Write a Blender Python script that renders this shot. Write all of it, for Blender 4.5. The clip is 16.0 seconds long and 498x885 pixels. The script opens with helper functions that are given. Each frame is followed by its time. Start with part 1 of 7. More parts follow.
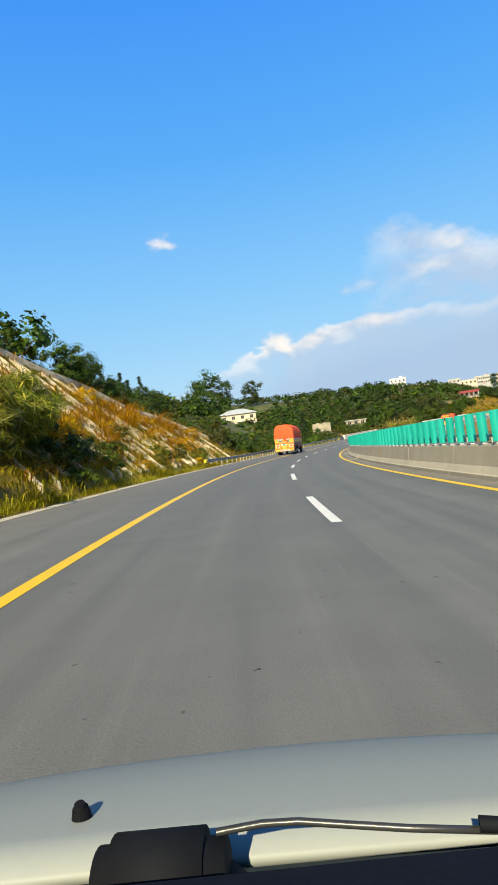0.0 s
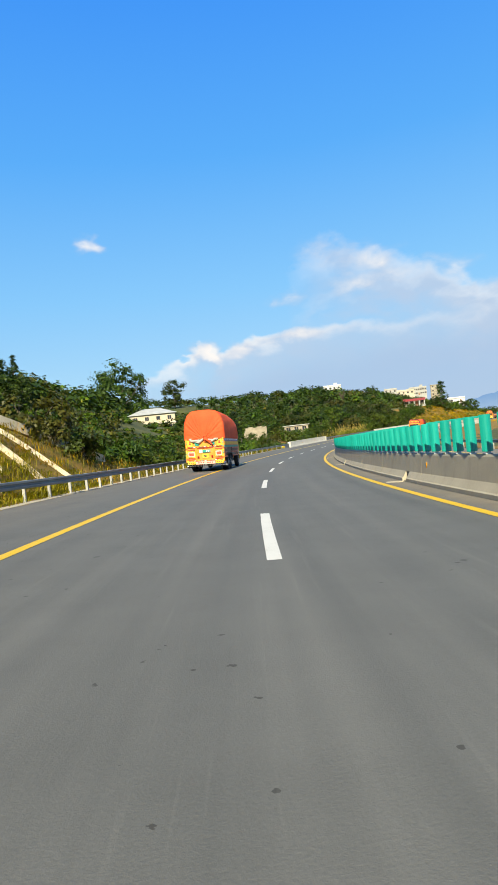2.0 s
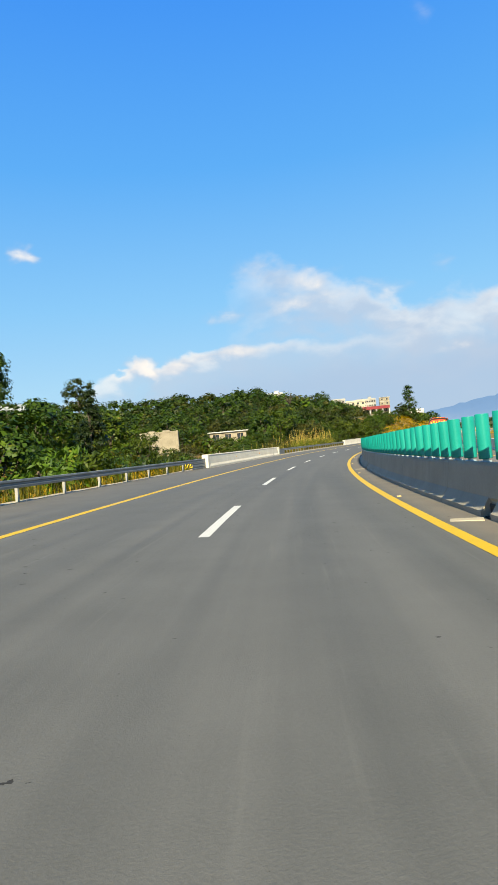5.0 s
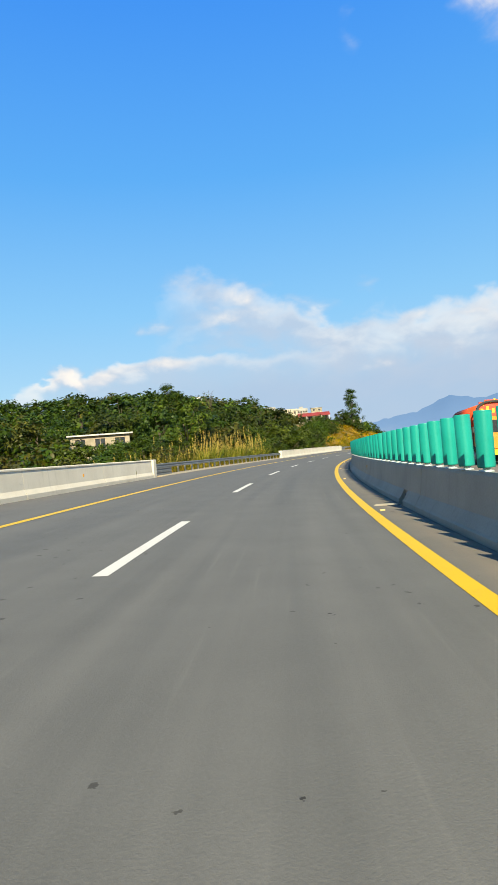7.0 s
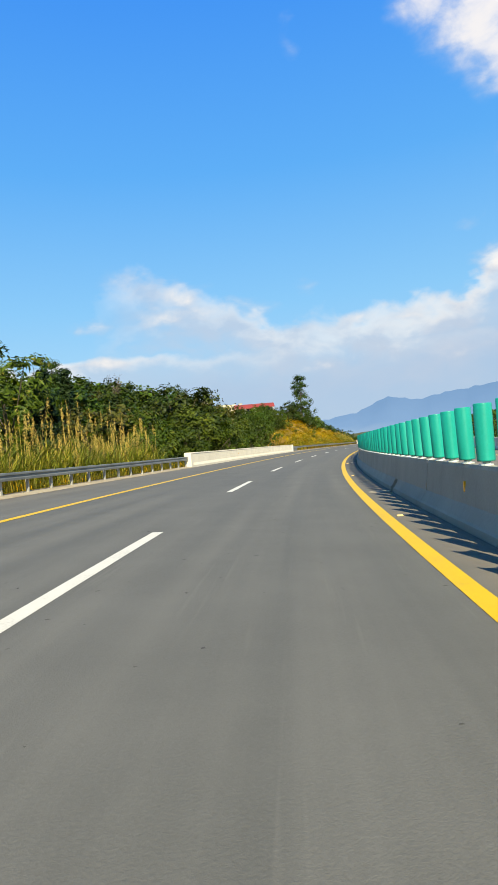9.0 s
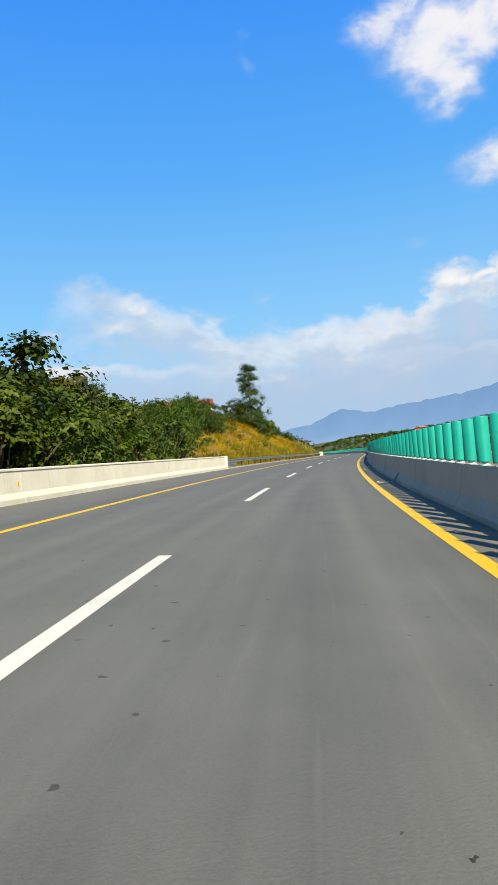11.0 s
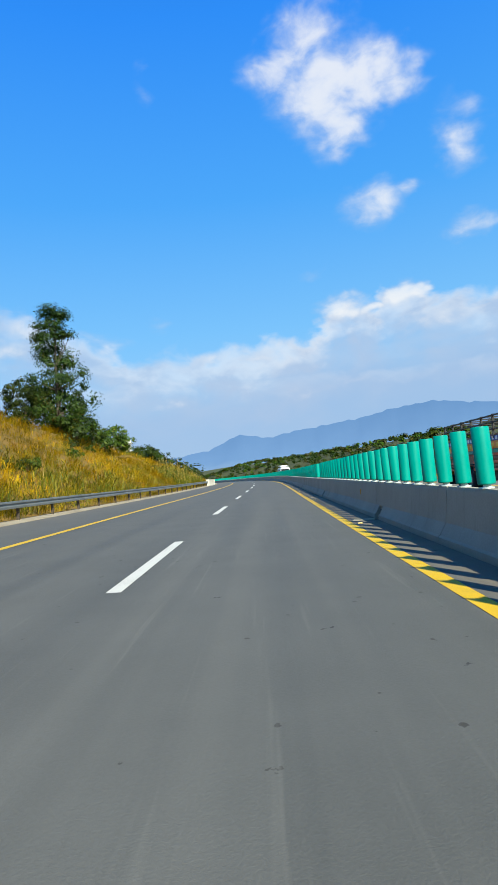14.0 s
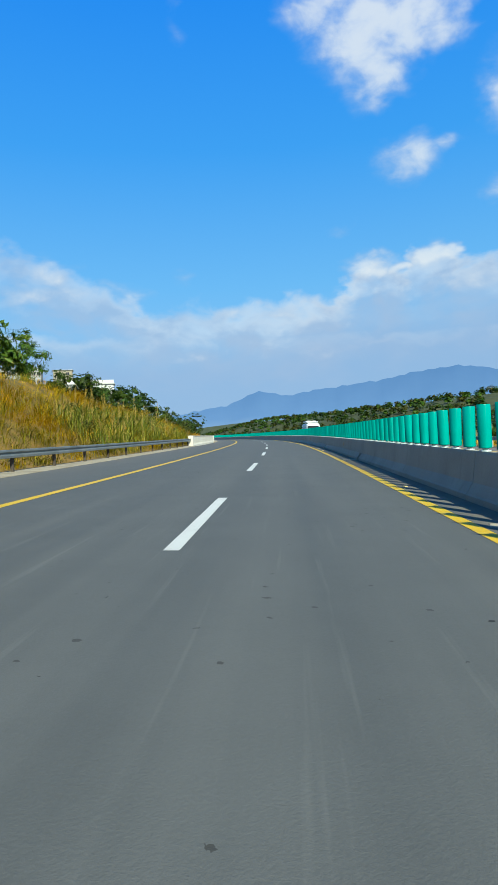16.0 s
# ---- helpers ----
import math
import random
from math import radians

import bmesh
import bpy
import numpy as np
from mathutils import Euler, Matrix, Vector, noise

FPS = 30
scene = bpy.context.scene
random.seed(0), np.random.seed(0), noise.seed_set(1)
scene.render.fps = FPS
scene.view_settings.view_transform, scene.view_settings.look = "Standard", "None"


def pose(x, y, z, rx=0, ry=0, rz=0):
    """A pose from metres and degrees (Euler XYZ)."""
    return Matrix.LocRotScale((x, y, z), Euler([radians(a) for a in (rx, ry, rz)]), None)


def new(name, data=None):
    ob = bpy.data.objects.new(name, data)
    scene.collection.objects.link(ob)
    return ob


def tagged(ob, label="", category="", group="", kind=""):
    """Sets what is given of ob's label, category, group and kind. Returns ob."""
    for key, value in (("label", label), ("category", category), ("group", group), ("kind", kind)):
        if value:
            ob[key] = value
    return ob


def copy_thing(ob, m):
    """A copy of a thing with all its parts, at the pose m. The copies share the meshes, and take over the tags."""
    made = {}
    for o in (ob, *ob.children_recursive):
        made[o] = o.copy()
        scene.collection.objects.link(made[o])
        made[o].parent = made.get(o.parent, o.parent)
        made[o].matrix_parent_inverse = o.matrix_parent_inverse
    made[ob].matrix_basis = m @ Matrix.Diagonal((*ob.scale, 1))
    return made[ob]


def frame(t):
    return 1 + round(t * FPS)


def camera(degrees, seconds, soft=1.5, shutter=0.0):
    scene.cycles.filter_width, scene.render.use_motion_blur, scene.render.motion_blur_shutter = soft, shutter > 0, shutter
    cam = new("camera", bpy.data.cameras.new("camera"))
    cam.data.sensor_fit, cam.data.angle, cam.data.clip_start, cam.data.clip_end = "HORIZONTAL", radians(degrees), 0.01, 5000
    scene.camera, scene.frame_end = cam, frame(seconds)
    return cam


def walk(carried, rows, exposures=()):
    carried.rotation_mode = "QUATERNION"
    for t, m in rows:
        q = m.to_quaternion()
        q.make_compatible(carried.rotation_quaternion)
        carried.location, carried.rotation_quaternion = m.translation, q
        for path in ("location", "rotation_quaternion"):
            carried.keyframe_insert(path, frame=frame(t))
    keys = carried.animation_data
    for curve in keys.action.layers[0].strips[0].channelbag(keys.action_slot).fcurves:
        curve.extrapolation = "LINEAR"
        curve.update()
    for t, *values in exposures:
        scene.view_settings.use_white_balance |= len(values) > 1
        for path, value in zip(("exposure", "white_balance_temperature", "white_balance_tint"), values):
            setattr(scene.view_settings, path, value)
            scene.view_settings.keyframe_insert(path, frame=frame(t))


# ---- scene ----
# ---- camera and its path ----
cam = camera(43.77, 16.0)
ROWS = [
    (0.0, pose(-1.233, -0.002, 1.240, 89.682, 7.553, -1.158)),
    (0.5, pose(-1.042, 10.520, 1.028, 88.894, 6.892, -3.000)),
    (1.0, pose(-0.347, 21.215, 0.798, 88.963, 7.127, -4.406)),
    (1.5, pose(0.737, 32.027, 0.558, 89.010, 6.411, -6.063)),
    (2.0, pose(2.252, 42.582, 0.310, 89.704, 5.964, -8.103)),
    (2.5, pose(4.017, 53.081, 0.062, 88.973, 5.136, -8.610)),
    (3.0, pose(6.096, 63.565, -0.171, 90.838, 5.824, -8.755)),
    (3.5, pose(8.316, 74.038, -0.374, 90.798, 5.665, -9.987)),
    (4.0, pose(10.843, 84.512, -0.555, 90.758, 5.505, -11.286)),
    (4.5, pose(13.680, 94.922, -0.711, 90.718, 5.346, -12.667)),
    (5.0, pose(16.821, 105.202, -0.843, 90.678, 5.186, -14.069)),
    (5.5, pose(20.245, 115.294, -0.949, 90.638, 5.026, -15.450)),
    (6.0, pose(23.850, 125.175, -1.026, 91.281, 5.448, -17.491)),
    (6.5, pose(27.804, 135.074, -1.080, 91.740, 4.792, -19.154)),
    (7.0, pose(32.119, 144.942, -1.111, 91.333, 4.612, -20.743)),
    (7.5, pose(36.573, 154.600, -1.113, 91.359, 4.915, -21.903)),
    (8.0, pose(41.292, 163.998, -1.093, 91.373, 5.531, -23.839)),
    (8.5, pose(46.197, 173.293, -1.059, 90.829, 4.951, -25.005)),
    (9.0, pose(51.240, 182.480, -1.021, 91.006, 4.865, -26.177)),
    (9.5, pose(56.507, 191.484, -0.984, 91.183, 4.779, -27.302)),
    (10.0, pose(62.000, 200.323, -0.945, 91.361, 4.694, -28.399)),
    (10.5, pose(67.724, 209.014, -0.893, 91.538, 4.608, -29.465)),
    (11.0, pose(73.679, 217.580, -0.828, 91.715, 4.522, -30.414)),
    (11.5, pose(80.002, 226.166, -0.749, 91.953, 3.911, -32.022)),
    (12.0, pose(86.263, 234.286, -0.662, 91.108, 4.514, -32.729)),
    (12.5, pose(92.695, 242.380, -0.580, 92.012, 4.205, -34.237)),
    (13.0, pose(99.173, 250.249, -0.508, 92.185, 3.385, -35.289)),
    (13.5, pose(105.960, 258.295, -0.443, 93.554, 3.745, -35.942)),
    (14.0, pose(112.557, 265.920, -0.390, 93.366, 5.281, -39.752)),
    (14.5, pose(119.123, 273.484, -0.343, 92.790, 5.335, -38.809)),
    (15.0, pose(125.764, 281.278, -0.299, 92.306, 4.371, -38.846)),
    (15.5, pose(132.325, 288.899, -0.264, 91.621, 2.997, -38.879)),
    (16.0, pose(139.021, 296.639, -0.233, 89.489, 2.472, -38.185)),
]
walk(cam, ROWS, [(0.0, 0.90, 7150, 4), (3.0, 0.89, 7000, 4), (5.5, 0.91, 7400, 4), (8.5, 0.91, 7400, 4), (11.0, 0.89, 7150, 4), (12.5, 0.88, 6950, 4), (13.3, 0.86, 6700, 3), (14.0, 0.78, 6350, 1), (15.0, 0.69, 6050, -2), (16.0, 0.61, 5900, -5)])

# ---- sky, sun ----
SUN_ELEV, LIGHT_AZ = 33.4, -13.6          # height of the sun; heading of its light, degrees left of +y
world = bpy.data.worlds.new("sky")
scene.world = world
world.use_nodes = True


def mth(tree, op, a, b=None, c=None, clamp=False):
    n = tree.nodes.new("ShaderNodeMath")
    n.operation, n.use_clamp = op, clamp
    for i, v in enumerate((a, b, c)):
        if v is None:
            continue
        if isinstance(v, (int, float)):
            n.inputs[i].default_value = v
        else:
            tree.links.new(v, n.inputs[i])
    return n.outputs[0]


def mixc(tree, fac, a, b, blend="MIX"):
    n = tree.nodes.new("ShaderNodeMix")
    n.data_type, n.blend_type = "RGBA", blend
    for sock, v in ((n.inputs[0], fac), (n.inputs[6], a), (n.inputs[7], b)):
        if isinstance(v, (int, float)):
            sock.default_value = v
        elif isinstance(v, tuple):
            sock.default_value = (*v, 1) if len(v) == 3 else v
        else:
            tree.links.new(v, sock)
    return n.outputs[2]


def ramp(tree, fac, stops):
    n = tree.nodes.new("ShaderNodeValToRGB")
    el = n.color_ramp.elements
    while len(el) < len(stops):
        el.new(0.5)
    for e, (p, col) in zip(el, stops):
        e.position = p
        e.color = (*col, 1) if isinstance(col, tuple) else (col, col, col, 1)
    tree.links.new(fac, n.inputs[0])
    return n.outputs[0]


def noise_tex(tree, vec, scale, detail=4.0, rough=0.55, distortion=0.0):
    n = tree.nodes.new("ShaderNodeTexNoise")
    n.inputs["Scale"].default_value, n.inputs["Detail"].default_value = scale, detail
    n.inputs["Roughness"].default_value, n.inputs["Distortion"].default_value = rough, distortion
    if vec is not None:
        tree.links.new(vec, n.inputs["Vector"])
    return n.outputs[0]


def mapped(tree, vec, shift):
    n = tree.nodes.new("ShaderNodeVectorMath")
    n.operation = "ADD"
    n.inputs[1].default_value = (shift, shift * 0.7, 0)
    tree.links.new(vec, n.inputs[0])
    return n.outputs[0]


def edge_line(tree, az, pts):
    """The height of a bank's upper edge over the heading, through the points given (from right to left)."""
    u = mth(tree, "MULTIPLY", mth(tree, "ADD", az, 80.0), 1 / 100.0, clamp=True)
    return mth(tree, "MULTIPLY", ramp(tree, u, [((a + 80.0) / 100.0, e / 40.0) for a, e in pts]), 40.0)


def step(tree, v, lo, hi):
    n = tree.nodes.new("ShaderNodeMapRange")
    n.interpolation_type = "SMOOTHSTEP"
    n.inputs[1].default_value, n.inputs[2].default_value = lo, hi
    tree.links.new(v, n.inputs[0])
    return n.outputs[0]


def build_sky():
    t = world.node_tree
    t.nodes.clear()
    sky = t.nodes.new("ShaderNodeTexSky")
    sky.sky_type, sky.sun_disc = "NISHITA", False
    sky.sun_elevation = radians(SUN_ELEV)
    sky.sun_rotation = radians(180 - LIGHT_AZ)
    sky.altitude, sky.air_density, sky.dust_density, sky.ozone_density = 900, 1.0, 0.6, 2.2
    hs = t.nodes.new("ShaderNodeHueSaturation")
    hs.inputs["Saturation"].default_value = 1.1
    t.links.new(sky.outputs[0], hs.inputs["Color"])
    co = t.nodes.new("ShaderNodeTexCoord")
    xyz = t.nodes.new("ShaderNodeSeparateXYZ")
    t.links.new(co.outputs["Generated"], xyz.inputs[0])
    az = mth(t, "MULTIPLY", mth(t, "ARCTAN2", mth(t, "MULTIPLY", xyz.outputs[0], -1.0), xyz.outputs[1]), 57.2958)
    el = mth(t, "MULTIPLY", mth(t, "ARCSINE", xyz.outputs[2]), 57.2958)
    comb = t.nodes.new("ShaderNodeCombineXYZ")
    t.links.new(az, comb.inputs[0])
    t.links.new(mth(t, "MULTIPLY", el, 1.6), comb.inputs[1])
    dir2 = comb.outputs[0]
    # clear air: paler and greyer towards the horizon, deep blue higher up
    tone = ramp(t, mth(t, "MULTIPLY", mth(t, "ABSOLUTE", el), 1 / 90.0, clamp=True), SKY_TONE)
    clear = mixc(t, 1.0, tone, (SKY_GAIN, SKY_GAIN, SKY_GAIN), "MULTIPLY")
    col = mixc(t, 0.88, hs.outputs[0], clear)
    # a smooth lilac veil under the banks, higher towards the mountains
    soft = noise_tex(t, dir2, 0.07, 3.0, 0.5)
    rim = mth(t, "ADD", edge_line(t, az, VEIL_TOP), mth(t, "MULTIPLY", mth(t, "SUBTRACT", soft, 0.5), 5.0))
    veil = step(t, mth(t, "SUBTRACT", rim, el), -1.0, 4.5)
    col = mixc(t, mth(t, "MULTIPLY", veil, 0.72), col, VEIL)
    # banks with a billowing sunlit upper edge that fade out downwards
    billow = noise_tex(t, dir2, 0.34, 4.0, 0.48, 0.3)
    wisp = noise_tex(t, mapped(t, dir2, 51.0), 0.20, 5.0, 0.52, 0.4)
    puff = mth(t, "SUBTRACT", billow, 0.5)
    drift = mth(t, "ADD", az, mth(t, "MULTIPLY", mth(t, "SUBTRACT", noise_tex(t, mapped(t, dir2, 23.0), 0.5, 3.0, 0.48), 0.5), 3.6))
    for pts, strength, lump, crisp, depth, body in BANKS:
        top = mth(t, "ADD", edge_line(t, drift, pts), mth(t, "MULTIPLY", puff, lump))
        low = mth(t, "SUBTRACT", top, el)
        power = edge_line(t, az, strength)
        inside = step(t, low, -0.1, crisp)
        lit = mth(t, "SUBTRACT", 1.0, step(t, mth(t, "ADD", low, mth(t, "MULTIPLY", mth(t, "SUBTRACT", wisp, 0.45), depth * 2.4)), 0.0, depth))
        thick = mth(t, "ADD", mth(t, "MULTIPLY", lit, 0.97 - body), mth(t, "MULTIPLY", step(t, low, depth * 2.2, depth * 0.4), body))
        thick = mth(t, "MULTIPLY", thick, mth(t, "ADD", mth(t, "MULTIPLY", step(t, wisp, 0.34, 0.62), 0.55), 0.66), clamp=True)
        cover = mth(t, "MULTIPLY", mth(t, "MULTIPLY", inside, thick), power, clamp=True)
        col = mixc(t, cover, col, mixc(t, lit, CLOUD_SHADE, CLOUD_LIGHT))
    # single clouds: heading and height of the middle, half widths, thickness
    n1 = noise_tex(t, dir2, 0.30, 6.0, 0.52, 0.3)
    w1, w2 = noise_tex(t, dir2, 0.30, 3.0, 0.5), noise_tex(t, mapped(t, dir2, 37.0), 0.30, 3.0, 0.5)
    az = mth(t, "ADD", az, mth(t, "MULTIPLY", mth(t, "SUBTRACT", w1, 0.5), 3.6))
    el = mth(t, "ADD", el, mth(t, "MULTIPLY", mth(t, "SUBTRACT", w2, 0.5), 2.2))
    total = mth(t, "MULTIPLY", el, 0.0)
    for a, e, ra, re, w in CLOUDS:
        u = mth(t, "MULTIPLY", mth(t, "SUBTRACT", az, a), 1.0 / ra)
        v = mth(t, "MULTIPLY", mth(t, "SUBTRACT", el, e), 1.0 / re)
        r2 = mth(t, "ADD", mth(t, "MULTIPLY", u, u), mth(t, "MULTIPLY", v, v))
        total = mth(t, "MAXIMUM", total, mth(t, "MULTIPLY", mth(t, "SUBTRACT", 1.0, r2, clamp=True), w))
    dens = mth(t, "ADD", mth(t, "MULTIPLY", mth(t, "SUBTRACT", n1, 0.5), 1.15), mth(t, "SUBTRACT", total, 0.34))
    cover = mth(t, "MULTIPLY", step(t, dens, -0.16, 0.66), mth(t, "MULTIPLY", total, 1.7, clamp=True), clamp=True)
    col = mixc(t, mth(t, "MULTIPLY", cover, 0.83), col, mixc(t, step(t, dens, 0.0, 0.55), CLOUD_SHADE, CLOUD_LIGHT))
    bg = t.nodes.new("ShaderNodeBackground")
    bg.inputs[1].default_value = SKY_STRENGTH
    t.links.new(col, bg.inputs[0])
    out = t.nodes.new("ShaderNodeOutputWorld")
    t.links.new(bg.outputs[0], out.inputs[0])


SKY_STRENGTH, SKY_GAIN = 0.0936, 8.0
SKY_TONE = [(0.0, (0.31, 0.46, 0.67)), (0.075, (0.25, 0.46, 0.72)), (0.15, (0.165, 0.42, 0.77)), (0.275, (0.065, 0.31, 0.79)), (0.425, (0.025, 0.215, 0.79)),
            # stops above the view, set darker to weaken skylight and deepen shade
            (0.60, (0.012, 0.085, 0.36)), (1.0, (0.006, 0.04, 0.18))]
VEIL, CLOUD_SHADE, CLOUD_LIGHT = (2.35, 3.05, 4.7), (3.1, 3.6, 4.9), (6.0, 5.7, 5.9)
VEIL_TOP = [(-80, 11.5), (-50, 11.5), (-30, 10.0), (-18, 9.0), (-6, 7.5), (0, 5.0), (8, 2.5), (20, 2.0)]
# upper edge, strength along it, size of the billows, sharpness of the edge, depth of the lit rim, share of the shaded body
BANKS = [
    ([(-80, 9.0), (-60, 8.6), (-44, 9.0), (-33, 9.9), (-24, 9.2), (-18.7, 9.7), (-15.1, 10.0), (-12.4, 9.6), (-9.45, 9.35), (-7.3, 8.8), (-5.95, 8.1), (-5.5, 9.3), (-4.5, 9.65), (-3.4, 8.7), (-2.5, 7.8), (-0.6, 7.3), (3, 5.5), (8, 4.0), (20, 3.0)],
     [(-80, 0.25), (-30, 0.3), (-20, 0.58), (-14, 0.95), (-3, 1.0), (0, 0.6), (4, 0.2), (20, 0.1)], 2.6, 0.7, 2.6, 0.5),
    ([(-80, 13.0), (-42, 10.6), (-31, 11.0), (-28, 11.8), (-25, 12.6), (-22.5, 13.2), (-20, 13.6), (-17.5, 13.3), (-16, 12.6), (-14, 11.5), (-12, 10.0), (20, 2.0)],
     [(-80, 0.2), (-36, 0.35), (-28, 0.6), (-24, 0.7), (-18, 0.6), (-15, 0.3), (-12, 0.0), (20, 0.0)], 4.0, 1.6, 2.2, 0.5),
    ([(-80, 14.0), (-64, 14.4), (-57.4, 15.2), (-56.4, 16.3), (-53.4, 16.2), (-52.6, 14.9), (-51.1, 14.8), (-50.0, 15.8), (-48.9, 15.5), (-46.9, 13.2), (-45.6, 12.8), (-43.4, 12.9), (-41.2, 12.4), (-37.4, 12.3), (-33.7, 12.5), (-29.6, 11.9), (-28.5, 12.6), (-25.7, 14.1), (-23.2, 15.1), (-21.5, 15.9), (-18.7, 16.7), (-16.8, 17.3), (-15, 17.0), (-13.6, 15.6), (-12.8, 13.5), (20, 2.0)],
     [(-80, 0.9), (-58, 0.95), (-46, 1.0), (-40, 0.9), (-33, 0.75), (-26, 0.7), (-20, 0.7), (-16, 0.5), (-14, 0.15), (-12.8, 0.0), (20, 0.0)], 4.4, 1.9, 4.6, 0.72)]
CLOUDS = [(4.7, 18.1, 2.1, 1.2, 0.74), (-13.0, 12.1, 2.9, 1.3, 0.66), (-16.8, 15.8, 5.0, 1.9, 0.54), (-20.0, 14.8, 5.5, 1.5, 0.56), (-20.8, 12.9, 6.5, 1.4, 0.6), (-25.5, 13.0, 5.5, 1.7, 0.54), (-4.9, 8.5, 1.9, 1.5, 0.9), (-8.2, 8.2, 2.4, 1.1, 0.7), (-14.0, 9.2, 3.4, 1.1, 0.7), (-41.5, 11.2, 3.4, 1.0, 0.6), (-37.0, 11.3, 3.0, 0.9, 0.55), (-33.0, 14.4, 2.2, 1.3, 0.42), (-31.8, 7.6, 4.5, 1.2, 0.5), (-45.0, 7.5, 3.6, 1.2, 0.5),
          (-55.0, 15.0, 2.6, 1.7, 1.0), (-52.6, 14.0, 2.4, 1.0, 0.9), (-49.3, 14.4, 1.8, 1.2, 0.85), (-58.0, 12.6, 6.0, 2.0, 0.6),
          (-51.0, 32.2, 8.5, 4.8, 0.92), (-45.6, 34.0, 5.0, 2.6, 0.75), (-50.8, 28.6, 4.2, 3.2, 0.74), (-56.2, 32.2, 4.6, 3.2, 0.85),
          (-53.6, 22.8, 4.6, 2.7, 0.7), (-49.2, 35.8, 5.6, 4.0, 0.74), (-50.6, 30.6, 5.6, 4.0, 0.86), (-49.8, 14.6, 3.6, 1.9, 0.78), (-56.5, 23.6, 2.6, 1.4, 0.6), (-61.5, 26.5, 3.2, 4.6, 0.62), (-61.5, 19.5, 3.2, 2.0, 0.62), (-33.0, 33.5, 1.5, 3.0, 0.35), (-47.5, 17.8, 2.2, 1.1, 0.45)]
build_sky()

sun_data = bpy.data.lights.new("sun", "SUN")
sun_data.energy, sun_data.angle, sun_data.color = 5.0, radians(0.53), (1.0, 0.93, 0.76)
sun = new("sun", sun_data)
_a = radians(LIGHT_AZ)
_to = Vector((-math.sin(_a) * math.cos(radians(SUN_ELEV)), math.cos(_a) * math.cos(radians(SUN_ELEV)), -math.sin(radians(SUN_ELEV))))
sun.rotation_euler = _to.to_track_quat("-Z", "Y").to_euler()
sun.location = (0, -40, 60)


# ---- materials ----
def material(name, build, rough=0.8, metal=0.0, spec=0.4):
    m = bpy.data.materials.new(name)
    m.use_nodes = True
    t = m.node_tree
    b = t.nodes["Principled BSDF"]
    b.inputs["Roughness"].default_value, b.inputs["Metallic"].default_value = rough, metal
    b.inputs["Specular IOR Level"].default_value = spec
    build(t, b)
    return m


def world_pos(t):
    return t.nodes.new("ShaderNodeNewGeometry").outputs["Position"]


def bump(t, b, height, strength, dist=0.02):
    n = t.nodes.new("ShaderNodeBump")
    n.inputs["Strength"].default_value, n.inputs["Distance"].default_value = strength, dist
    t.links.new(height, n.inputs["Height"])
    t.links.new(n.outputs[0], b.inputs["Normal"])


def plain(name, c1, c2, scale=3.0, fine=40.0, rough=0.7, metal=0.0, bumpy=0.2, spec=0.4, island=0.0):
    """Two tones at a large scale, a fine grain and relief."""
    def build(t, b):
        p = world_pos(t)
        big, small = noise_tex(t, p, scale, 4), noise_tex(t, p, fine, 3)
        f = mth(t, "ADD", mth(t, "MULTIPLY", big, 0.7), mth(t, "MULTIPLY", small, 0.3))
        col = ramp(t, f, [(0.32, c1), (0.68, c2)])
        if island:
            g = t.nodes.new("ShaderNodeNewGeometry").outputs["Random Per Island"]
            hs = t.nodes.new("ShaderNodeHueSaturation")
            t.links.new(col, hs.inputs["Color"])
            t.links.new(mth(t, "ADD", mth(t, "MULTIPLY", g, 2 * island), 1 - island), hs.inputs["Value"])
            col = hs.outputs[0]
        t.links.new(col, b.inputs["Base Color"])
        if bumpy:
            bump(t, b, small, bumpy)
    return material(name, build, rough, metal, spec)


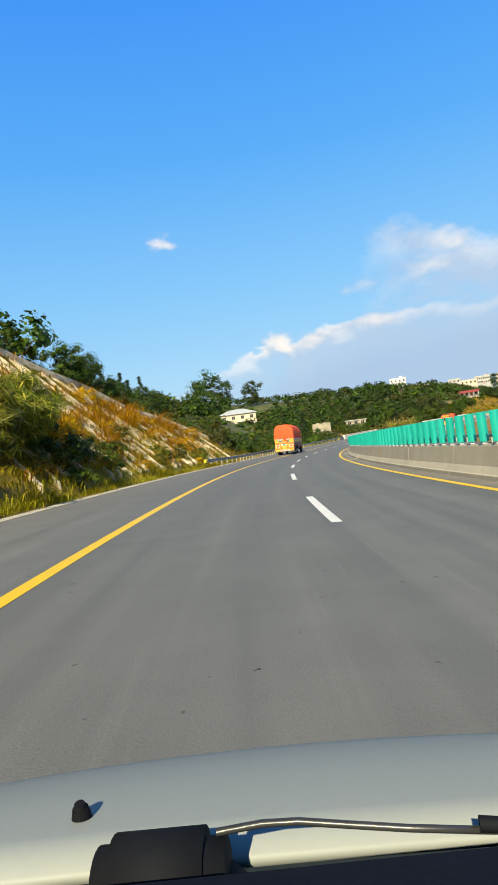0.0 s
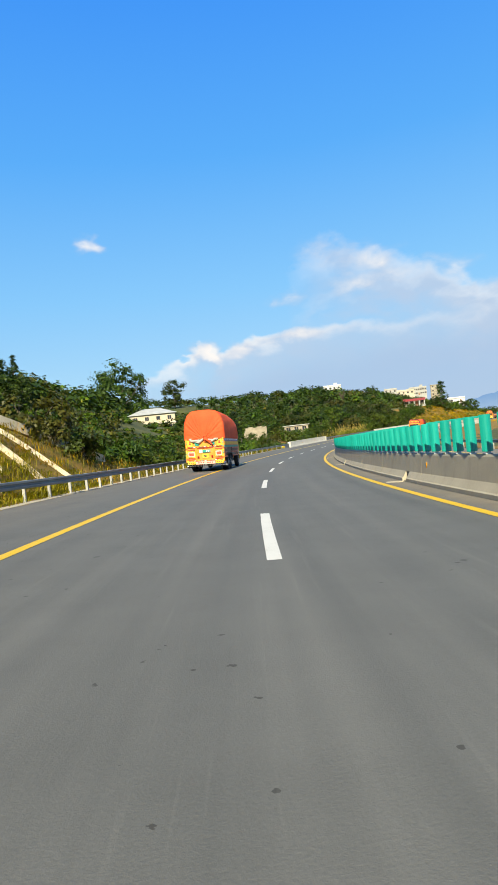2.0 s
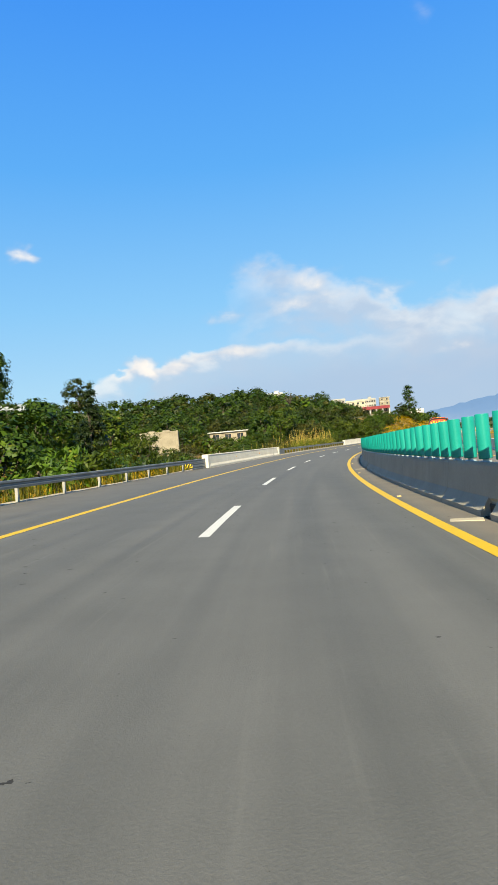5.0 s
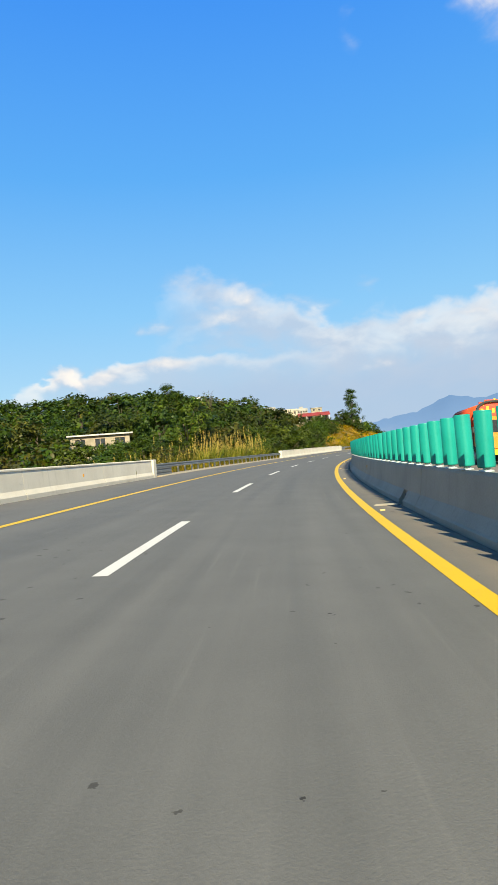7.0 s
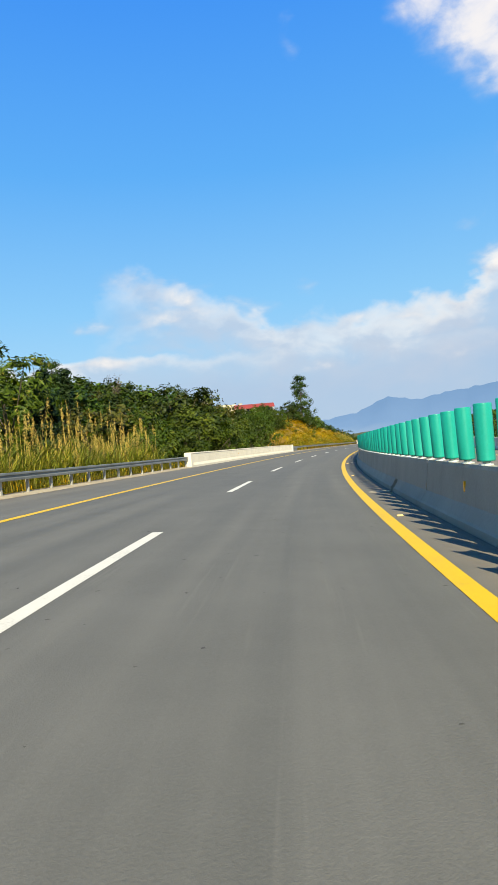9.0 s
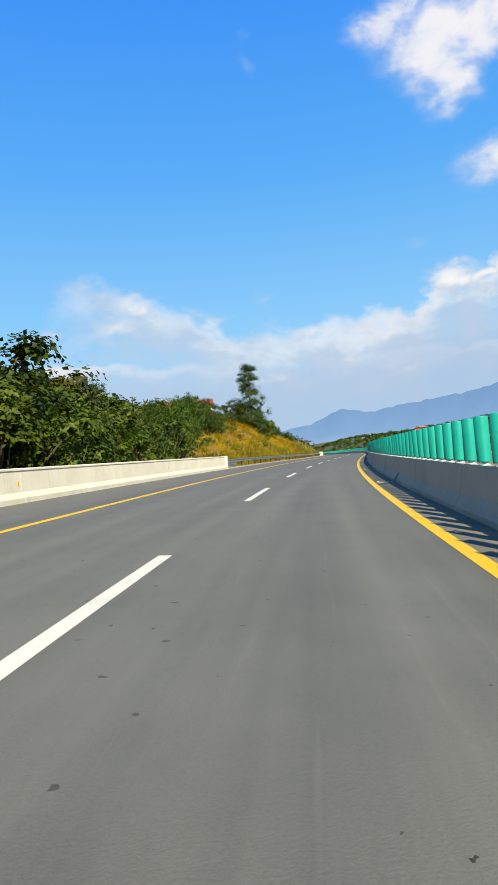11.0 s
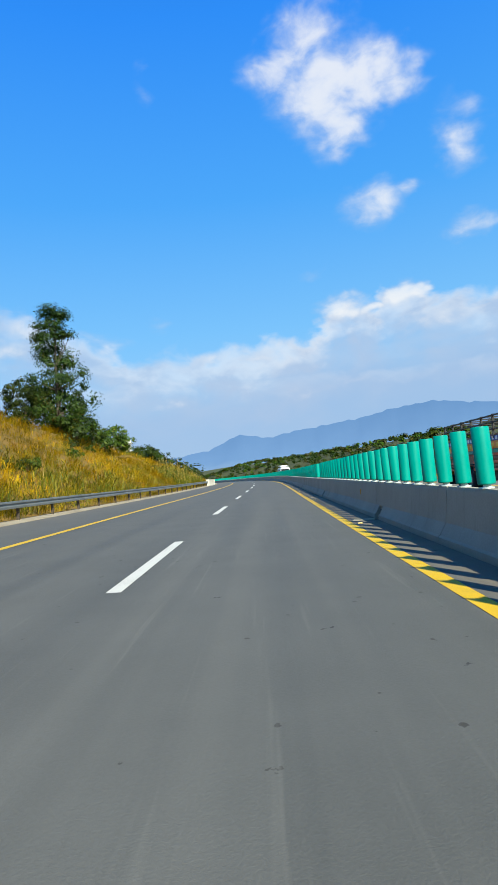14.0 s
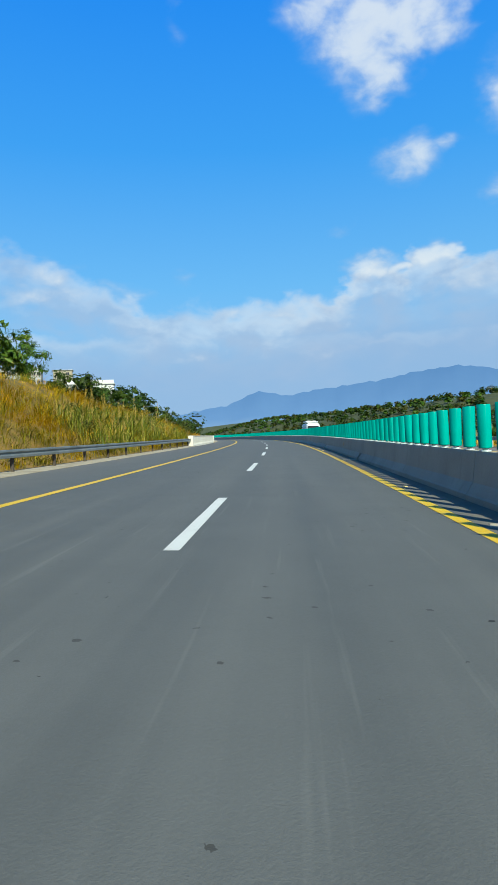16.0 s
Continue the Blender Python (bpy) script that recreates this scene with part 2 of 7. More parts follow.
def leafy(name, dark, light, warm, warm_share=0.15, translucent=0.3):
    """Leaves: each its own tone, some turned, light shining through."""
    m = bpy.data.materials.new(name)
    m.use_nodes = True
    t = m.node_tree
    b = t.nodes["Principled BSDF"]
    b.inputs["Roughness"].default_value = 0.5
    b.inputs["Specular IOR Level"].default_value = 0.25
    g = t.nodes.new("ShaderNodeNewGeometry").outputs["Random Per Island"]
    o = t.nodes.new("ShaderNodeObjectInfo").outputs["Random"]
    n = noise_tex(t, world_pos(t), 0.6, 3)
    f = mth(t, "ADD", mth(t, "MULTIPLY", g, 0.34), mth(t, "MULTIPLY", n, 0.66))
    col = ramp(t, f, [(0.28, dark), (0.72, light)])
    w = mth(t, "GREATER_THAN", mth(t, "ADD", mth(t, "MULTIPLY", g, 0.35), mth(t, "MULTIPLY", n, 0.95)), 0.98 - warm_share)
    col = mixc(t, mth(t, "MULTIPLY", w, 0.75), col, warm)
    hs = t.nodes.new("ShaderNodeHueSaturation")
    t.links.new(col, hs.inputs["Color"])
    t.links.new(mth(t, "ADD", mth(t, "MULTIPLY", o, 0.42), 0.64), hs.inputs["Value"])
    t.links.new(mth(t, "ADD", mth(t, "MULTIPLY", o, 0.035), 0.482), hs.inputs["Hue"])
    hs.inputs["Saturation"].default_value = 1.08
    t.links.new(hs.outputs[0], b.inputs["Base Color"])
    tr = t.nodes.new("ShaderNodeBsdfTranslucent")
    t.links.new(hs.outputs[0], tr.inputs[0])
    mx = t.nodes.new("ShaderNodeMixShader")
    mx.inputs[0].default_value = translucent
    t.links.new(b.outputs[0], mx.inputs[1])
    t.links.new(tr.outputs[0], mx.inputs[2])
    t.links.new(mx.outputs[0], t.nodes["Material Output"].inputs[0])
    return m


def asphalt_build(t, b):
    uv = t.nodes.new("ShaderNodeUVMap").outputs[0]
    sp = t.nodes.new("ShaderNodeSeparateXYZ")
    t.links.new(uv, sp.inputs[0])
    s, d = sp.outputs[0], sp.outputs[1]
    p = world_pos(t)
    grain = noise_tex(t, p, 60.0, 3, 0.7)
    mid = noise_tex(t, p, 0.9, 5, 0.6)
    cb = t.nodes.new("ShaderNodeCombineXYZ")
    t.links.new(mth(t, "MULTIPLY", s, 0.035), cb.inputs[0])
    t.links.new(mth(t, "MULTIPLY", d, 1.6), cb.inputs[1])
    streak = noise_tex(t, cb.outputs[0], 1.0, 4, 0.6)
    f = mth(t, "ADD", mth(t, "MULTIPLY", mid, 0.26), mth(t, "ADD", mth(t, "MULTIPLY", streak, 0.56), mth(t, "MULTIPLY", grain, 0.25)))
    col = ramp(t, f, [(0.36, (0.089, 0.088, 0.079)), (0.68, (0.142, 0.139, 0.125))])
    # the colour turns darker from 262 m on
    varied = mth(t, "MULTIPLY", mth(t, "SUBTRACT", s, 262.0), 0.02, clamp=True)
    col = mixc(t, mth(t, "MULTIPLY", varied, 0.30), col, (0.075, 0.077, 0.074))
    # dust swept to the edges
    dust = mth(t, "MAXIMUM", mth(t, "MULTIPLY", mth(t, "SUBTRACT", mth(t, "MULTIPLY", d, -1.0), 3.45), 2.0, clamp=True),
               mth(t, "MULTIPLY", mth(t, "MULTIPLY", mth(t, "SUBTRACT", d, 4.2), 0.35, clamp=True), 0.35))
    dust = mth(t, "MULTIPLY", dust, mth(t, "ADD", mth(t, "MULTIPLY", mid, 0.7), 0.1))
    col = mixc(t, dust, col, (0.26, 0.21, 0.15))
    # dropped tar and stones
    v = t.nodes.new("ShaderNodeTexVoronoi")
    t.links.new(p, v.inputs["Vector"])
    v.voronoi_dimensions = "2D"
    v.inputs["Scale"].default_value = 0.55
    n3 = noise_tex(t, p, 16.0, 3)
    spot = mth(t, "LESS_THAN", mth(t, "ADD", v.outputs["Distance"], mth(t, "MULTIPLY", n3, 0.22)), 0.101)
    col = mixc(t, mth(t, "MULTIPLY", spot, 0.85), col, (0.02, 0.018, 0.016))
    # small stones, rubber and thin drip lines
    v2 = t.nodes.new("ShaderNodeTexVoronoi")
    t.links.new(p, v2.inputs["Vector"])
    v2.voronoi_dimensions = "2D"
    v2.inputs["Scale"].default_value = 1.6
    pick = noise_tex(t, p, 0.35, 2)
    bit = mth(t, "LESS_THAN", mth(t, "ADD", v2.outputs["Distance"], mth(t, "MULTIPLY", n3, 0.24)), mth(t, "MULTIPLY", pick, 0.240))
    col = mixc(t, mth(t, "MULTIPLY", bit, 0.7), col, (0.035, 0.032, 0.026))
    cb2 = t.nodes.new("ShaderNodeCombineXYZ")
    t.links.new(mth(t, "MULTIPLY", s, 0.22), cb2.inputs[0])
    t.links.new(mth(t, "MULTIPLY", d, 7.0), cb2.inputs[1])
    thin = noise_tex(t, cb2.outputs[0], 1.0, 3, 0.7)
    col = mixc(t, mth(t, "MULTIPLY", mth(t, "SUBTRACT", thin, 0.60), 2.2, clamp=True), col, (0.185, 0.178, 0.155))
    t.links.new(col, b.inputs["Base Color"])
    t.links.new(mth(t, "ADD", mth(t, "MULTIPLY", streak, 0.25), 0.62), b.inputs["Roughness"])
    bump(t, b, grain, 0.35, 0.008)


def paint_build(base, worn, edge=0.62):
    def build(t, b):
        p = world_pos(t)
        n = mth(t, "ADD", mth(t, "MULTIPLY", noise_tex(t, p, 30.0, 4, 0.7), 0.6), mth(t, "MULTIPLY", noise_tex(t, p, 2.0, 3), 0.4))
        col = ramp(t, n, [(0.3, base), (0.55, tuple(v * 0.93 for v in base)), (edge + 0.12, worn)])
        t.links.new(col, b.inputs["Base Color"])
        bump(t, b, n, 0.2, 0.005)
    return build


def concrete_build(c1, c2, stain):
    def build(t, b):
        p = world_pos(t)
        sp = t.nodes.new("ShaderNodeSeparateXYZ")
        t.links.new(p, sp.inputs[0])
        cb = t.nodes.new("ShaderNodeCombineXYZ")
        t.links.new(sp.outputs[0], cb.inputs[0])
        t.links.new(sp.outputs[1], cb.inputs[1])
        t.links.new(mth(t, "MULTIPLY", sp.outputs[2], 0.08), cb.inputs[2])
        runs = noise_tex(t, cb.outputs[0], 5.0, 4, 0.65)
        big, fine = noise_tex(t, p, 0.8, 4), noise_tex(t, p, 35.0, 3)
        f = mth(t, "ADD", mth(t, "MULTIPLY", big, 0.6), mth(t, "MULTIPLY", fine, 0.4))
        col = ramp(t, f, [(0.35, c1), (0.65, c2)])
        k = mth(t, "MULTIPLY", mth(t, "SUBTRACT", runs, 0.56), 5.0, clamp=True)
        col = mixc(t, mth(t, "MULTIPLY", k, 0.4), col, stain)
        t.links.new(col, b.inputs["Base Color"])
        bump(t, b, fine, 0.25, 0.01)
    return build


M = {}
M["asphalt"] = material("asphalt", asphalt_build, 0.6, spec=0.22)
M["white_line"] = material("white_line", paint_build((0.66, 0.63, 0.55), (0.40, 0.37, 0.31)), 0.55)
M["yellow_line"] = material("yellow_line", paint_build((0.70, 0.435, 0.004), (0.44, 0.29, 0.05)), 0.55)
M["barrier"] = material("barrier_concrete", concrete_build((0.335, 0.295, 0.218), (0.43, 0.380, 0.285), (0.245, 0.212, 0.155)), 0.85)
M["parapet"] = material("parapet_concrete", concrete_build((0.58, 0.52, 0.41), (0.69, 0.63, 0.51), (0.38, 0.33, 0.25)), 0.8)
M["edge"] = plain("edge_concrete", (0.34, 0.29, 0.20), (0.50, 0.43, 0.31), 1.2, 25.0, 0.9)
M["gravel"] = plain("gravel", (0.25, 0.20, 0.13), (0.44, 0.37, 0.26), 1.5, 14.0, 0.95, bumpy=0.8)
M["panel"] = plain("green_panel", (0.0, 0.235, 0.185), (0.006, 0.30, 0.235), 1.5, 30.0, 0.38, bumpy=0.03, island=0.12)
M["panel_foot"] = plain("panel_foot", (0.35, 0.42, 0.40), (0.5, 0.56, 0.53), 4.0, 40.0, 0.5, 0.3)
M["steel"] = plain("galvanised_steel", (0.13, 0.14, 0.14), (0.225, 0.235, 0.228), 1.2, 30.0, 0.5, 0.35, 0.05)
M["post"] = plain("post_paint", (0.27, 0.265, 0.24), (0.40, 0.39, 0.35), 2.0, 30.0, 0.6, 0.2, 0.1)
M["post_dark"] = plain("rusty_post", (0.045, 0.032, 0.022), (0.11, 0.085, 0.06), 2.0, 30.0, 0.8, 0.2, 0.1)
M["stud"] = plain("amber_stud", (0.80, 0.55, 0.18), (0.90, 0.66, 0.26), 8.0, 60.0, 0.35)
M["yellow"] = plain("yellow_paint", (0.72, 0.50, 0.02), (0.85, 0.62, 0.04), 3.0, 30.0, 0.5)
M["black"] = plain("black_paint", (0.012, 0.012, 0.012), (0.03, 0.03, 0.03), 3.0, 30.0, 0.5)
M["amber"] = plain("amber_reflector", (0.75, 0.33, 0.01), (0.85, 0.42, 0.02), 8.0, 60.0, 0.25)

# ---- the road's line ----
KAPPA = [-2.718, -2.726, -2.742, -2.81, -2.538, -2.834, -2.809, -2.615, -2.762, -2.584, -2.492, -1.918, -1.359, -0.626,
         -0.234, 0.094, 0.788, 1.174, 1.322, 1.379, 1.4, 1.408, 1.411, 1.412, 1.412, 1.412, 1.412]      # per km, every 25 m from -30
SLOPE = [-0.01836, -0.02021, -0.02231, -0.01403, -0.00523, 0.00347, 0.00339, 0.00849, 0.00528, 0.00223, 0.00524,
         0.00312, 0.00289, 0.00271, 0.00257, 0.00246, 0.00239, 0.00236]                              # every 40 m from -30
BANK = [0.0436, 0.0344, 0.042, 0.0347, 0.0289, 0.0273, 0.0266]                                       # every 120 m from -30
S0, S1 = -60.0, 760.0
_s = np.arange(S0, S1 + 0.5, 1.0)
_k = np.interp(_s, -30 + 25.0 * np.arange(len(KAPPA)), KAPPA) / 1000.0


def _sum(v):
    c = np.concatenate([[0], np.cumsum((v[1:] + v[:-1]) / 2)])
    return c - np.interp(0, _s, c)


_th = _sum(_k)
_x, _y = _sum(-np.sin(_th)), _sum(np.cos(_th))
_z = _sum(np.interp(_s, -30 + 40.0 * np.arange(len(SLOPE)), SLOPE))
_b = np.interp(_s, -30 + 120.0 * np.arange(len(BANK)), BANK)


def road_at(s, d, h=0.0):
    """The place s metres along the lane line, d metres to its left, h above the road (arrays too)."""
    s, d = np.asarray(s, float), np.asarray(d, float)
    th = np.interp(s, _s, _th)
    flat = np.clip(d, -17, 9)
    return np.stack([np.interp(s, _s, _x) - np.cos(th) * d, np.interp(s, _s, _y) - np.sin(th) * d,
                     np.interp(s, _s, _z) + np.interp(s, _s, _b) * flat + h], -1)


def heading(s):
    return float(np.interp(s, _s, _th))


def road_pose(s, d, h=0.0, turn=0.0):
    """A pose on the road: x to the right, y along it."""
    p = road_at(s, d, h)
    return Matrix.Translation(Vector(p)) @ Matrix.Rotation(heading(s) + radians(turn), 4, "Z")


def sd_of(x, y):
    """The road's s and d nearest to places on the map."""
    x, y = np.asarray(x, float).ravel(), np.asarray(y, float).ravel()
    ss, dd = np.empty(len(x)), np.empty(len(x))
    cx, cy = _x[::4], _y[::4]
    for a in range(0, len(x), 4000):
        sl = slice(a, a + 4000)
        q = (x[sl, None] - cx) ** 2 + (y[sl, None] - cy) ** 2
        j = q.argmin(1) * 4
        th = _th[j]
        ex, ey = x[sl] - _x[j], y[sl] - _y[j]
        ss[sl] = _s[j] + (-np.sin(th) * ex + np.cos(th) * ey)
        dd[sl] = -np.cos(th) * ex - np.sin(th) * ey
    return ss, dd


# ---- the lie of the land, as height over the road ----
def smooth(a, b, v):
    u = np.clip((np.asarray(v, float) - a) / (b - a), 0, 1)
    return u * u * (3 - 2 * u)


def wave(x, y, size, seed=0.0):
    """A gentle unevenness, about -1 to 1."""
    return (np.sin(x / size * 2.1 + 1.3 + seed) * np.cos(y / size * 1.7 + 0.4 + seed * 2)
            + 0.6 * np.sin((x + 0.8 * y) / size * 3.7 + 2.0 + seed) + 0.4 * np.cos((x - 1.3 * y) / size * 5.1 + seed)) / 2


def land(s, d):
    s, d = np.asarray(s, float), np.asarray(d, float)
    # left: the cut with its ribs
    top1 = np.interp(s, [-60, 20, 45, 64, 76, 90], [12.5, 11.8, 9.7, 5.8, 3.0, 0.0])
    cut = np.minimum(np.clip(d - 9.0, 0, None) * 0.86, top1) * (s < 92)
    cut = cut + smooth(14, 70, d) * np.interp(s, [-60, 40, 90, 130, 160, 190, 215], [14, 11, 12, 13, 11, 5, 0])
    # the grassy knoll
    top2 = np.interp(s, [284, 296, 310, 325, 345, 370, 392, 415, 440], [0, 2.0, 5.0, 7.2, 7.6, 5.6, 4.1, 2.6, 0.0])
    knoll = np.minimum(np.clip(d - 8.6, 0, None) * 0.68, top2)
    knoll = knoll * (1 - 0.55 * smooth(60, 120, d) * smooth(380, 440, s))
    # the hollow between, then the hill with the houses
    hollow = -2.2 * smooth(8.2, 13, d) * (1 - smooth(15, 26, d)) * smooth(70, 100, s) * (1 - smooth(286, 300, s))
    rise = smooth(16, 95, d) * np.interp(s, [60, 150, 210, 330, 430, 520, 600, 680, 740], [9, 8, 8.5, 13, 19, 21, 20, 10, 3])
    far_hill = smooth(90, 300, d) * np.interp(s, [0, 200, 330, 430, 520, 640], [26, 22, 13, 5, 3, 0])
    left = np.maximum(cut, 0) + np.maximum(knoll, 0) + hollow + rise + far_hill
    # right: falls away behind the other carriageway, rises again farther on
    e = -d
    right = -1.6 * smooth(17.5, 26, e) + smooth(30, 120, e) * np.interp(s, [-60, 200, 320, 420, 560, 700], [-6, -6, 2, 11, 16, 14])
    h = np.where(d > 0, left, right)
    return h


def land_z(s, d):
    """World height of the land."""
    p = road_at(s, d)
    q = land(s, d) + wave(p[..., 0], p[..., 1], 9.0) * 0.35 * smooth(10, 20, np.abs(d) - 8 * (d < 0))
    return p[..., 2] + q


def place(s, d, h=0.0):
    p = road_at(s, d)
    return Vector((float(p[0]), float(p[1]), float(land_z(s, d)) + h))


# ---- builders ----
def mesh_object(name, verts, faces, mat, parent=None, label="", smooth_shade=False, uvs=None, mats=None, face_mats=None):
    me = bpy.data.meshes.new(name)
    me.from_pydata([tuple(v) for v in verts], [], [tuple(f) for f in faces])
    for m in (mats or [mat]):
        me.materials.append(m)
    if face_mats is not None:
        me.polygons.foreach_set("material_index", face_mats)
    if smooth_shade:
        me.polygons.foreach_set("use_smooth", [True] * len(me.polygons))
    if uvs is not None:
        lay = me.uv_layers.new(name="UVMap")
        idx = np.empty(len(me.loops), int)
        me.loops.foreach_get("vertex_index", idx)
        lay.data.foreach_set("uv", np.asarray(uvs, float)[idx].ravel())
    me.update()
    ob = new(name, me)
    if parent is not None:
        ob.parent = parent
    if label:
        ob["label"] = label
    return ob


def part(name, bm, mat, parent, label="", smooth_shade=False):
    me = bpy.data.meshes.new(name)
    bm.to_mesh(me)
    bm.free()
    for m in (mat if isinstance(mat, (list, tuple)) else [mat]):
        me.materials.append(m)
    if smooth_shade:
        me.polygons.foreach_set("use_smooth", [True] * len(me.polygons))
    ob = new(name, me)
    ob.parent = parent
    if label:
        ob["label"] = label
    return ob


def box(bm, cx, cy, cz, sx, sy, sz, bevel=0.0, m=None, mat_index=0):
    """A block with eased edges, by its middle and size."""
    q = bmesh.new()
    bmesh.ops.create_cube(q, size=1.0)
    bmesh.ops.scale(q, vec=(sx, sy, sz), verts=q.verts)
    if bevel:
        bmesh.ops.bevel(q, geom=q.edges[:] + q.verts[:], offset=min(bevel, 0.45 * min(sx, sy, sz)), segments=1, affect="EDGES")
    mm = (m or Matrix()) @ Matrix.Translation((cx, cy, cz))
    vs = [bm.verts.new(mm @ v.co) for v in q.verts]
    for f in q.faces:
        g = bm.faces.new([vs[v.index] for v in f.verts])
        g.material_index = mat_index
    q.free()
    return vs


def cyl(bm, p0, p1, r0, r1=None, seg=12, caps=True, mat_index=0):
    r1 = r0 if r1 is None else r1
    p0, p1 = Vector(p0), Vector(p1)
    ax = (p1 - p0).normalized()
    u = ax.orthogonal().normalized()
    w = ax.cross(u)
    a = [bm.verts.new(p0 + (u * math.cos(2 * math.pi * i / seg) + w * math.sin(2 * math.pi * i / seg)) * r0) for i in range(seg)]
    b = [bm.verts.new(p1 + (u * math.cos(2 * math.pi * i / seg) + w * math.sin(2 * math.pi * i / seg)) * r1) for i in range(seg)]
    for i in range(seg):
        f = bm.faces.new([a[i], a[(i + 1) % seg], b[(i + 1) % seg], b[i]])
        f.material_index = mat_index
    if caps:
        bm.faces.new(a[::-1]).material_index = mat_index
        bm.faces.new(b).material_index = mat_index


def sweep(name, profile, sa, sb, step, mat, parent=None, label="", closed=True, smooth_shade=False, flare=None, uv=False):
    """A profile of (d, h) drawn along the road from sa to sb."""
    n = max(2, int(round((sb - sa) / step)) + 1)
    ss = np.linspace(sa, sb, n)
    k = len(profile)
    verts, uvs = [], []
    for s in ss:
        off = flare(s) if flare else 0.0
        p = road_at(np.full(k, s), np.array([q[0] for q in profile]) + off)
        p[:, 2] += np.array([q[1] for q in profile])
        verts.extend(p)
        uvs.extend([(s, q[0]) for q in profile])
    faces = []
    m = k if closed else k - 1
    for i in range(n - 1):
        for j in range(m):
            a, b = i * k + j, i * k + (j + 1) % k
            faces.append((a, b, b + k, a + k))
    if closed:
        faces.append(tuple(range(k))[::-1])
        faces.append(tuple((n - 1) * k + j for j in range(k)))
    return mesh_object(name, verts, faces, mat, parent, label, smooth_shade, uvs if uv else None)


def empty(name, loc, label="", category="", group="", kind=""):
    e = new(name)
    e.location = loc
    return tagged(e, label, category, group, kind)


def under(parent, *obs):
    """Hang parts made in world places under an Empty that stands elsewhere."""
    bpy.context.view_layer.update()
    inv = Matrix.Translation(parent.location).inverted()
    for o in obs:
        o.parent = parent
        o.matrix_parent_inverse = inv


# ---- ground and road ----
M["soil"] = plain("dry_grass_soil", (0.026, 0.042, 0.009), (0.10, 0.095, 0.022), 0.25, 5.0, 0.95, bumpy=0.8)
M["verge"] = plain("verge_soil", (0.085, 0.075, 0.014), (0.27, 0.145, 0.024), 0.9, 7.0, 0.95, bumpy=0.8)


def build_ground():
    def axis(a, b, step, far):
        mid = np.arange(a, b + step, step)
        out, v, q = [], step, 0.0
        while q < far:
            v *= 1.35
            q += v
            out.append(q)
        out = np.array(out)
        return np.concatenate([(a - out)[::-1], mid, mid[-1] + out])
    xs, ys = axis(-180, 400, 4.0, 4400), axis(-60, 640, 4.0, 4400)
    gx, gy = np.meshgrid(xs, ys)
    s, d = sd_of(gx, gy)
    away = np.maximum(smooth(500, 1500, np.hypot(gx.ravel() - 100, gy.ravel() - 300)), 0)
    z = land_z(s, d)
    # lies lower where the road and its verges cover it
    z = z - 0.55 * (1 - smooth(24, 30, d)) * (1 - smooth(20, 26, -d))
    z = z * (1 - away) + away * (-14.0)
    nx, ny = len(xs), len(ys)
    verts = np.stack([gx.ravel(), gy.ravel(), z], -1)
    faces = [(j * nx + i, j * nx + i + 1, (j + 1) * nx + i + 1, (j + 1) * nx + i) for j in range(ny - 1) for i in range(nx - 1)]
    g = mesh_object("ground", verts.tolist(), faces, M["soil"], smooth_shade=True)
    tagged(g, "dry grassy hillside ground reaching the horizon", "ground", kind="structure")

    def strip(name, ds, sa, sb, step, mat, label):
        ss = np.arange(sa, sb + step, step)
        gs, gd = np.meshgrid(ss, ds, indexing="ij")
        p = road_at(gs, gd)
        p[..., 2] = land_z(gs, gd)
        k = len(ds)
        v = p.reshape(-1, 3).tolist()
        f = [(i * k + j, i * k + j + 1, (i + 1) * k + j + 1, (i + 1) * k + j) for i in range(len(ss) - 1) for j in range(k - 1)]
        if ds[1] > 0:
            f = [q[::-1] for q in f]
        o = mesh_object(name, v, f, mat, smooth_shade=True)
        return tagged(o, label, "verge", kind="structure")
    strip("verge", np.concatenate([np.arange(7.55, 12, 0.4), np.arange(12, 31, 1.0)]), -50, 700, 1.5, M["verge"], "grassy roadside bank beside the carriageway")
    strip("verge", np.concatenate([-np.arange(16.6, 27, 1.0)]), -50, 700, 3.0, M["verge"], "grassy far verge beyond the opposite carriageway")


build_ground()
road = sweep("road", [(6.85, 0), (3.6, 0), (0, 0), (-3.5, 0), (-4.28, 0)], -50, 700, 2.0, M["asphalt"], closed=False, uv=True)
tagged(road, "smooth grey asphalt carriageway with two lanes and a shoulder", "road", kind="structure")
other = sweep("road", [(-5.0, -0.02), (-9, -0.02), (-13, -0.02), (-16.4, -0.02)], -50, 700, 2.0, M["asphalt"], closed=False, uv=True)
tagged(other, "grey asphalt opposite carriageway beyond the median barrier", "road", kind="structure")
for a, b in ((-50, 154.0), (187.0, 235.3), (286.0, 398.0), (440, 700)):
    inner = 7.62 if a < 0 else 6.86
    if a < 0:
        tagged(sweep("road", [(7.61, 0.0), (6.852, 0.0)], a, b, 2.0, M["asphalt"], closed=False, uv=True), "dusty asphalt hard shoulder below the cut", "road", kind="structure")
    e = sweep("pavement", [(7.95, -0.25), (7.95, 0.03), (inner, 0.012), (inner, -0.25)], a, b, 2.0, M["edge"] if a < 0 else M["gravel"])
    tagged(e, "pale dusty gravel edge strip beside the asphalt", "road edge", kind="structure")


def stripe(name, d0, width, sa, sb, mat, step=1.5):
    return sweep(name, [(d0 + width / 2, 0.004), (d0 - width / 2, 0.004)], sa, sb, step, mat, road, closed=False)


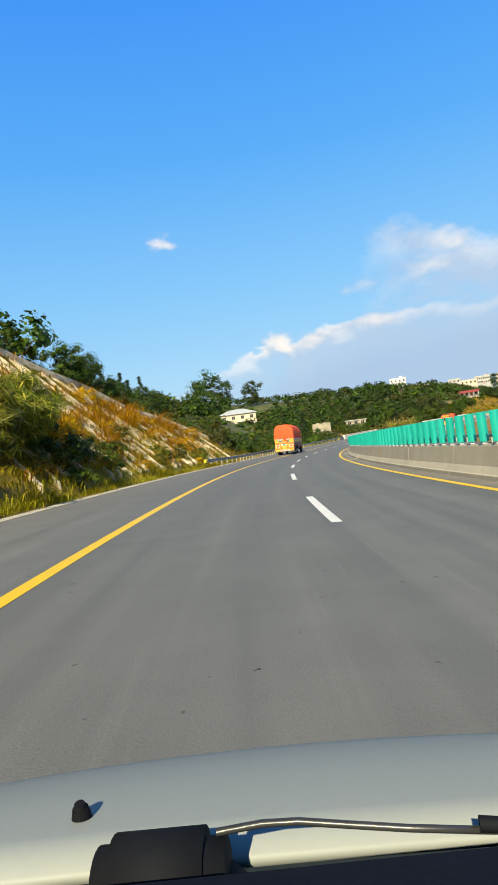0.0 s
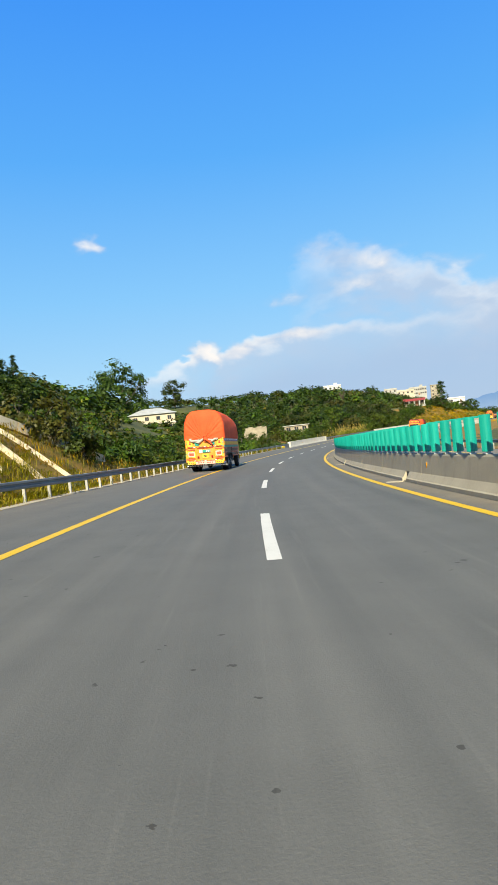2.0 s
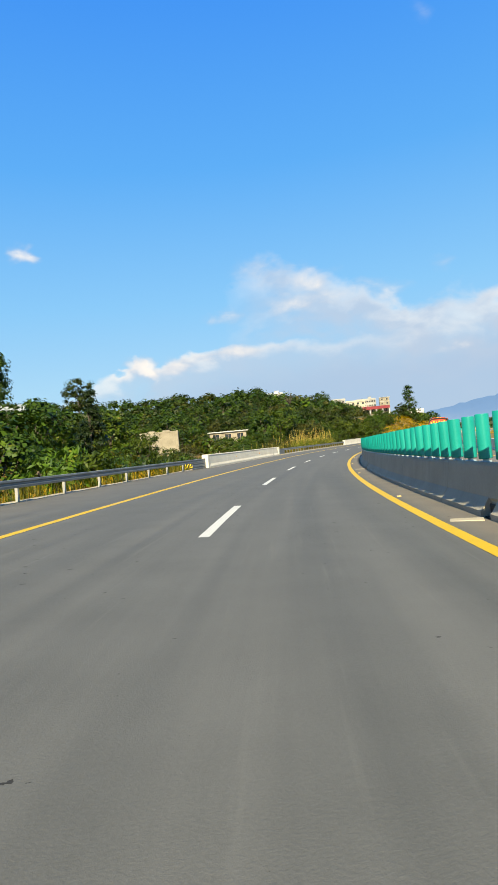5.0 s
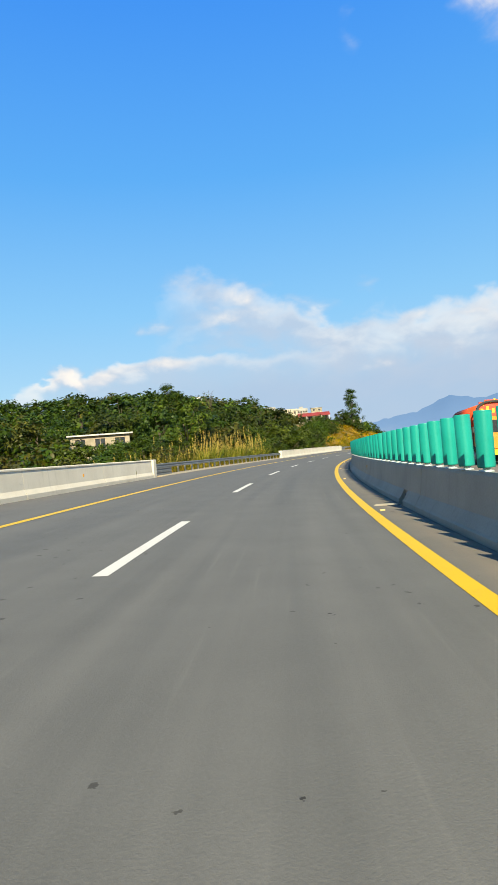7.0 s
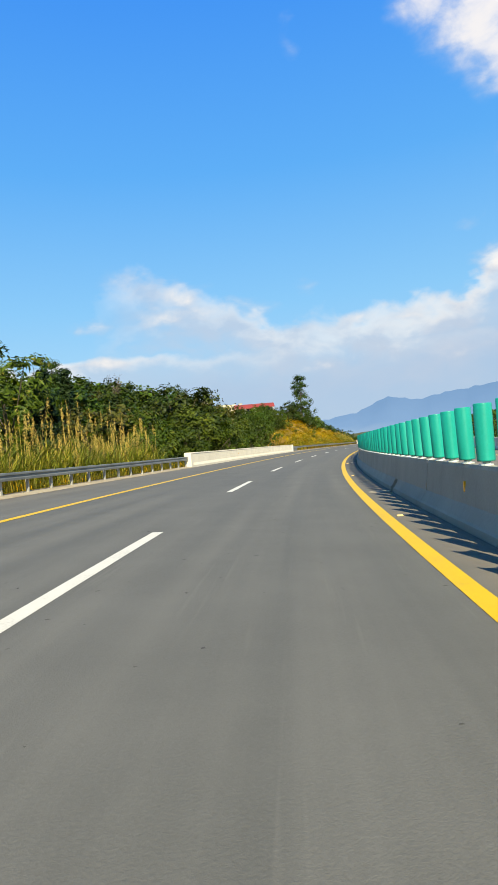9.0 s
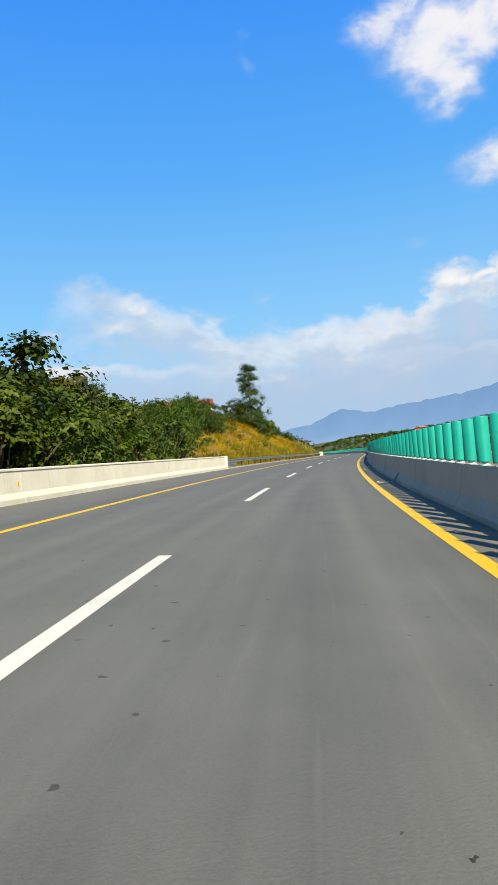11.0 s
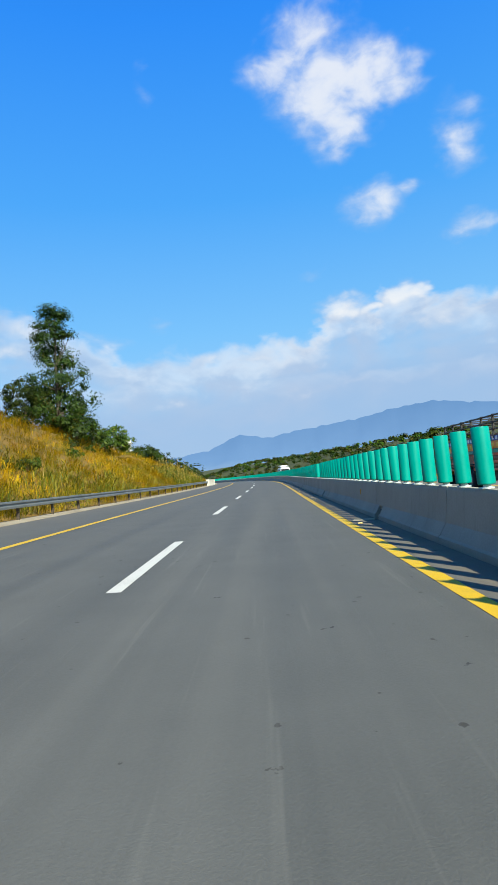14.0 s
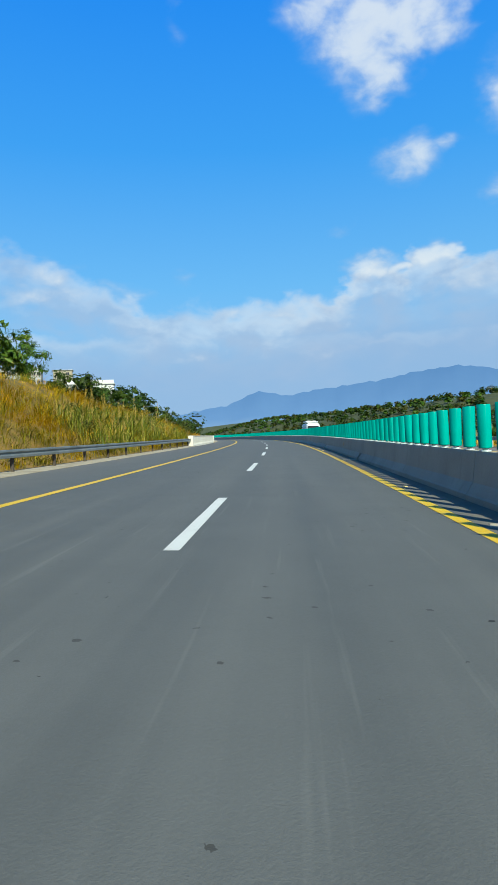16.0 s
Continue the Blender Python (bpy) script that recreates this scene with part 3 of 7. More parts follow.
stripe("yellow_edge_line", 3.65, 0.20, -50, 700, M["yellow_line"])
stripe("yellow_edge_line", -3.504, 0.20, -50, 700, M["yellow_line"])
for k in range(-3, 52):
    stripe("lane_dash", 0.0, 0.17, 9.39 + 13.353 * k, 9.39 + 13.353 * k + 5.18, M["white_line"])
for d0 in (-5.9, -13.3):
    o = sweep("yellow_edge_line", [(d0 + 0.1, -0.016), (d0 - 0.1, -0.016)], -50, 700, 2.0, M["yellow_line"], other, closed=False)
for k in range(-3, 52):
    o = sweep("lane_dash", [(-9.55, -0.016), (-9.72, -0.016)], 5 + 13.353 * k, 10.2 + 13.353 * k, 1.5, M["white_line"], other, closed=False)

# ---- median barrier with its green panels ----
barrier = empty("median_barrier", road_at(150, -4.6), "grey cast concrete median barrier topped with green anti-glare panels", "barrier")
NOTCH = (42.5, 61.7, 80.0, 98.5, 117.0, 139.8, 163.6, 186.5, 208.0, 231.0, 256.3, 274.8, 292.5, 311.3, 326.1, 345.0, 364.0, 383.0)
parts = []
prof = [(-4.30, -0.1), (-4.30, 0.09), (-4.335, 0.12), (-4.44, 0.30), (-4.505, 0.80), (-4.53, 0.85), (-4.66, 0.85), (-4.70, 0.80), (-4.76, 0.30), (-4.90, 0.10), (-4.90, -0.1)]
cut_back = [(-4.47, -0.1), (-4.47, 0.25)] + prof[3:]      # the foot left out, where water drains
a = -48.0
while a < 690:
    lo, hi = a + 0.012, a + 5.988
    for s in NOTCH:
        n0, n1 = max(lo, s - 0.24), min(hi, s + 0.24)
        if n0 < n1:
            if n0 - lo > 0.02:
                parts.append(sweep("barrier_block", prof[::-1], lo, n0, 1.5, M["barrier"]))
            parts.append(sweep("barrier_block", cut_back[::-1], n0, n1, 1.5, M["barrier"]))
            lo = n1
    if hi - lo > 0.02:
        parts.append(sweep("barrier_block", prof[::-1], lo, hi, 1.5, M["barrier"]))
    a += 6.0
for s in NOTCH:
    bm = bmesh.new()
    # black back and floor plates stand for the shade inside the drain hole
    box(bm, 0, 0, 0.10, 0.02, 0.40, 0.22, 0.006)
    box(bm, 0.05, 0, 0.006, 0.10, 0.44, 0.012, 0.003)
    o = part("drain_opening", bm, M["black"], None, "black plates standing for the shade in the drain opening")
    o.matrix_world = road_pose(s, -4.45) @ Matrix.Rotation(math.pi, 4, "Z")
    parts.append(o)
    bm = bmesh.new()
    box(bm, 0, 0, 0.0, 0.50, 0.30, 0.03, 0.008)
    o = part("drain_slab", bm, M["edge"], None, "pale concrete slab before the drain")
    o.matrix_world = road_pose(s - 0.12, -3.98, 0.0, -14)
    parts.append(o)


def panel_mesh():
    """A blade bowed across its width, with a foot plate."""
    v, f, fm = [], [], []
    n = 7
    for h in (0.055, 0.075, 0.79, 0.80):
        for side in (0, 1):
            for i in range(n):
                u = (i / (n - 1) - 0.5)
                shrink = 0.93 if h in (0.055, 0.80) else 1.0
                bow = -0.075 * (1 - (2 * u) ** 2)
                v.append((u * 0.235 * shrink, bow - 0.008 * side, h))
    ring = 2 * n
    order = list(range(n)) + list(range(2 * n - 1, n - 1, -1))
    for k in range(3):
        for q in range(ring):
            a_, b_ = order[q], order[(q + 1) % ring]
            f.append((k * ring + a_, k * ring + b_, (k + 1) * ring + b_, (k + 1) * ring + a_))
            fm.append(0)
    f.append(tuple(3 * ring + q for q in order))
    fm.append(0)
    f.append(tuple(q for q in order[::-1]))
    fm.append(0)
    k = len(v)
    for z in (0.0, 0.02):
        v += [(-0.075, -0.07, z), (0.075, -0.07, z), (0.075, 0.10, z), (-0.075, 0.10, z)]
    for z in (0.02, 0.09):
        v += [(-0.05, -0.03, z), (0.05, -0.03, z), (0.05, 0.0, z), (-0.05, 0.0, z)]
    for j in (k, k + 8):
        f += [(j + 4, j + 5, j + 6, j + 7), (j, j + 1, j + 5, j + 4), (j + 1, j + 2, j + 6, j + 5), (j + 2, j + 3, j + 7, j + 6), (j + 3, j, j + 4, j + 7)]
        fm += [1] * 5
    return v, f, fm


PV, PF, PFM = panel_mesh()
panel_data = None
rv, rf, rfm = [], [], []
step, first = 0.92, 55.15 - 0.92 * 110
i, s = 0, first
while s < 640:
    lean = random.uniform(-1.5, 1.5)
    gap = 328.9 < s < 330.6
    m = road_pose(s, -4.59, 0.85, random.uniform(-5, 5)) @ Matrix.Rotation(radians(lean), 4, "Y")
    if not gap:
        if 80 < s < 355 and len(parts) < 560:
            if panel_data is None:
                o = mesh_object("glare_panel", PV, PF, None, mats=[M["panel"], M["panel_foot"]], face_mats=PFM)
                panel_data = o.data
                panel_data.polygons.foreach_set("use_smooth", [True] * len(panel_data.polygons))
            else:
                o = new("glare_panel", panel_data)
            o.matrix_world = m
            parts.append(o)
        else:
            k = len(rv)
            rv += [tuple(m @ Vector(q)) for q in PV]
            rf += [tuple(k + q for q in fc) for fc in PF]
            rfm += PFM
    s += step
    i += 1
o = mesh_object("glare_screen", rv, rf, None, label="row of green anti-glare panels farther along", mats=[M["panel"], M["panel_foot"]], face_mats=rfm)
o["kind"] = "stuff"
parts.append(o)
for k in range(-2, 16):
    s = 59.5 + 28.35 * k
    bm = bmesh.new()
    box(bm, 0, 0, 0.53, 0.02, 0.09, 0.15, 0.006)
    box(bm, -0.012, 0, 0.53, 0.02, 0.11, 0.17, 0.004)
    o = part("reflector", bm, M["amber"], None, "small amber reflector plate")
    o.matrix_world = road_pose(s, -4.47)  @ Matrix.Rotation(math.pi, 4, "Z")
    parts.append(o)
under(barrier, *parts)


# ---- guard rails and parapets ----
W_BEAM = [(0.0, 0.75), (0.045, 0.735), (0.05, 0.68), (0.0, 0.64), (0.0, 0.60), (0.05, 0.56), (0.045, 0.49), (0.0, 0.475),
          (-0.006, 0.48), (0.038, 0.494), (0.043, 0.555), (-0.007, 0.595), (-0.007, 0.645), (0.043, 0.685), (0.038, 0.73), (-0.006, 0.745)]


def guardrail(sa, sb, d0, spacing, label, flare=None, end_rails=(), side=1):
    g = empty("guardrail", road_at((sa + sb) / 2, d0), label, "guardrail", "guard rails")
    out = []
    # beam faces the road
    beam = [(d0 - side * q[0], q[1]) for q in W_BEAM]
    out.append(sweep("beam", beam if side > 0 else beam[::-1], sa, sb, 1.5, M["steel"], flare=flare))
    for a_, b_ in end_rails:
        for dz in (-0.25, -0.47):
            low = [(d0 - side * q[0] + side * 0.0, q[1] + dz) for q in W_BEAM]
            out.append(sweep("lower_beam", low, a_, b_, 1.0, M["steel"]))
    data = None
    s = sa + 0.5
    while s < sb:
        off = flare(s) if flare else 0.0
        if data is None:
            bm = bmesh.new()
            box(bm, 0.0, 0, 0.25, 0.012, 0.10, 1.0, 0.003)
            box(bm, -0.05, 0.045, 0.25, 0.09, 0.012, 1.0, 0.003)
            box(bm, -0.05, -0.045, 0.25, 0.09, 0.012, 1.0, 0.003)
            box(bm, 0.05, 0, 0.62, 0.09, 0.14, 0.26, 0.012)
            o = part("post", bm, M["post_dark"] if sa > 280 and side > 0 else M["post"], None)
            data = o.data
        else:
            o = new("post", data)
        o.matrix_world = road_pose(s, d0 + side * (0.10 + off), 0.0) @ Matrix.Rotation(0 if side > 0 else math.pi, 4, "Z")
        out.append(o)
        s += spacing if s < 126 or sa > 60 else 3.7
    under(g, *out)
    return g


def flare_in(s):
    return 1.0 * float(1 - smooth(55.3, 70.0, s))


rail = guardrail(55.5, 154.2, 7.55, 1.85, "galvanised steel guardrail with pale posts and a yellow end", flare_in, [(150.4, 154.2)])
bm = bmesh.new()
box(bm, 0, 0, 0.60, 0.20, 1.5, 0.30, 0.05)
o = part("end_cap", bm, M["yellow"], None, "bright yellow painted end piece")
o.matrix_world = road_pose(55.2, 8.52, 0.0, 5)
under(rail, o)
guardrail(186.8, 235.4, 7.55, 1.85, "galvanised steel guardrail between two concrete parapets", None, [(186.8, 190.6)])
guardrail(285.8, 398.5, 7.55, 3.7, "galvanised steel guardrail along the grassy bank", None, [(285.8, 290.2)])
guardrail(-45, 150, -16.3, 3.7, "steel guardrail on the far side of the opposite carriageway", None, [], -1)
guardrail(190, 235, -16.3, 3.7, "steel guardrail on the far side of the opposite carriageway", None, [], -1)
guardrail(286, 620, -16.3, 3.7, "steel guardrail on the far side of the opposite carriageway", None, [], -1)


def parapet(sa, sb, d0, label, side=1):
    g = empty("parapet", road_at((sa + sb) / 2, d0), label, "parapet", "concrete parapets")
    q = [(0.0, -0.1), (0.0, 0.10), (0.09, 0.28), (0.13, 0.93), (0.10, 0.95), (0.10, 1.0), (0.13, 1.02), (0.45, 1.02), (0.48, 1.0), (0.48, -0.4)]
    pr = [(d0 - side * 0.25 + side * a_, b_) for a_, b_ in q]
    out = []
    s = sa + 0.6
    n = max(1, round((sb - sa - 1.2) / 8.0))
    L = (sb - sa - 1.2) / n
    for k in range(n):
        out.append(sweep("parapet_block", pr if side > 0 else pr[::-1], s + k * L + 0.01, s + (k + 1) * L - 0.01, 1.5, M["parapet"]))
    for s_ in (sa + 0.29, sb - 0.29):
        bm = bmesh.new()
        box(bm, 0, 0, 0.425, 0.50, 0.58, 1.20, 0.03)
        o = part("end_block", bm, M["parapet"], None)
        o.matrix_world = road_pose(s_, d0 + side * 0.0, 0.0)
        out.append(o)
    for k in range(1, 3):
        bm = bmesh.new()
        box(bm, 0, 0, 0.55, 0.02, 0.09, 0.13, 0.005)
        o = part("reflector", bm, M["amber"], None, "small amber reflector plate")
        o.matrix_world = road_pose(sa + (sb - sa) * k / 3, d0 - side * 0.15)
        out.append(o)
    under(g, *out)


parapet(154.3, 186.7, 7.55, "cream concrete bridge parapet with sloping foot")
parapet(235.5, 285.7, 7.55, "long cream concrete bridge parapet beside the shoulder")
parapet(398.5, 440.0, 7.55, "short pale concrete parapet past the grassy bank")
parapet(150.0, 190.0, -16.3, "pale concrete parapet beyond the opposite carriageway", -1)
parapet(235.0, 286.0, -16.3, "pale concrete parapet beyond the opposite carriageway", -1)

# ---- amber studs along the inner yellow line ----
for k in range(-3, 22):
    s = 135.34 + 13.45 * k
    bm = bmesh.new()
    box(bm, 0, 0, 0.012, 0.10, 0.10, 0.024, 0.008)
    o = part("road_stud", bm, M["stud"], None)
    o.matrix_world = road_pose(s, -3.735, 0.0)
    tagged(o, "small amber road stud beside the yellow line", "road stud", "studs along the yellow line")

# ---- plants ----
M["bark"] = plain("bark", (0.045, 0.036, 0.025), (0.12, 0.092, 0.066), 2.0, 25.0, 0.9, bumpy=0.6)
M["leaf_dark"] = leafy("leaf_dark", (0.015, 0.034, 0.006), (0.078, 0.118, 0.017), (0.12, 0.12, 0.022), 0.06)
M["leaf_near"] = leafy("leaf_near", (0.017, 0.040, 0.006), (0.105, 0.150, 0.018), (0.18, 0.16, 0.026), 0.08)
M["leaf_near_olive"] = leafy("leaf_near_olive", (0.030, 0.046, 0.007), (0.12, 0.15, 0.02), (0.19, 0.15, 0.03), 0.08)
M["leaf_fresh"] = leafy("leaf_fresh", (0.030, 0.062, 0.009), (0.125, 0.18, 0.022), (0.24, 0.20, 0.04), 0.10)
M["leaf_olive"] = leafy("leaf_olive", (0.034, 0.042, 0.009), (0.125, 0.125, 0.024), (0.17, 0.13, 0.03), 0.10)
M["leaf_gold"] = leafy("leaf_gold", (0.34, 0.15, 0.010), (0.62, 0.34, 0.030), (0.66, 0.44, 0.06), 0.25)
M["leaf_cane"] = leafy("leaf_cane", (0.070, 0.090, 0.012), (0.26, 0.26, 0.04), (0.42, 0.34, 0.08), 0.2)
M["leaf_knoll"] = leafy("leaf_knoll", (0.014, 0.036, 0.008), (0.075, 0.120, 0.022), (0.15, 0.11, 0.03), 0.10)
M["leaf_pine"] = leafy("leaf_pine", (0.012, 0.028, 0.010), (0.040, 0.070, 0.020), (0.06, 0.07, 0.02), 0.05)
M["grass_gold"] = leafy("grass_gold", (0.34, 0.19, 0.028), (0.64, 0.41, 0.085), (0.52, 0.22, 0.03), 0.35, 0.25)
M["grass_green"] = leafy("grass_green", (0.15, 0.150, 0.016), (0.44, 0.39, 0.048), (0.54, 0.40, 0.06), 0.24, 0.3)
M["plume"] = leafy("plume", (0.40, 0.28, 0.09), (0.62, 0.46, 0.16), (0.44, 0.24, 0.08), 0.2, 0.3)
rng = np.random.default_rng(7)


def cards(centres, size, droop=0.0, long=1.6, r=rng, normals=None, ragged=False):
    """Folded leaf cards, one at each centre, facing along the normals where given; ragged: whole sprays with uneven corners."""
    n = len(centres)
    ax = r.normal(size=(n, 3))
    if normals is None:
        ax[:, 2] = ax[:, 2] * 0.6 - droop
        up = r.normal(size=(n, 3)) * 0.7 + np.array([0, 0, 1.0])
    else:
        up = normals / (np.linalg.norm(normals, axis=1)[:, None] + 1e-9)
        ax[:, 2] -= 2.0 * droop
        ax -= up * (ax * up).sum(1)[:, None]
    ax /= np.linalg.norm(ax, axis=1)[:, None] + 1e-9
    w = np.cross(ax, up)
    w /= np.linalg.norm(w, axis=1)[:, None] + 1e-9
    sz = np.reshape(size, (-1, 1)) * r.uniform(0.65, 1.35, (n, 1))
    ln = ax * sz * long / 2
    fold = np.cross(w, ax) * sz * 0.18
    if ragged:
        j = r.uniform(0.55, 1.0, (8, n, 1))
        wd = w * sz * 0.5
        v = np.stack([centres - ln * j[0] - wd * j[1], centres + ln * j[2] - wd * j[3] + fold, centres + ln * j[4] + wd * j[5], centres - ln * j[6] + wd * j[7] + fold], 1).reshape(-1, 3)
    else:
        v = np.stack([centres - ln, centres + w * sz * 0.5 + fold, centres + ln, centres - w * sz * 0.5 + fold], 1).reshape(-1, 3)
    i = np.arange(n)[:, None] * 4
    f = np.concatenate([i + np.array([[0, 1, 2]]), i + np.array([[0, 2, 3]])], 1).reshape(-1, 3)
    # both halves share the fold, so that a leaf stays one island
    return v, f


def shell(cen, per, radius, flat, r, middle, inner=0.3):
    """Leaf places and facings round the clumps at cen, of the given radii: most on the outer side, some deep inside."""
    n = len(cen)
    c, q = np.repeat(cen, per, 0), np.repeat(np.reshape(radius, (-1, 1)), per, 0)
    out = c - (np.repeat(middle, per, 0) if np.ndim(middle) > 1 else middle)
    out = out / (np.linalg.norm(out, axis=1)[:, None] + 1e-6)
    u = r.normal(size=c.shape)
    u /= np.linalg.norm(u, axis=1)[:, None]
    back = (u * out).sum(1) < -0.25
    u[back] *= -1
    deep = np.tile(np.arange(per) < inner * per, n)
    far = np.where(deep, r.uniform(0.1, 0.6, len(c)), r.uniform(0.75, 1.08, len(c)))[:, None]
    pos = c + u * far * q * np.array([1.0, 1.0, flat])
    face = u + 0.45 * out + np.array([0, 0, 0.35]) + 0.38 * r.normal(size=c.shape)
    return pos, face, deep


def quick_mesh(name, v, f, mat, smooth_shade=False):
    me = bpy.data.meshes.new(name)
    me.vertices.add(len(v))
    me.vertices.foreach_set("co", np.asarray(v, float).ravel())
    f = np.asarray(f, int)
    me.loops.add(f.size)
    me.loops.foreach_set("vertex_index", f.ravel())
    me.polygons.add(len(f))
    me.polygons.foreach_set("loop_start", np.arange(len(f)) * f.shape[1])
    me.polygons.foreach_set("loop_total", np.full(len(f), f.shape[1]))
    me.materials.append(mat)
    if smooth_shade:
        me.polygons.foreach_set("use_smooth", [True] * len(f))
    me.update(calc_edges=True)
    me.validate()
    return me


def limb(bm, pts, r0, r1, seg=6):
    rings = []
    for i, p in enumerate(pts):
        p = Vector(p)
        q = Vector(pts[min(i + 1, len(pts) - 1)]) - Vector(pts[max(i - 1, 0)])
        q = q.normalized()
        u = q.orthogonal().normalized()
        w = q.cross(u)
        r = r0 + (r1 - r0) * i / (len(pts) - 1)
        rings.append([bm.verts.new(p + (u * math.cos(2 * math.pi * k / seg) + w * math.sin(2 * math.pi * k / seg)) * r) for k in range(seg)])
    for a, b in zip(rings, rings[1:]):
        for k in range(seg):
            bm.faces.new([a[k], a[(k + 1) % seg], b[(k + 1) % seg], b[k]])
    bm.faces.new(rings[-1])


def make_tree(name, height, crown_w, crown_from, leaf, n_clump, per, card, shape="round", droop=0.0, seed=1, label="", trunk_r=0.16, clump_r=0.6, long=2.1, ragged=False):
    """A tree of the given height with its foot at the origin: tapered trunk, limbs to the clumps, a crown of leaves."""
    r = np.random.default_rng(seed)
    root = tagged(new(name), label, "tree" if name != "bush" else "bush")
    cen = []
    while len(cen) < n_clump:
        p = r.uniform(-1, 1, 3)
        rad = np.linalg.norm(p)
        if rad > 1 or rad < 0.35:
            continue
        hz = (p[2] + 1) / 2
        if shape == "column":
            hz = r.random()
            wide = crown_w / 2 * float(np.interp(hz, [0, 0.12, 0.3, 0.5, 0.75, 0.92, 1.0], [1.0, 1.5, 1.35, 0.92, 0.84, 0.72, 0.4])) * r.uniform(0.35, 1.0) / math.hypot(p[0], p[1])
            cen.append((p[0] * wide, p[1] * wide, crown_from + hz * (height - crown_from - clump_r * 0.5)))
            continue
        if shape == "cone":
            lim = 1.05 - hz
        elif shape == "spread":
            lim = 0.55 + 0.6 * hz
        else:
            lim = 1.0
        cen.append((p[0] * lim * crown_w / 2, p[1] * lim * crown_w / 2, crown_from + hz * (height - crown_from - clump_r * 0.5)))
    cen = np.array(cen)
    lean = r.uniform(-0.05, 0.05, 2) * height
    bm = bmesh.new()
    top = height * (0.9 if shape in ("cone", "column") else 0.62)
    pts = [(lean[0] * t + 0.1 * math.sin(5 * t + seed), lean[1] * t + 0.1 * math.cos(4 * t + seed), t * top - 0.3) for t in np.linspace(0, 1, 6)]
    limb(bm, pts, trunk_r, trunk_r * 0.3, 6)
    for c in cen[: max(6, n_clump // 4)]:
        k = min(4, max(1, int(c[2] / height * 5)))
        p0 = np.array(pts[k])
        mid = (p0 + c) / 2 + np.array([0, 0, -0.15])
        limb(bm, [p0, mid, c], trunk_r * 0.35, 0.02, 4)
    part("trunk", bm, M["bark"], root)
    pos, face, deep = shell(cen, per, r.uniform(0.65, 1.3, n_clump) * clump_r, 0.75, r, cen.mean(0) - np.array([0, 0, 0.15 * height]))
    v, f = cards(pos, np.where(deep, 1.6 * card, card), droop, long, r, face, ragged)
    ob = new("crown", quick_mesh("crown", v, f, leaf))
    ob.parent = root
    return root


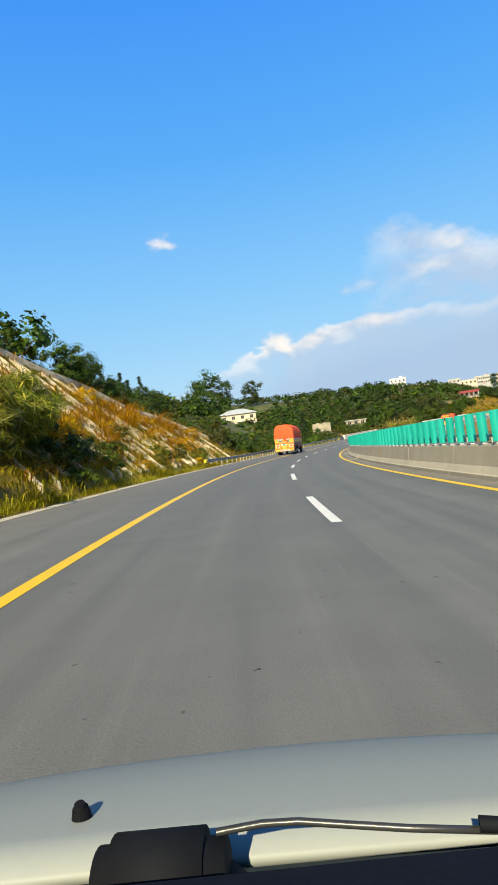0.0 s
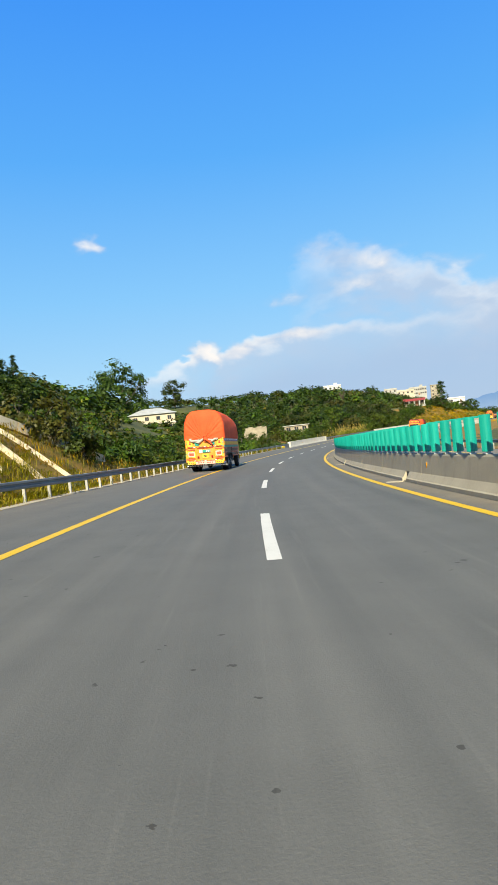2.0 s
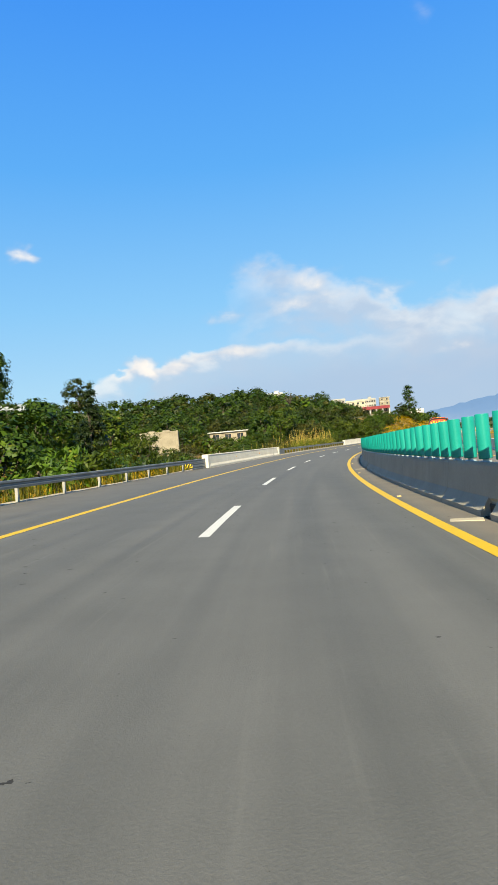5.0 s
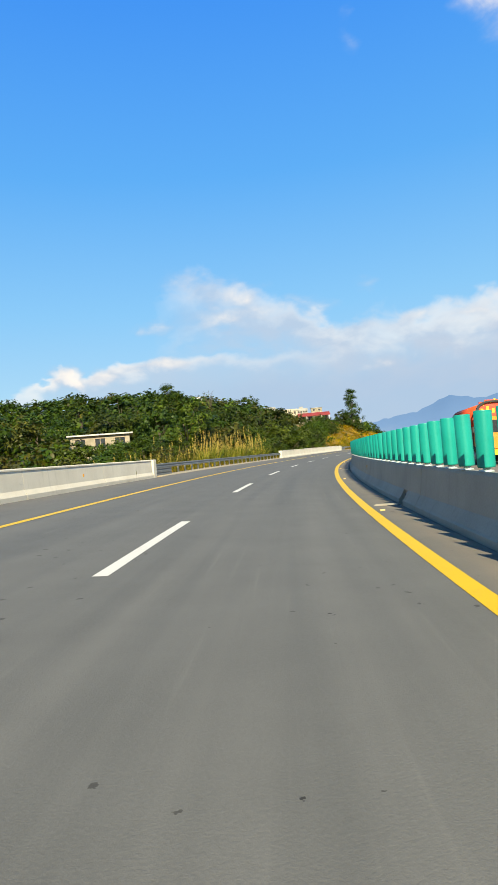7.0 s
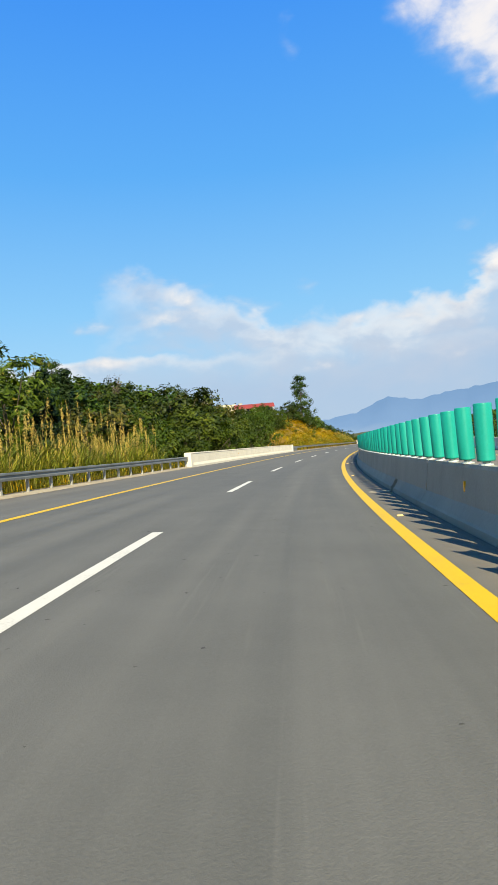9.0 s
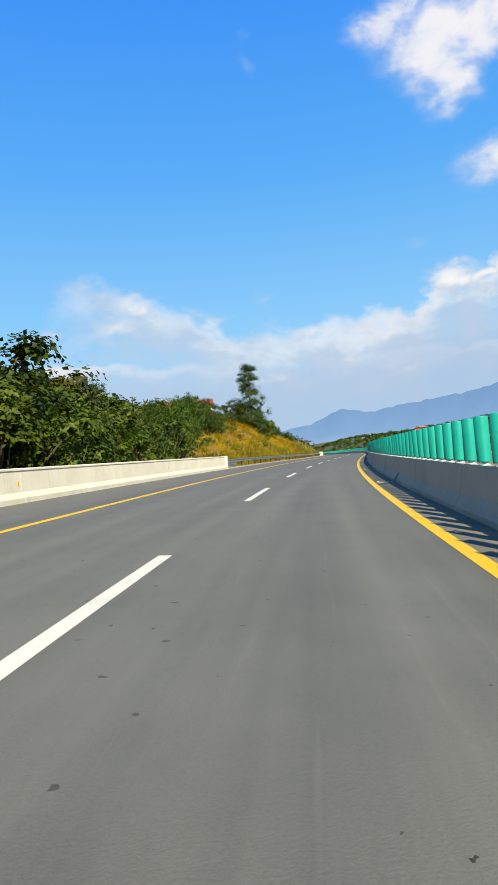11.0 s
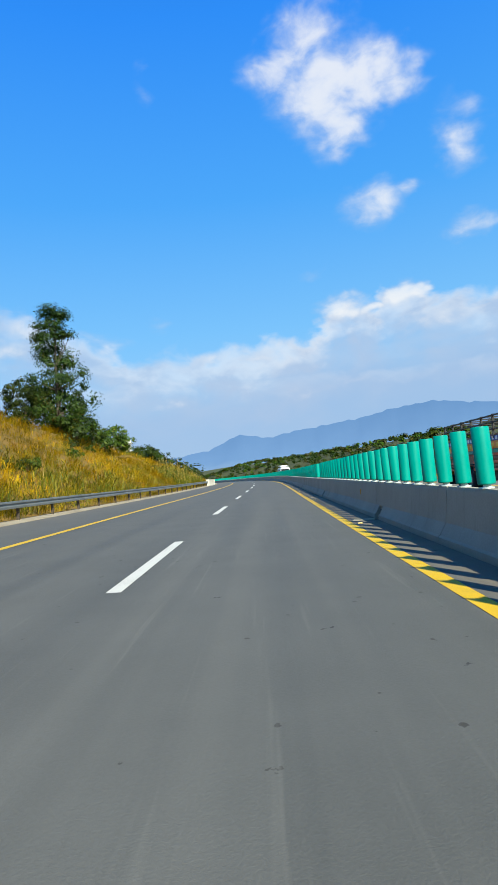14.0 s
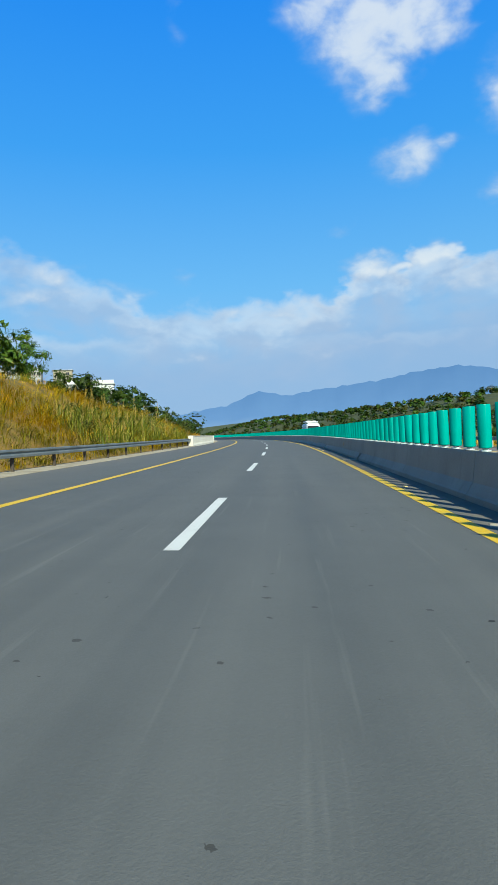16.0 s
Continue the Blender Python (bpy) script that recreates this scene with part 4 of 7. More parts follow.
KINDS = {
    "broad": make_tree("tree", 8.0, 6.2, 1.4, M["leaf_dark"], 46, 84, 0.15, "round", 0.1, 3, "dense dark green broadleaf tree on the hillside", 0.17, 0.95, 1.5, True),
    "broad2": make_tree("tree", 7.0, 6.4, 0.8, M["leaf_dark"], 44, 84, 0.145, "spread", 0.1, 11, "spreading dark green broadleaf tree with uneven crown", 0.15, 0.9, 1.5, True),
    "feather": make_tree("tree", 6.5, 5.4, 1.0, M["leaf_fresh"], 40, 84, 0.088, "spread", 0.4, 5, "bright green tree with drooping feathery foliage", 0.11, 0.75, 3.0),
    "olive": make_tree("tree", 5.5, 5.2, 0.6, M["leaf_olive"], 40, 70, 0.12, "round", 0.1, 8, "olive brown half-dry tree among the green", 0.12, 0.8, 1.5, True),
    "column": make_tree("tree", 14.0, 5.2, 1.2, M["leaf_knoll"], 112, 120, 0.125, "column", 0.2, 21, "tall narrow dark green tree standing alone on the knoll", 0.22, 1.15, 1.9),
    "pine": make_tree("tree", 12.0, 4.8, 2.0, M["leaf_pine"], 50, 60, 0.15, "cone", 0.1, 13, "tall dark conifer on the hillside", 0.2, 0.75, 2.4, True),
    "near": make_tree("tree", 6.0, 4.8, 0.5, M["leaf_near"], 54, 74, 0.11, "round", 0.25, 45, "dense green tree leaning over the parapet", 0.12, 0.72, 1.9),
    "near_olive": make_tree("tree", 6.0, 4.6, 0.5, M["leaf_near_olive"], 54, 74, 0.11, "round", 0.2, 47, "olive green tree leaning over the parapet", 0.12, 0.72, 1.9),
    "far_broad": make_tree("tree", 8.0, 6.2, 1.2, M["leaf_dark"], 36, 38, 0.25, "round", 0.1, 33, "dark green broadleaf tree on the far slope", 0.17, 1.0, 1.4, True),
    "far_olive": make_tree("tree", 6.0, 5.6, 0.8, M["leaf_olive"], 34, 38, 0.22, "spread", 0.1, 37, "olive brown tree on the far slope", 0.13, 0.9, 1.4, True),
    "far_fresh": make_tree("tree", 6.5, 5.4, 0.8, M["leaf_fresh"], 34, 38, 0.22, "spread", 0.3, 39, "bright green tree on the far slope", 0.13, 0.9, 1.6, True),
    "bush": make_tree("bush", 2.6, 3.6, 0.2, M["leaf_fresh"], 26, 34, 0.1, "round", 0.3, 17, "dense green bush with long narrow leaves", 0.05, 0.55, 3.6),
    "cane": make_tree("bush", 3.4, 3.4, 0.5, M["leaf_cane"], 34, 76, 0.05, "spread", 0.45, 29, "tall yellow green cane bush with long arching leaves", 0.04, 0.55, 14.0),
    "gold": make_tree("bush", 1.8, 2.6, 0.1, M["leaf_gold"], 26, 40, 0.05, "round", 0.1, 31, "fluffy rust-gold dry shrub on the bank", 0.04, 0.42, 5.0),
    "bush2": make_tree("bush", 2.4, 3.4, 0.2, M["leaf_dark"], 24, 36, 0.125, "round", 0.1, 19, "dark green shrub on the bank", 0.05, 0.55, 1.6, True),
    "bush3": make_tree("bush", 2.0, 3.2, 0.1, M["leaf_olive"], 24, 34, 0.105, "round", 0.05, 23, "olive brown shrub on the bank", 0.05, 0.5, 1.6, True),
}
SIZE = {"near": 6.0, "near_olive": 6.0, "far_broad": 8.0, "far_olive": 6.0, "far_fresh": 6.5, "broad": 8.0, "broad2": 7.0, "feather": 6.5, "olive": 5.5, "column": 14.0, "pine": 12.0, "bush": 2.6, "bush2": 2.4, "gold": 1.8, "cane": 3.4, "bush3": 2.0}
used = set()


# lines of sight left open towards the houses: house, how low it shows, half width, stretch of the road
OPEN = [(0.5, 246, 7.2, 7.0, 0, 66), (27, 203, 1.0, 3.4, 0, 48), (27, 203, 0.6, 3.6, 122, 148), (42, 221, 2.5, 2.6, 110, 150), (122.5, 325.5, 8.6, 5.2, 0, 160), (2, 212, 4.2, 3.0, 0, 60)]


def open_view(s, d, height):
    """How high a plant may grow there without hiding a house."""
    p = place(s, d)
    for hx, hy, hz, half, sa, sb in OPEN:
        for q in np.arange(sa, sb, 6.0):
            c = road_at(q, 1.2, 1.2)
            ux, uy = hx - c[0], hy - c[1]
            far = math.hypot(ux, uy)
            f = ((p.x - c[0]) * ux + (p.y - c[1]) * uy) / far ** 2
            off = abs((p.x - c[0]) * uy - (p.y - c[1]) * ux) / far
            if 0.02 < f < 0.985 and off < half * f + 1.2:
                height = min(height, c[2] + (hz - c[2]) * f - p.z)
    return height


def plant(kind, s, d, height, group, wide=1.0, keep=False):
    full = height
    height = height if keep else open_view(s, d, height)
    if height < 0.7:
        return None
    if height < 3.0 and full > 3.0:
        kind = {"feather": "bush", "olive": "bush3", "far_olive": "bush3"}.get(str(kind), "bush2")
    sc = height / SIZE[kind]
    m = Matrix.Translation(place(s, d, -0.1)) @ Matrix.Rotation(rng.uniform(0, 6.28), 4, "Z")
    src = KINDS[kind]
    if kind not in used:
        used.add(kind)
        src.matrix_basis = m @ Matrix.Diagonal((sc * wide, sc * wide, sc, 1))
        src["group"] = group
        return src
    ob = copy_thing(src, m)
    ob.scale = (sc * wide, sc * wide, sc)
    ob["group"] = group
    return ob


def treeline(s, d):
    """How high the tops reach over the road."""
    return float(np.interp(s, [40, 60, 80, 95, 105, 130, 160, 177, 195, 230, 260, 290, 310, 320, 335],
                           [11.5, 10.8, 10.6, 9.2, 7.6, 7.6, 7.9, 6.9, 6.5, 7.6, 9.0, 10.2, 10.4, 11.0, 11.2]) * (0.62 + 0.019 * d))


BUILT = [(196, 26, 9), (216, 27, 8), (207, 82, 12), (345, 29, 9), (422, 33, 6), (186, 21, 6), (475, 33, 8)]       # kept free for the houses


def free(s, d):
    return all((s - a) ** 2 + (d - b) ** 2 > r * r for a, b, r in BUILT)


WOOD = "trees of the left hillside"
# a few that stand out
for kind, s, d, top in (("broad", 218, 88, 32.9), ("broad", 224, 92, 30.5), ("broad2", 322, 155, 40), ("column", 294.5, 52.8, 20.5),
                        ("broad2", 376, 61, 24.0), ("pine", 305, 52, 16.6), ("feather", 84, 31.4, 15.6), ("broad", 78, 27, 13.4),
                        ("column", 357.0, 18.3, 19.7), ("near", 358.5, 16.6, 9.6), ("near", 361, 16.2, 8.6), ("bush2", 356, 16.4, 8.2), ("bush2", 363.5, 15.6, 7.6), ("broad2", 359.3, 18.6, 12.4), ("broad", 361.6, 19.4, 10.6), ("broad2", 355.0, 21.0, 12.0), ("broad", 358.6, 22.0, 13.2),
                        ("feather", 383, 18, 9.8), ("bush2", 391, 13.9, 6.0), ("bush2", 388, 16, 7.2), ("bush", 378, 19, 9.6),
                        ("broad2", 400, 29, 13.0), ("feather", 402, 33, 13.5), ("broad", 408, 24, 7.6), ("broad2", 398, 19.5, 7.0), ("feather", 403, 22.5, 7.8), ("bush2", 395, 17.5, 6.8), ("feather", 235.6, 21.5, 10.8), ("pine", 236.7, 18.9, 8.2), ("broad", 233.8, 25.7, 9.4), ("broad2", 231, 29.5, 9.6), ("broad", 265.4, 25.2, 11.4), ("broad2", 268, 18.5, 10.6), ("pine", 250, 24, 10.5),
                        ("near", 55.4, 20.6, 13.6), ("broad", 56.5, 20.0, 13.3), ("broad2", 59.5, 18.6, 10.8), ("feather", 53.2, 24.6, 15.8), ("broad", 121, 55.4, 24.0), ("broad2", 123, 52.4, 21.4), ("broad", 124, 49.6, 19.0), ("broad2", 126, 45.6, 18.4), ("pine", 125, 47.6, 19.8), ("broad", 127.6, 42.8, 15.9), ("broad2", 107, 41.5, 17.2), ("broad", 110, 35.6, 14.0), ("pine", 154, 70, 27.0), ("pine", 151, 74, 28.8), ("pine", 157, 66, 25.6), ("broad", 146, 80, 31.5), ("broad2", 152.5, 71, 25.0),
                        ("bush2", 408, 14, 5.8), ("bush", 414, 13, 5.2), ("bush2", 420, 12.5, 4.4), ("bush3", 425, 12, 3.8), ("feather", 416, 18, 7.6)):
    plant(kind, s, d, top - float(land(s, d)), WOOD, 1.0)
# the wood in the hollow and on the slope behind
count = 0
spots = []
while count < 150:
    s, d = rng.uniform(72, 334), 12.5 + 52 * rng.random() ** 1.5
    if not free(s, d) or any((s - a) ** 2 + (d - b) ** 2 < 9.5 for a, b in spots):
        continue
    if 280 < s < 304 and d < 17.5 or s > 316 and d < 30 or 72 < s < 100 and d < 15:
        continue
    h = treeline(s, d) * rng.uniform(0.46, 1.08) - float(land(s, d))
    if 188 < s < 238 and d < 17:
        h *= 0.7
    if s < 150 and d > 16:
        h = max(h, rng.uniform(2.4, 6.0))
    if h < 1.6:
        continue
    kind = rng.choice(["broad", "broad2", "feather", "olive", "pine"], p=[0.34, 0.28, 0.17, 0.17, 0.04])
    if d > 18:
        kind = rng.choice(["far_broad", "far_olive", "far_fresh", "pine"], p=[0.58, 0.18, 0.2, 0.04])
    if h < 2.6:
        kind = rng.choice(["bush", "bush2", "bush3"])
    elif 232 < s < 300 and d < 16.5:
        kind = "near_olive" if kind in ("olive", "far_olive") and s > 262 else "near"
        h *= 0.92
    plant(kind, s, d, h, WOOD, rng.uniform(0.85, 1.2) * (1.25 if h < 5 else 1.0))
    spots.append((s, d))
    count += 1
# low growth right behind the rail
for k in range(70):
    s, d = rng.uniform(74, 238), rng.uniform(10.2, 14.0)
    if 155 < s < 186 and d < 11:
        continue
    hgt = rng.uniform(1.6, 3.2) + (1.0 if d > 11.5 else 0.2)
    plant(rng.choice(["bush", "bush2", "bush3"], p=[0.45, 0.3, 0.25]), s, d, hgt if s < 188 else hgt * 0.75, "bushes behind the guard rail", rng.uniform(0.8, 1.15))
for k in range(20):
    s, d = rng.uniform(238, 282), rng.uniform(10.8, 14.0)
    plant("near" if k % 13 else "near_olive", s, d, rng.uniform(4.2, 6.0), WOOD, rng.uniform(0.85, 1.1))
# low growth before the small buildings
for x, y, top in ((38.4, 213.5, 2.0), (40.6, 214.0, 1.9), (43.0, 214.5, 2.2), (45.5, 216.0, 2.4), (36.6, 215.5, 2.3), (24.2, 198.8, 0.9), (26.0, 199.2, 0.5), (28.2, 199.4, 0.7), (30.4, 200.2, 1.2), (22.6, 200.5, 1.8)):
    q = [float(v[0]) for v in sd_of(x, y)]
    plant("bush" if x > 35 else "bush3", q[0], q[1], max(0.8, top - place(*q).z), "bushes before the small buildings", 1.0, True)
# above the cut
for k in range(34):
    s = rng.uniform(-8, 74)
    d = rng.uniform(0, 1) ** 1.3 * 26 + 9.0 + float(np.interp(s, [-60, 20, 45, 64, 76], [15, 14, 12.2, 8, 4])) + 0.8
    plant(rng.choice(["broad", "broad2", "feather", "olive", "bush2"]), s, d, rng.uniform(2.6, 5.6) * (0.5 if s > 55 else 1.0), "trees above the cut slope")
for s, d, hgt, kind in ((46, 22.0, 4.2, "feather"), (50, 21.0, 3.6, "feather"), (42, 23.0, 4.0, "broad2"), (54, 20.0, 3.4, "feather"), (27, 23.5, 5.0, "feather"), (60, 17.5, 1.8, "bush2"),
                        (25.0, 11.2, 3.6, "cane"), (27.5, 11.8, 3.4, "cane"), (22.5, 10.9, 3.0, "cane"), (27.0, 10.4, 1.9, "bush2"), (30.5, 10.6, 1.6, "bush2"), (24.0, 12.8, 3.4, "cane"), (17.0, 10.2, 2.4, "bush"), (28, 11.8, 1.8, "bush2"),
                        (33, 10.8, 1.2, "bush3"), (38, 11.2, 1.0, "bush3"), (44, 12.5, 1.3, "bush3"), (48, 11, 0.9, "bush"), (26, 14, 1.6, "bush3")):
    plant(kind, s, d, hgt, "trees above the cut slope" if hgt > 4 else "bushes on the cut slope")
for k in range(16):
    s, d = rng.uniform(28, 68), rng.uniform(11, 16.5)
    plant("gold", s, min(d, 9.6 + float(np.interp(s, [20, 45, 64, 76], [11.8, 9.7, 5.8, 3.0]))), rng.uniform(0.9, 1.7), "bushes on the cut slope")
for k in range(30):
    s, d = rng.uniform(7, 62), rng.uniform(9.1, 11.6)
    plant(rng.choice(["bush", "bush3", "gold", "cane"], p=[0.4, 0.25, 0.2, 0.15]), s, d, rng.uniform(0.7, 1.25), "bushes on the cut slope", 1.15)
# on and round the knoll
for s, d, top, wide in ((332, 18.2, 9.6, 0.8), (335, 17.5, 9.0, 0.8), (330.5, 20.0, 9.4, 0.8), (337.5, 19.0, 8.8, 0.9), (356, 19.5, 9.4, 1.0), (359, 18.5, 8.6, 1.0),
                       (289, 13.6, 6.2, 0.9), (292.5, 15.2, 7.2, 0.9), (296, 14.0, 6.9, 0.9), (299, 15.8, 7.9, 0.9), (302, 14.6, 7.9, 0.9), (305, 15.8, 8.6, 1.0), (307, 14.4, 7.6, 0.9), (309, 15.2, 8.7, 1.0), (311, 17.5, 9.8, 1.0), (312.5, 15.0, 7.4, 1.0), (314, 16.8, 7.5, 1.0), (315.5, 14.8, 7.2, 0.9), (316.5, 17.6, 7.4, 1.0), (317.5, 15.8, 7.4, 0.9), (313, 19.5, 9.8, 1.0), (318.5, 19.0, 7.8, 0.9)):
    plant("near", s, d, top - float(land(s, d)), WOOD, wide, True)
for s, d, h in ((150, 10.8, 4.6), (153.5, 12.6, 4.8), (147, 12.4, 4.2), (199.5, 15.2, 5.4), (197.0, 13.6, 4.2), (177.2, 21.4, 3.9), (180.0, 23.4, 3.4), (184.5, 25.0, 2.9)):
    plant("near", s, d, h, WOOD, 0.8, True)
for k in range(9):
    s, d = 311 - 14 * rng.random() ** 1.3, rng.uniform(14.0, 21)
    if free(s, d):
        plant(rng.choice(["near", "near_olive", "feather"], p=[0.78, 0.04, 0.18]), s, d, max(2.6, rng.uniform(0.9, 1.05) * float(np.interp(s, [297, 305, 310, 319], [7.4, 8.2, 9.6, 10.2])) - float(land(s, d))), WOOD, 0.95, True)
for k in range(26):
    s, d = rng.uniform(296, 420), rng.uniform(10.2, 17)
    plant(rng.choice(["bush3", "bush", "bush2"], p=[0.5, 0.4, 0.1]), s, d, rng.uniform(0.6, 1.1), "bushes on the knoll", 1.1)
for k in range(14):
    s, d = rng.uniform(335, 362), rng.uniform(19, 28)
    if free(s, d):
        plant(rng.choice(["bush2", "feather", "olive"]), s, d, rng.uniform(1.0, 2.0), "bushes on the knoll")
# beyond the opposite carriageway
for k in range(40):
    s, d = rng.uniform(300, 560), -rng.uniform(21, 75)
    q = rng.choice(["far_broad", "far_olive", "far_fresh"], p=[0.8, 0.1, 0.1])
    plant(q, s, d, rng.uniform(3.0, 5.4) if s > 400 else rng.uniform(3.6, 7.0), "trees beyond the opposite carriageway")
# where the road bends away
for k in range(24):
    s, d = rng.uniform(455, 560), rng.uniform(11, 40)
    plant(rng.choice(["far_broad", "far_olive", "far_fresh"]), s, d, rng.uniform(3.0, 6.0), "trees at the far bend")


def bare_tree(s, d, height):
    r = np.random.default_rng(5)
    root = tagged(new("tree"), "leafless grey tree among the green crowns", "tree", WOOD)
    bm = bmesh.new()
    limb(bm, [(0, 0, -0.3), (0.1, 0, height * 0.3), (0, 0.1, height * 0.55)], 0.16, 0.08)
    for k in range(16):
        a, z = r.uniform(0, 6.28), r.uniform(0.35, 0.6) * height
        e = np.array([math.cos(a) * r.uniform(0.8, 2.2), math.sin(a) * r.uniform(0.8, 2.2), z + r.uniform(0.25, 0.42) * height])
        p0 = np.array([0, 0, z * 0.92])
        limb(bm, [p0, (p0 + e) / 2 + r.normal(size=3) * 0.2, e], 0.07, 0.015, 5)
        for j in range(4):
            q = p0 + (e - p0) * r.uniform(0.4, 0.95)
            limb(bm, [q, q + r.normal(size=3) * 0.4 + np.array([0, 0, 0.5])], 0.025, 0.008, 4)
    part("trunk", bm, M["bark"], root)
    root.location = place(s, d, 0)
    return root


bare_tree(316.5, 51.4, 20.4 - float(land(316.5, 51.4)))
bare_tree(322, 54, 18.0 - float(land(322, 54)))


def far_woods():
    """The woods on the far hills, past counting."""
    r = np.random.default_rng(31)
    cen, sz = [], []
    while len(cen) < 2300:
        s, d = r.uniform(40, 640), 48 + 280 * r.random() ** 1.6
        if not free(s, d):
            continue
        if s > 480 and d > 150:
            continue
        p = place(s, d)
        if open_view(s, d, 5.0) < 5.0:
            continue
        if 430 < s < 470 and d < 85:
            continue
        cen.append((p.x, p.y, p.z))
        sz.append(r.uniform(1.7, 3.2))
    for k in range(620):
        s, d = r.uniform(110, 340), 46 + 74 * r.random()
        h = open_view(s, d, 5.0)
        if h > 1.6 and free(s, d):
            p = place(s, d)
            cen.append((p.x, p.y, p.z))
            sz.append(min(r.uniform(1.3, 2.6), h * 0.5))
    for k in range(420):
        s, d = r.uniform(465, 690), 11 + 110 * r.random()
        p = place(s, d)
        cen.append((p.x, p.y, p.z))
        sz.append(r.uniform(1.8, 3.4))
    for k in range(1700):
        s, d = (r.uniform(360, 720), -r.uniform(34, 240)) if k < 1300 else (r.uniform(690, 900), -r.uniform(20, 180))
        p = place(s, d)
        cen.append((p.x, p.y, p.z))
        sz.append(r.uniform(1.1, 1.9))
    cen, sz = np.array(cen), np.array(sz)
    n = 34
    cen[:, 2] += sz * 0.9
    c, face, deep = shell(cen, n, sz * 0.95, 1.0, r, cen - np.array([0, 0, 1.5]), 0.2)
    for name, lo, hi, mat, label in (("far_woods", 0, 0.6, M["leaf_dark"], "dense dark green woods covering the far hillside"),
                                     ("far_woods", 0.6, 0.82, M["leaf_olive"], "olive brown woods on the far hillside"),
                                     ("far_woods", 0.82, 1.0, M["leaf_fresh"], "fresh green woods on the far hillside")):
        pick = np.repeat((np.arange(len(cen)) * 0.618) % 1.0, n)
        m = (pick >= lo) & (pick < hi)
        v, f = cards(c[m], np.where(deep[m], 1.3, 0.72), 0.1, 1.4, r, face[m], True)
        tagged(new(name, quick_mesh(name, v, f, mat)), label, "woods", kind="stuff")


far_woods()


def thicket():
    """Young growth that fills the slope between the trees."""
    r = np.random.default_rng(77)
    spots = []
    for k in range(640):
        s, d = r.uniform(84, 262), 11.5 + 68 * r.random() ** 1.3
        if free(s, d) and not (d < 16 and s > 188):
            h = min(r.uniform(2.2, 4.8) if d > 17 else r.uniform(2.4, 4.0) if 150 < s < 236 else r.uniform(1.6, 3.0), open_view(s, d, 5.0))
            if h > 0.45:
                spots.append((s, d, h))
    for k in range(70):
        s, d = r.uniform(300, 345), r.uniform(30, 60)
        spots.append((s, d, r.uniform(2.0, 4.0)))
    for k in range(130):
        s, d = r.uniform(455, 640), r.uniform(11, 70)
        spots.append((s, d, r.uniform(3.0, 5.5)))
    for k in range(90):
        s, d = r.uniform(424, 475), r.uniform(15, 60)
        if free(s, d):
            spots.append((s, d, r.uniform(2.2, 4.4)))
    for k in range(330):
        s, d = r.uniform(340, 600), -r.uniform(20.5, 66)
        spots.append((s, d, r.uniform(2.2, 3.8)))
    for k in range(420):
        s, d = r.uniform(86, 215), r.uniform(18, 88)
        if free(s, d):
            spots.append((s, d, r.uniform(0.6, 1.1)))
    kinds = (("leaf_dark", "dark green thicket between the trees"), ("leaf_fresh", "fresh green thicket between the trees"), ("leaf_olive", "olive brown thicket between the trees"))
    for j, (mat, label) in enumerate(kinds):
        for close in (True, False):
            cen, out = [], []
            for s, d, h in spots[j::3]:
                if (0 < d < 22) != close:
                    continue
                p = np.array(place(s, d))
                n = (240 if close else 100) if h > 1.2 else 50
                u = r.normal(size=(n, 3))
                u /= np.linalg.norm(u, axis=1)[:, None]
                lump = 1 + 0.35 * np.sin(u[:, :1] * 5 + s) * np.cos(u[:, 1:2] * 4 + d)
                cen.append(p + np.array([0, 0, h * 0.42]) + u * lump * r.uniform(0.6, 1.05, (n, 1)) * np.array([max(h * 0.62, 1.3), max(h * 0.62, 1.3), h * 0.52]))
                out.append(u * lump + np.array([0, 0, 0.4]) + 0.4 * r.normal(size=(n, 3)))
            v, f = cards(np.concatenate(cen), 0.17 if close else 0.42, 0.15, 1.5, r, np.concatenate(out), True)
            tagged(new("thicket", quick_mesh("thicket", v, f, M[mat])), label, "bushes", kind="stuff")


thicket()


# ---- grass ----
def blades(base, height, width, lean, n_per, r, spread=0.25, comb=None):
    """Bent blades, n_per at each base."""
    n = len(base) * n_per
    b = np.repeat(base, n_per, 0) + np.concatenate([r.normal(size=(n, 2)) * spread, np.zeros((n, 1))], 1)
    h = np.repeat(height, n_per) * r.uniform(0.55, 1.15, n)
    a = r.uniform(0, 2 * math.pi, n)
    if comb is not None:
        a = np.repeat(comb, n_per) + r.normal(size=n) * 0.75
    dirv = np.stack([np.cos(a), np.sin(a), np.zeros(n)], 1)
    side = np.stack([-np.sin(a), np.cos(a), np.zeros(n)], 1) * (width * r.uniform(0.6, 1.3, n))[:, None]
    k = (lean * r.uniform(0.3, 1.4, n) * h)[:, None]
    up = np.array([0, 0, 1.0])
    mid = b + dirv * k * 0.35 + up * (h * 0.55)[:, None]
    tip = b + dirv * k + up * (h * (1 - 0.25 * lean))[:, None]
    v = np.stack([b - up * 0.08, mid - side * 0.5, tip, mid + side * 0.5], 1).reshape(-1, 3)
    i = np.arange(n)[:, None] * 4
    f = np.concatenate([i + np.array([[0, 3, 1]]), i + np.array([[1, 3, 2]])], 1).reshape(-1, 3)
    return v, f, tip, h


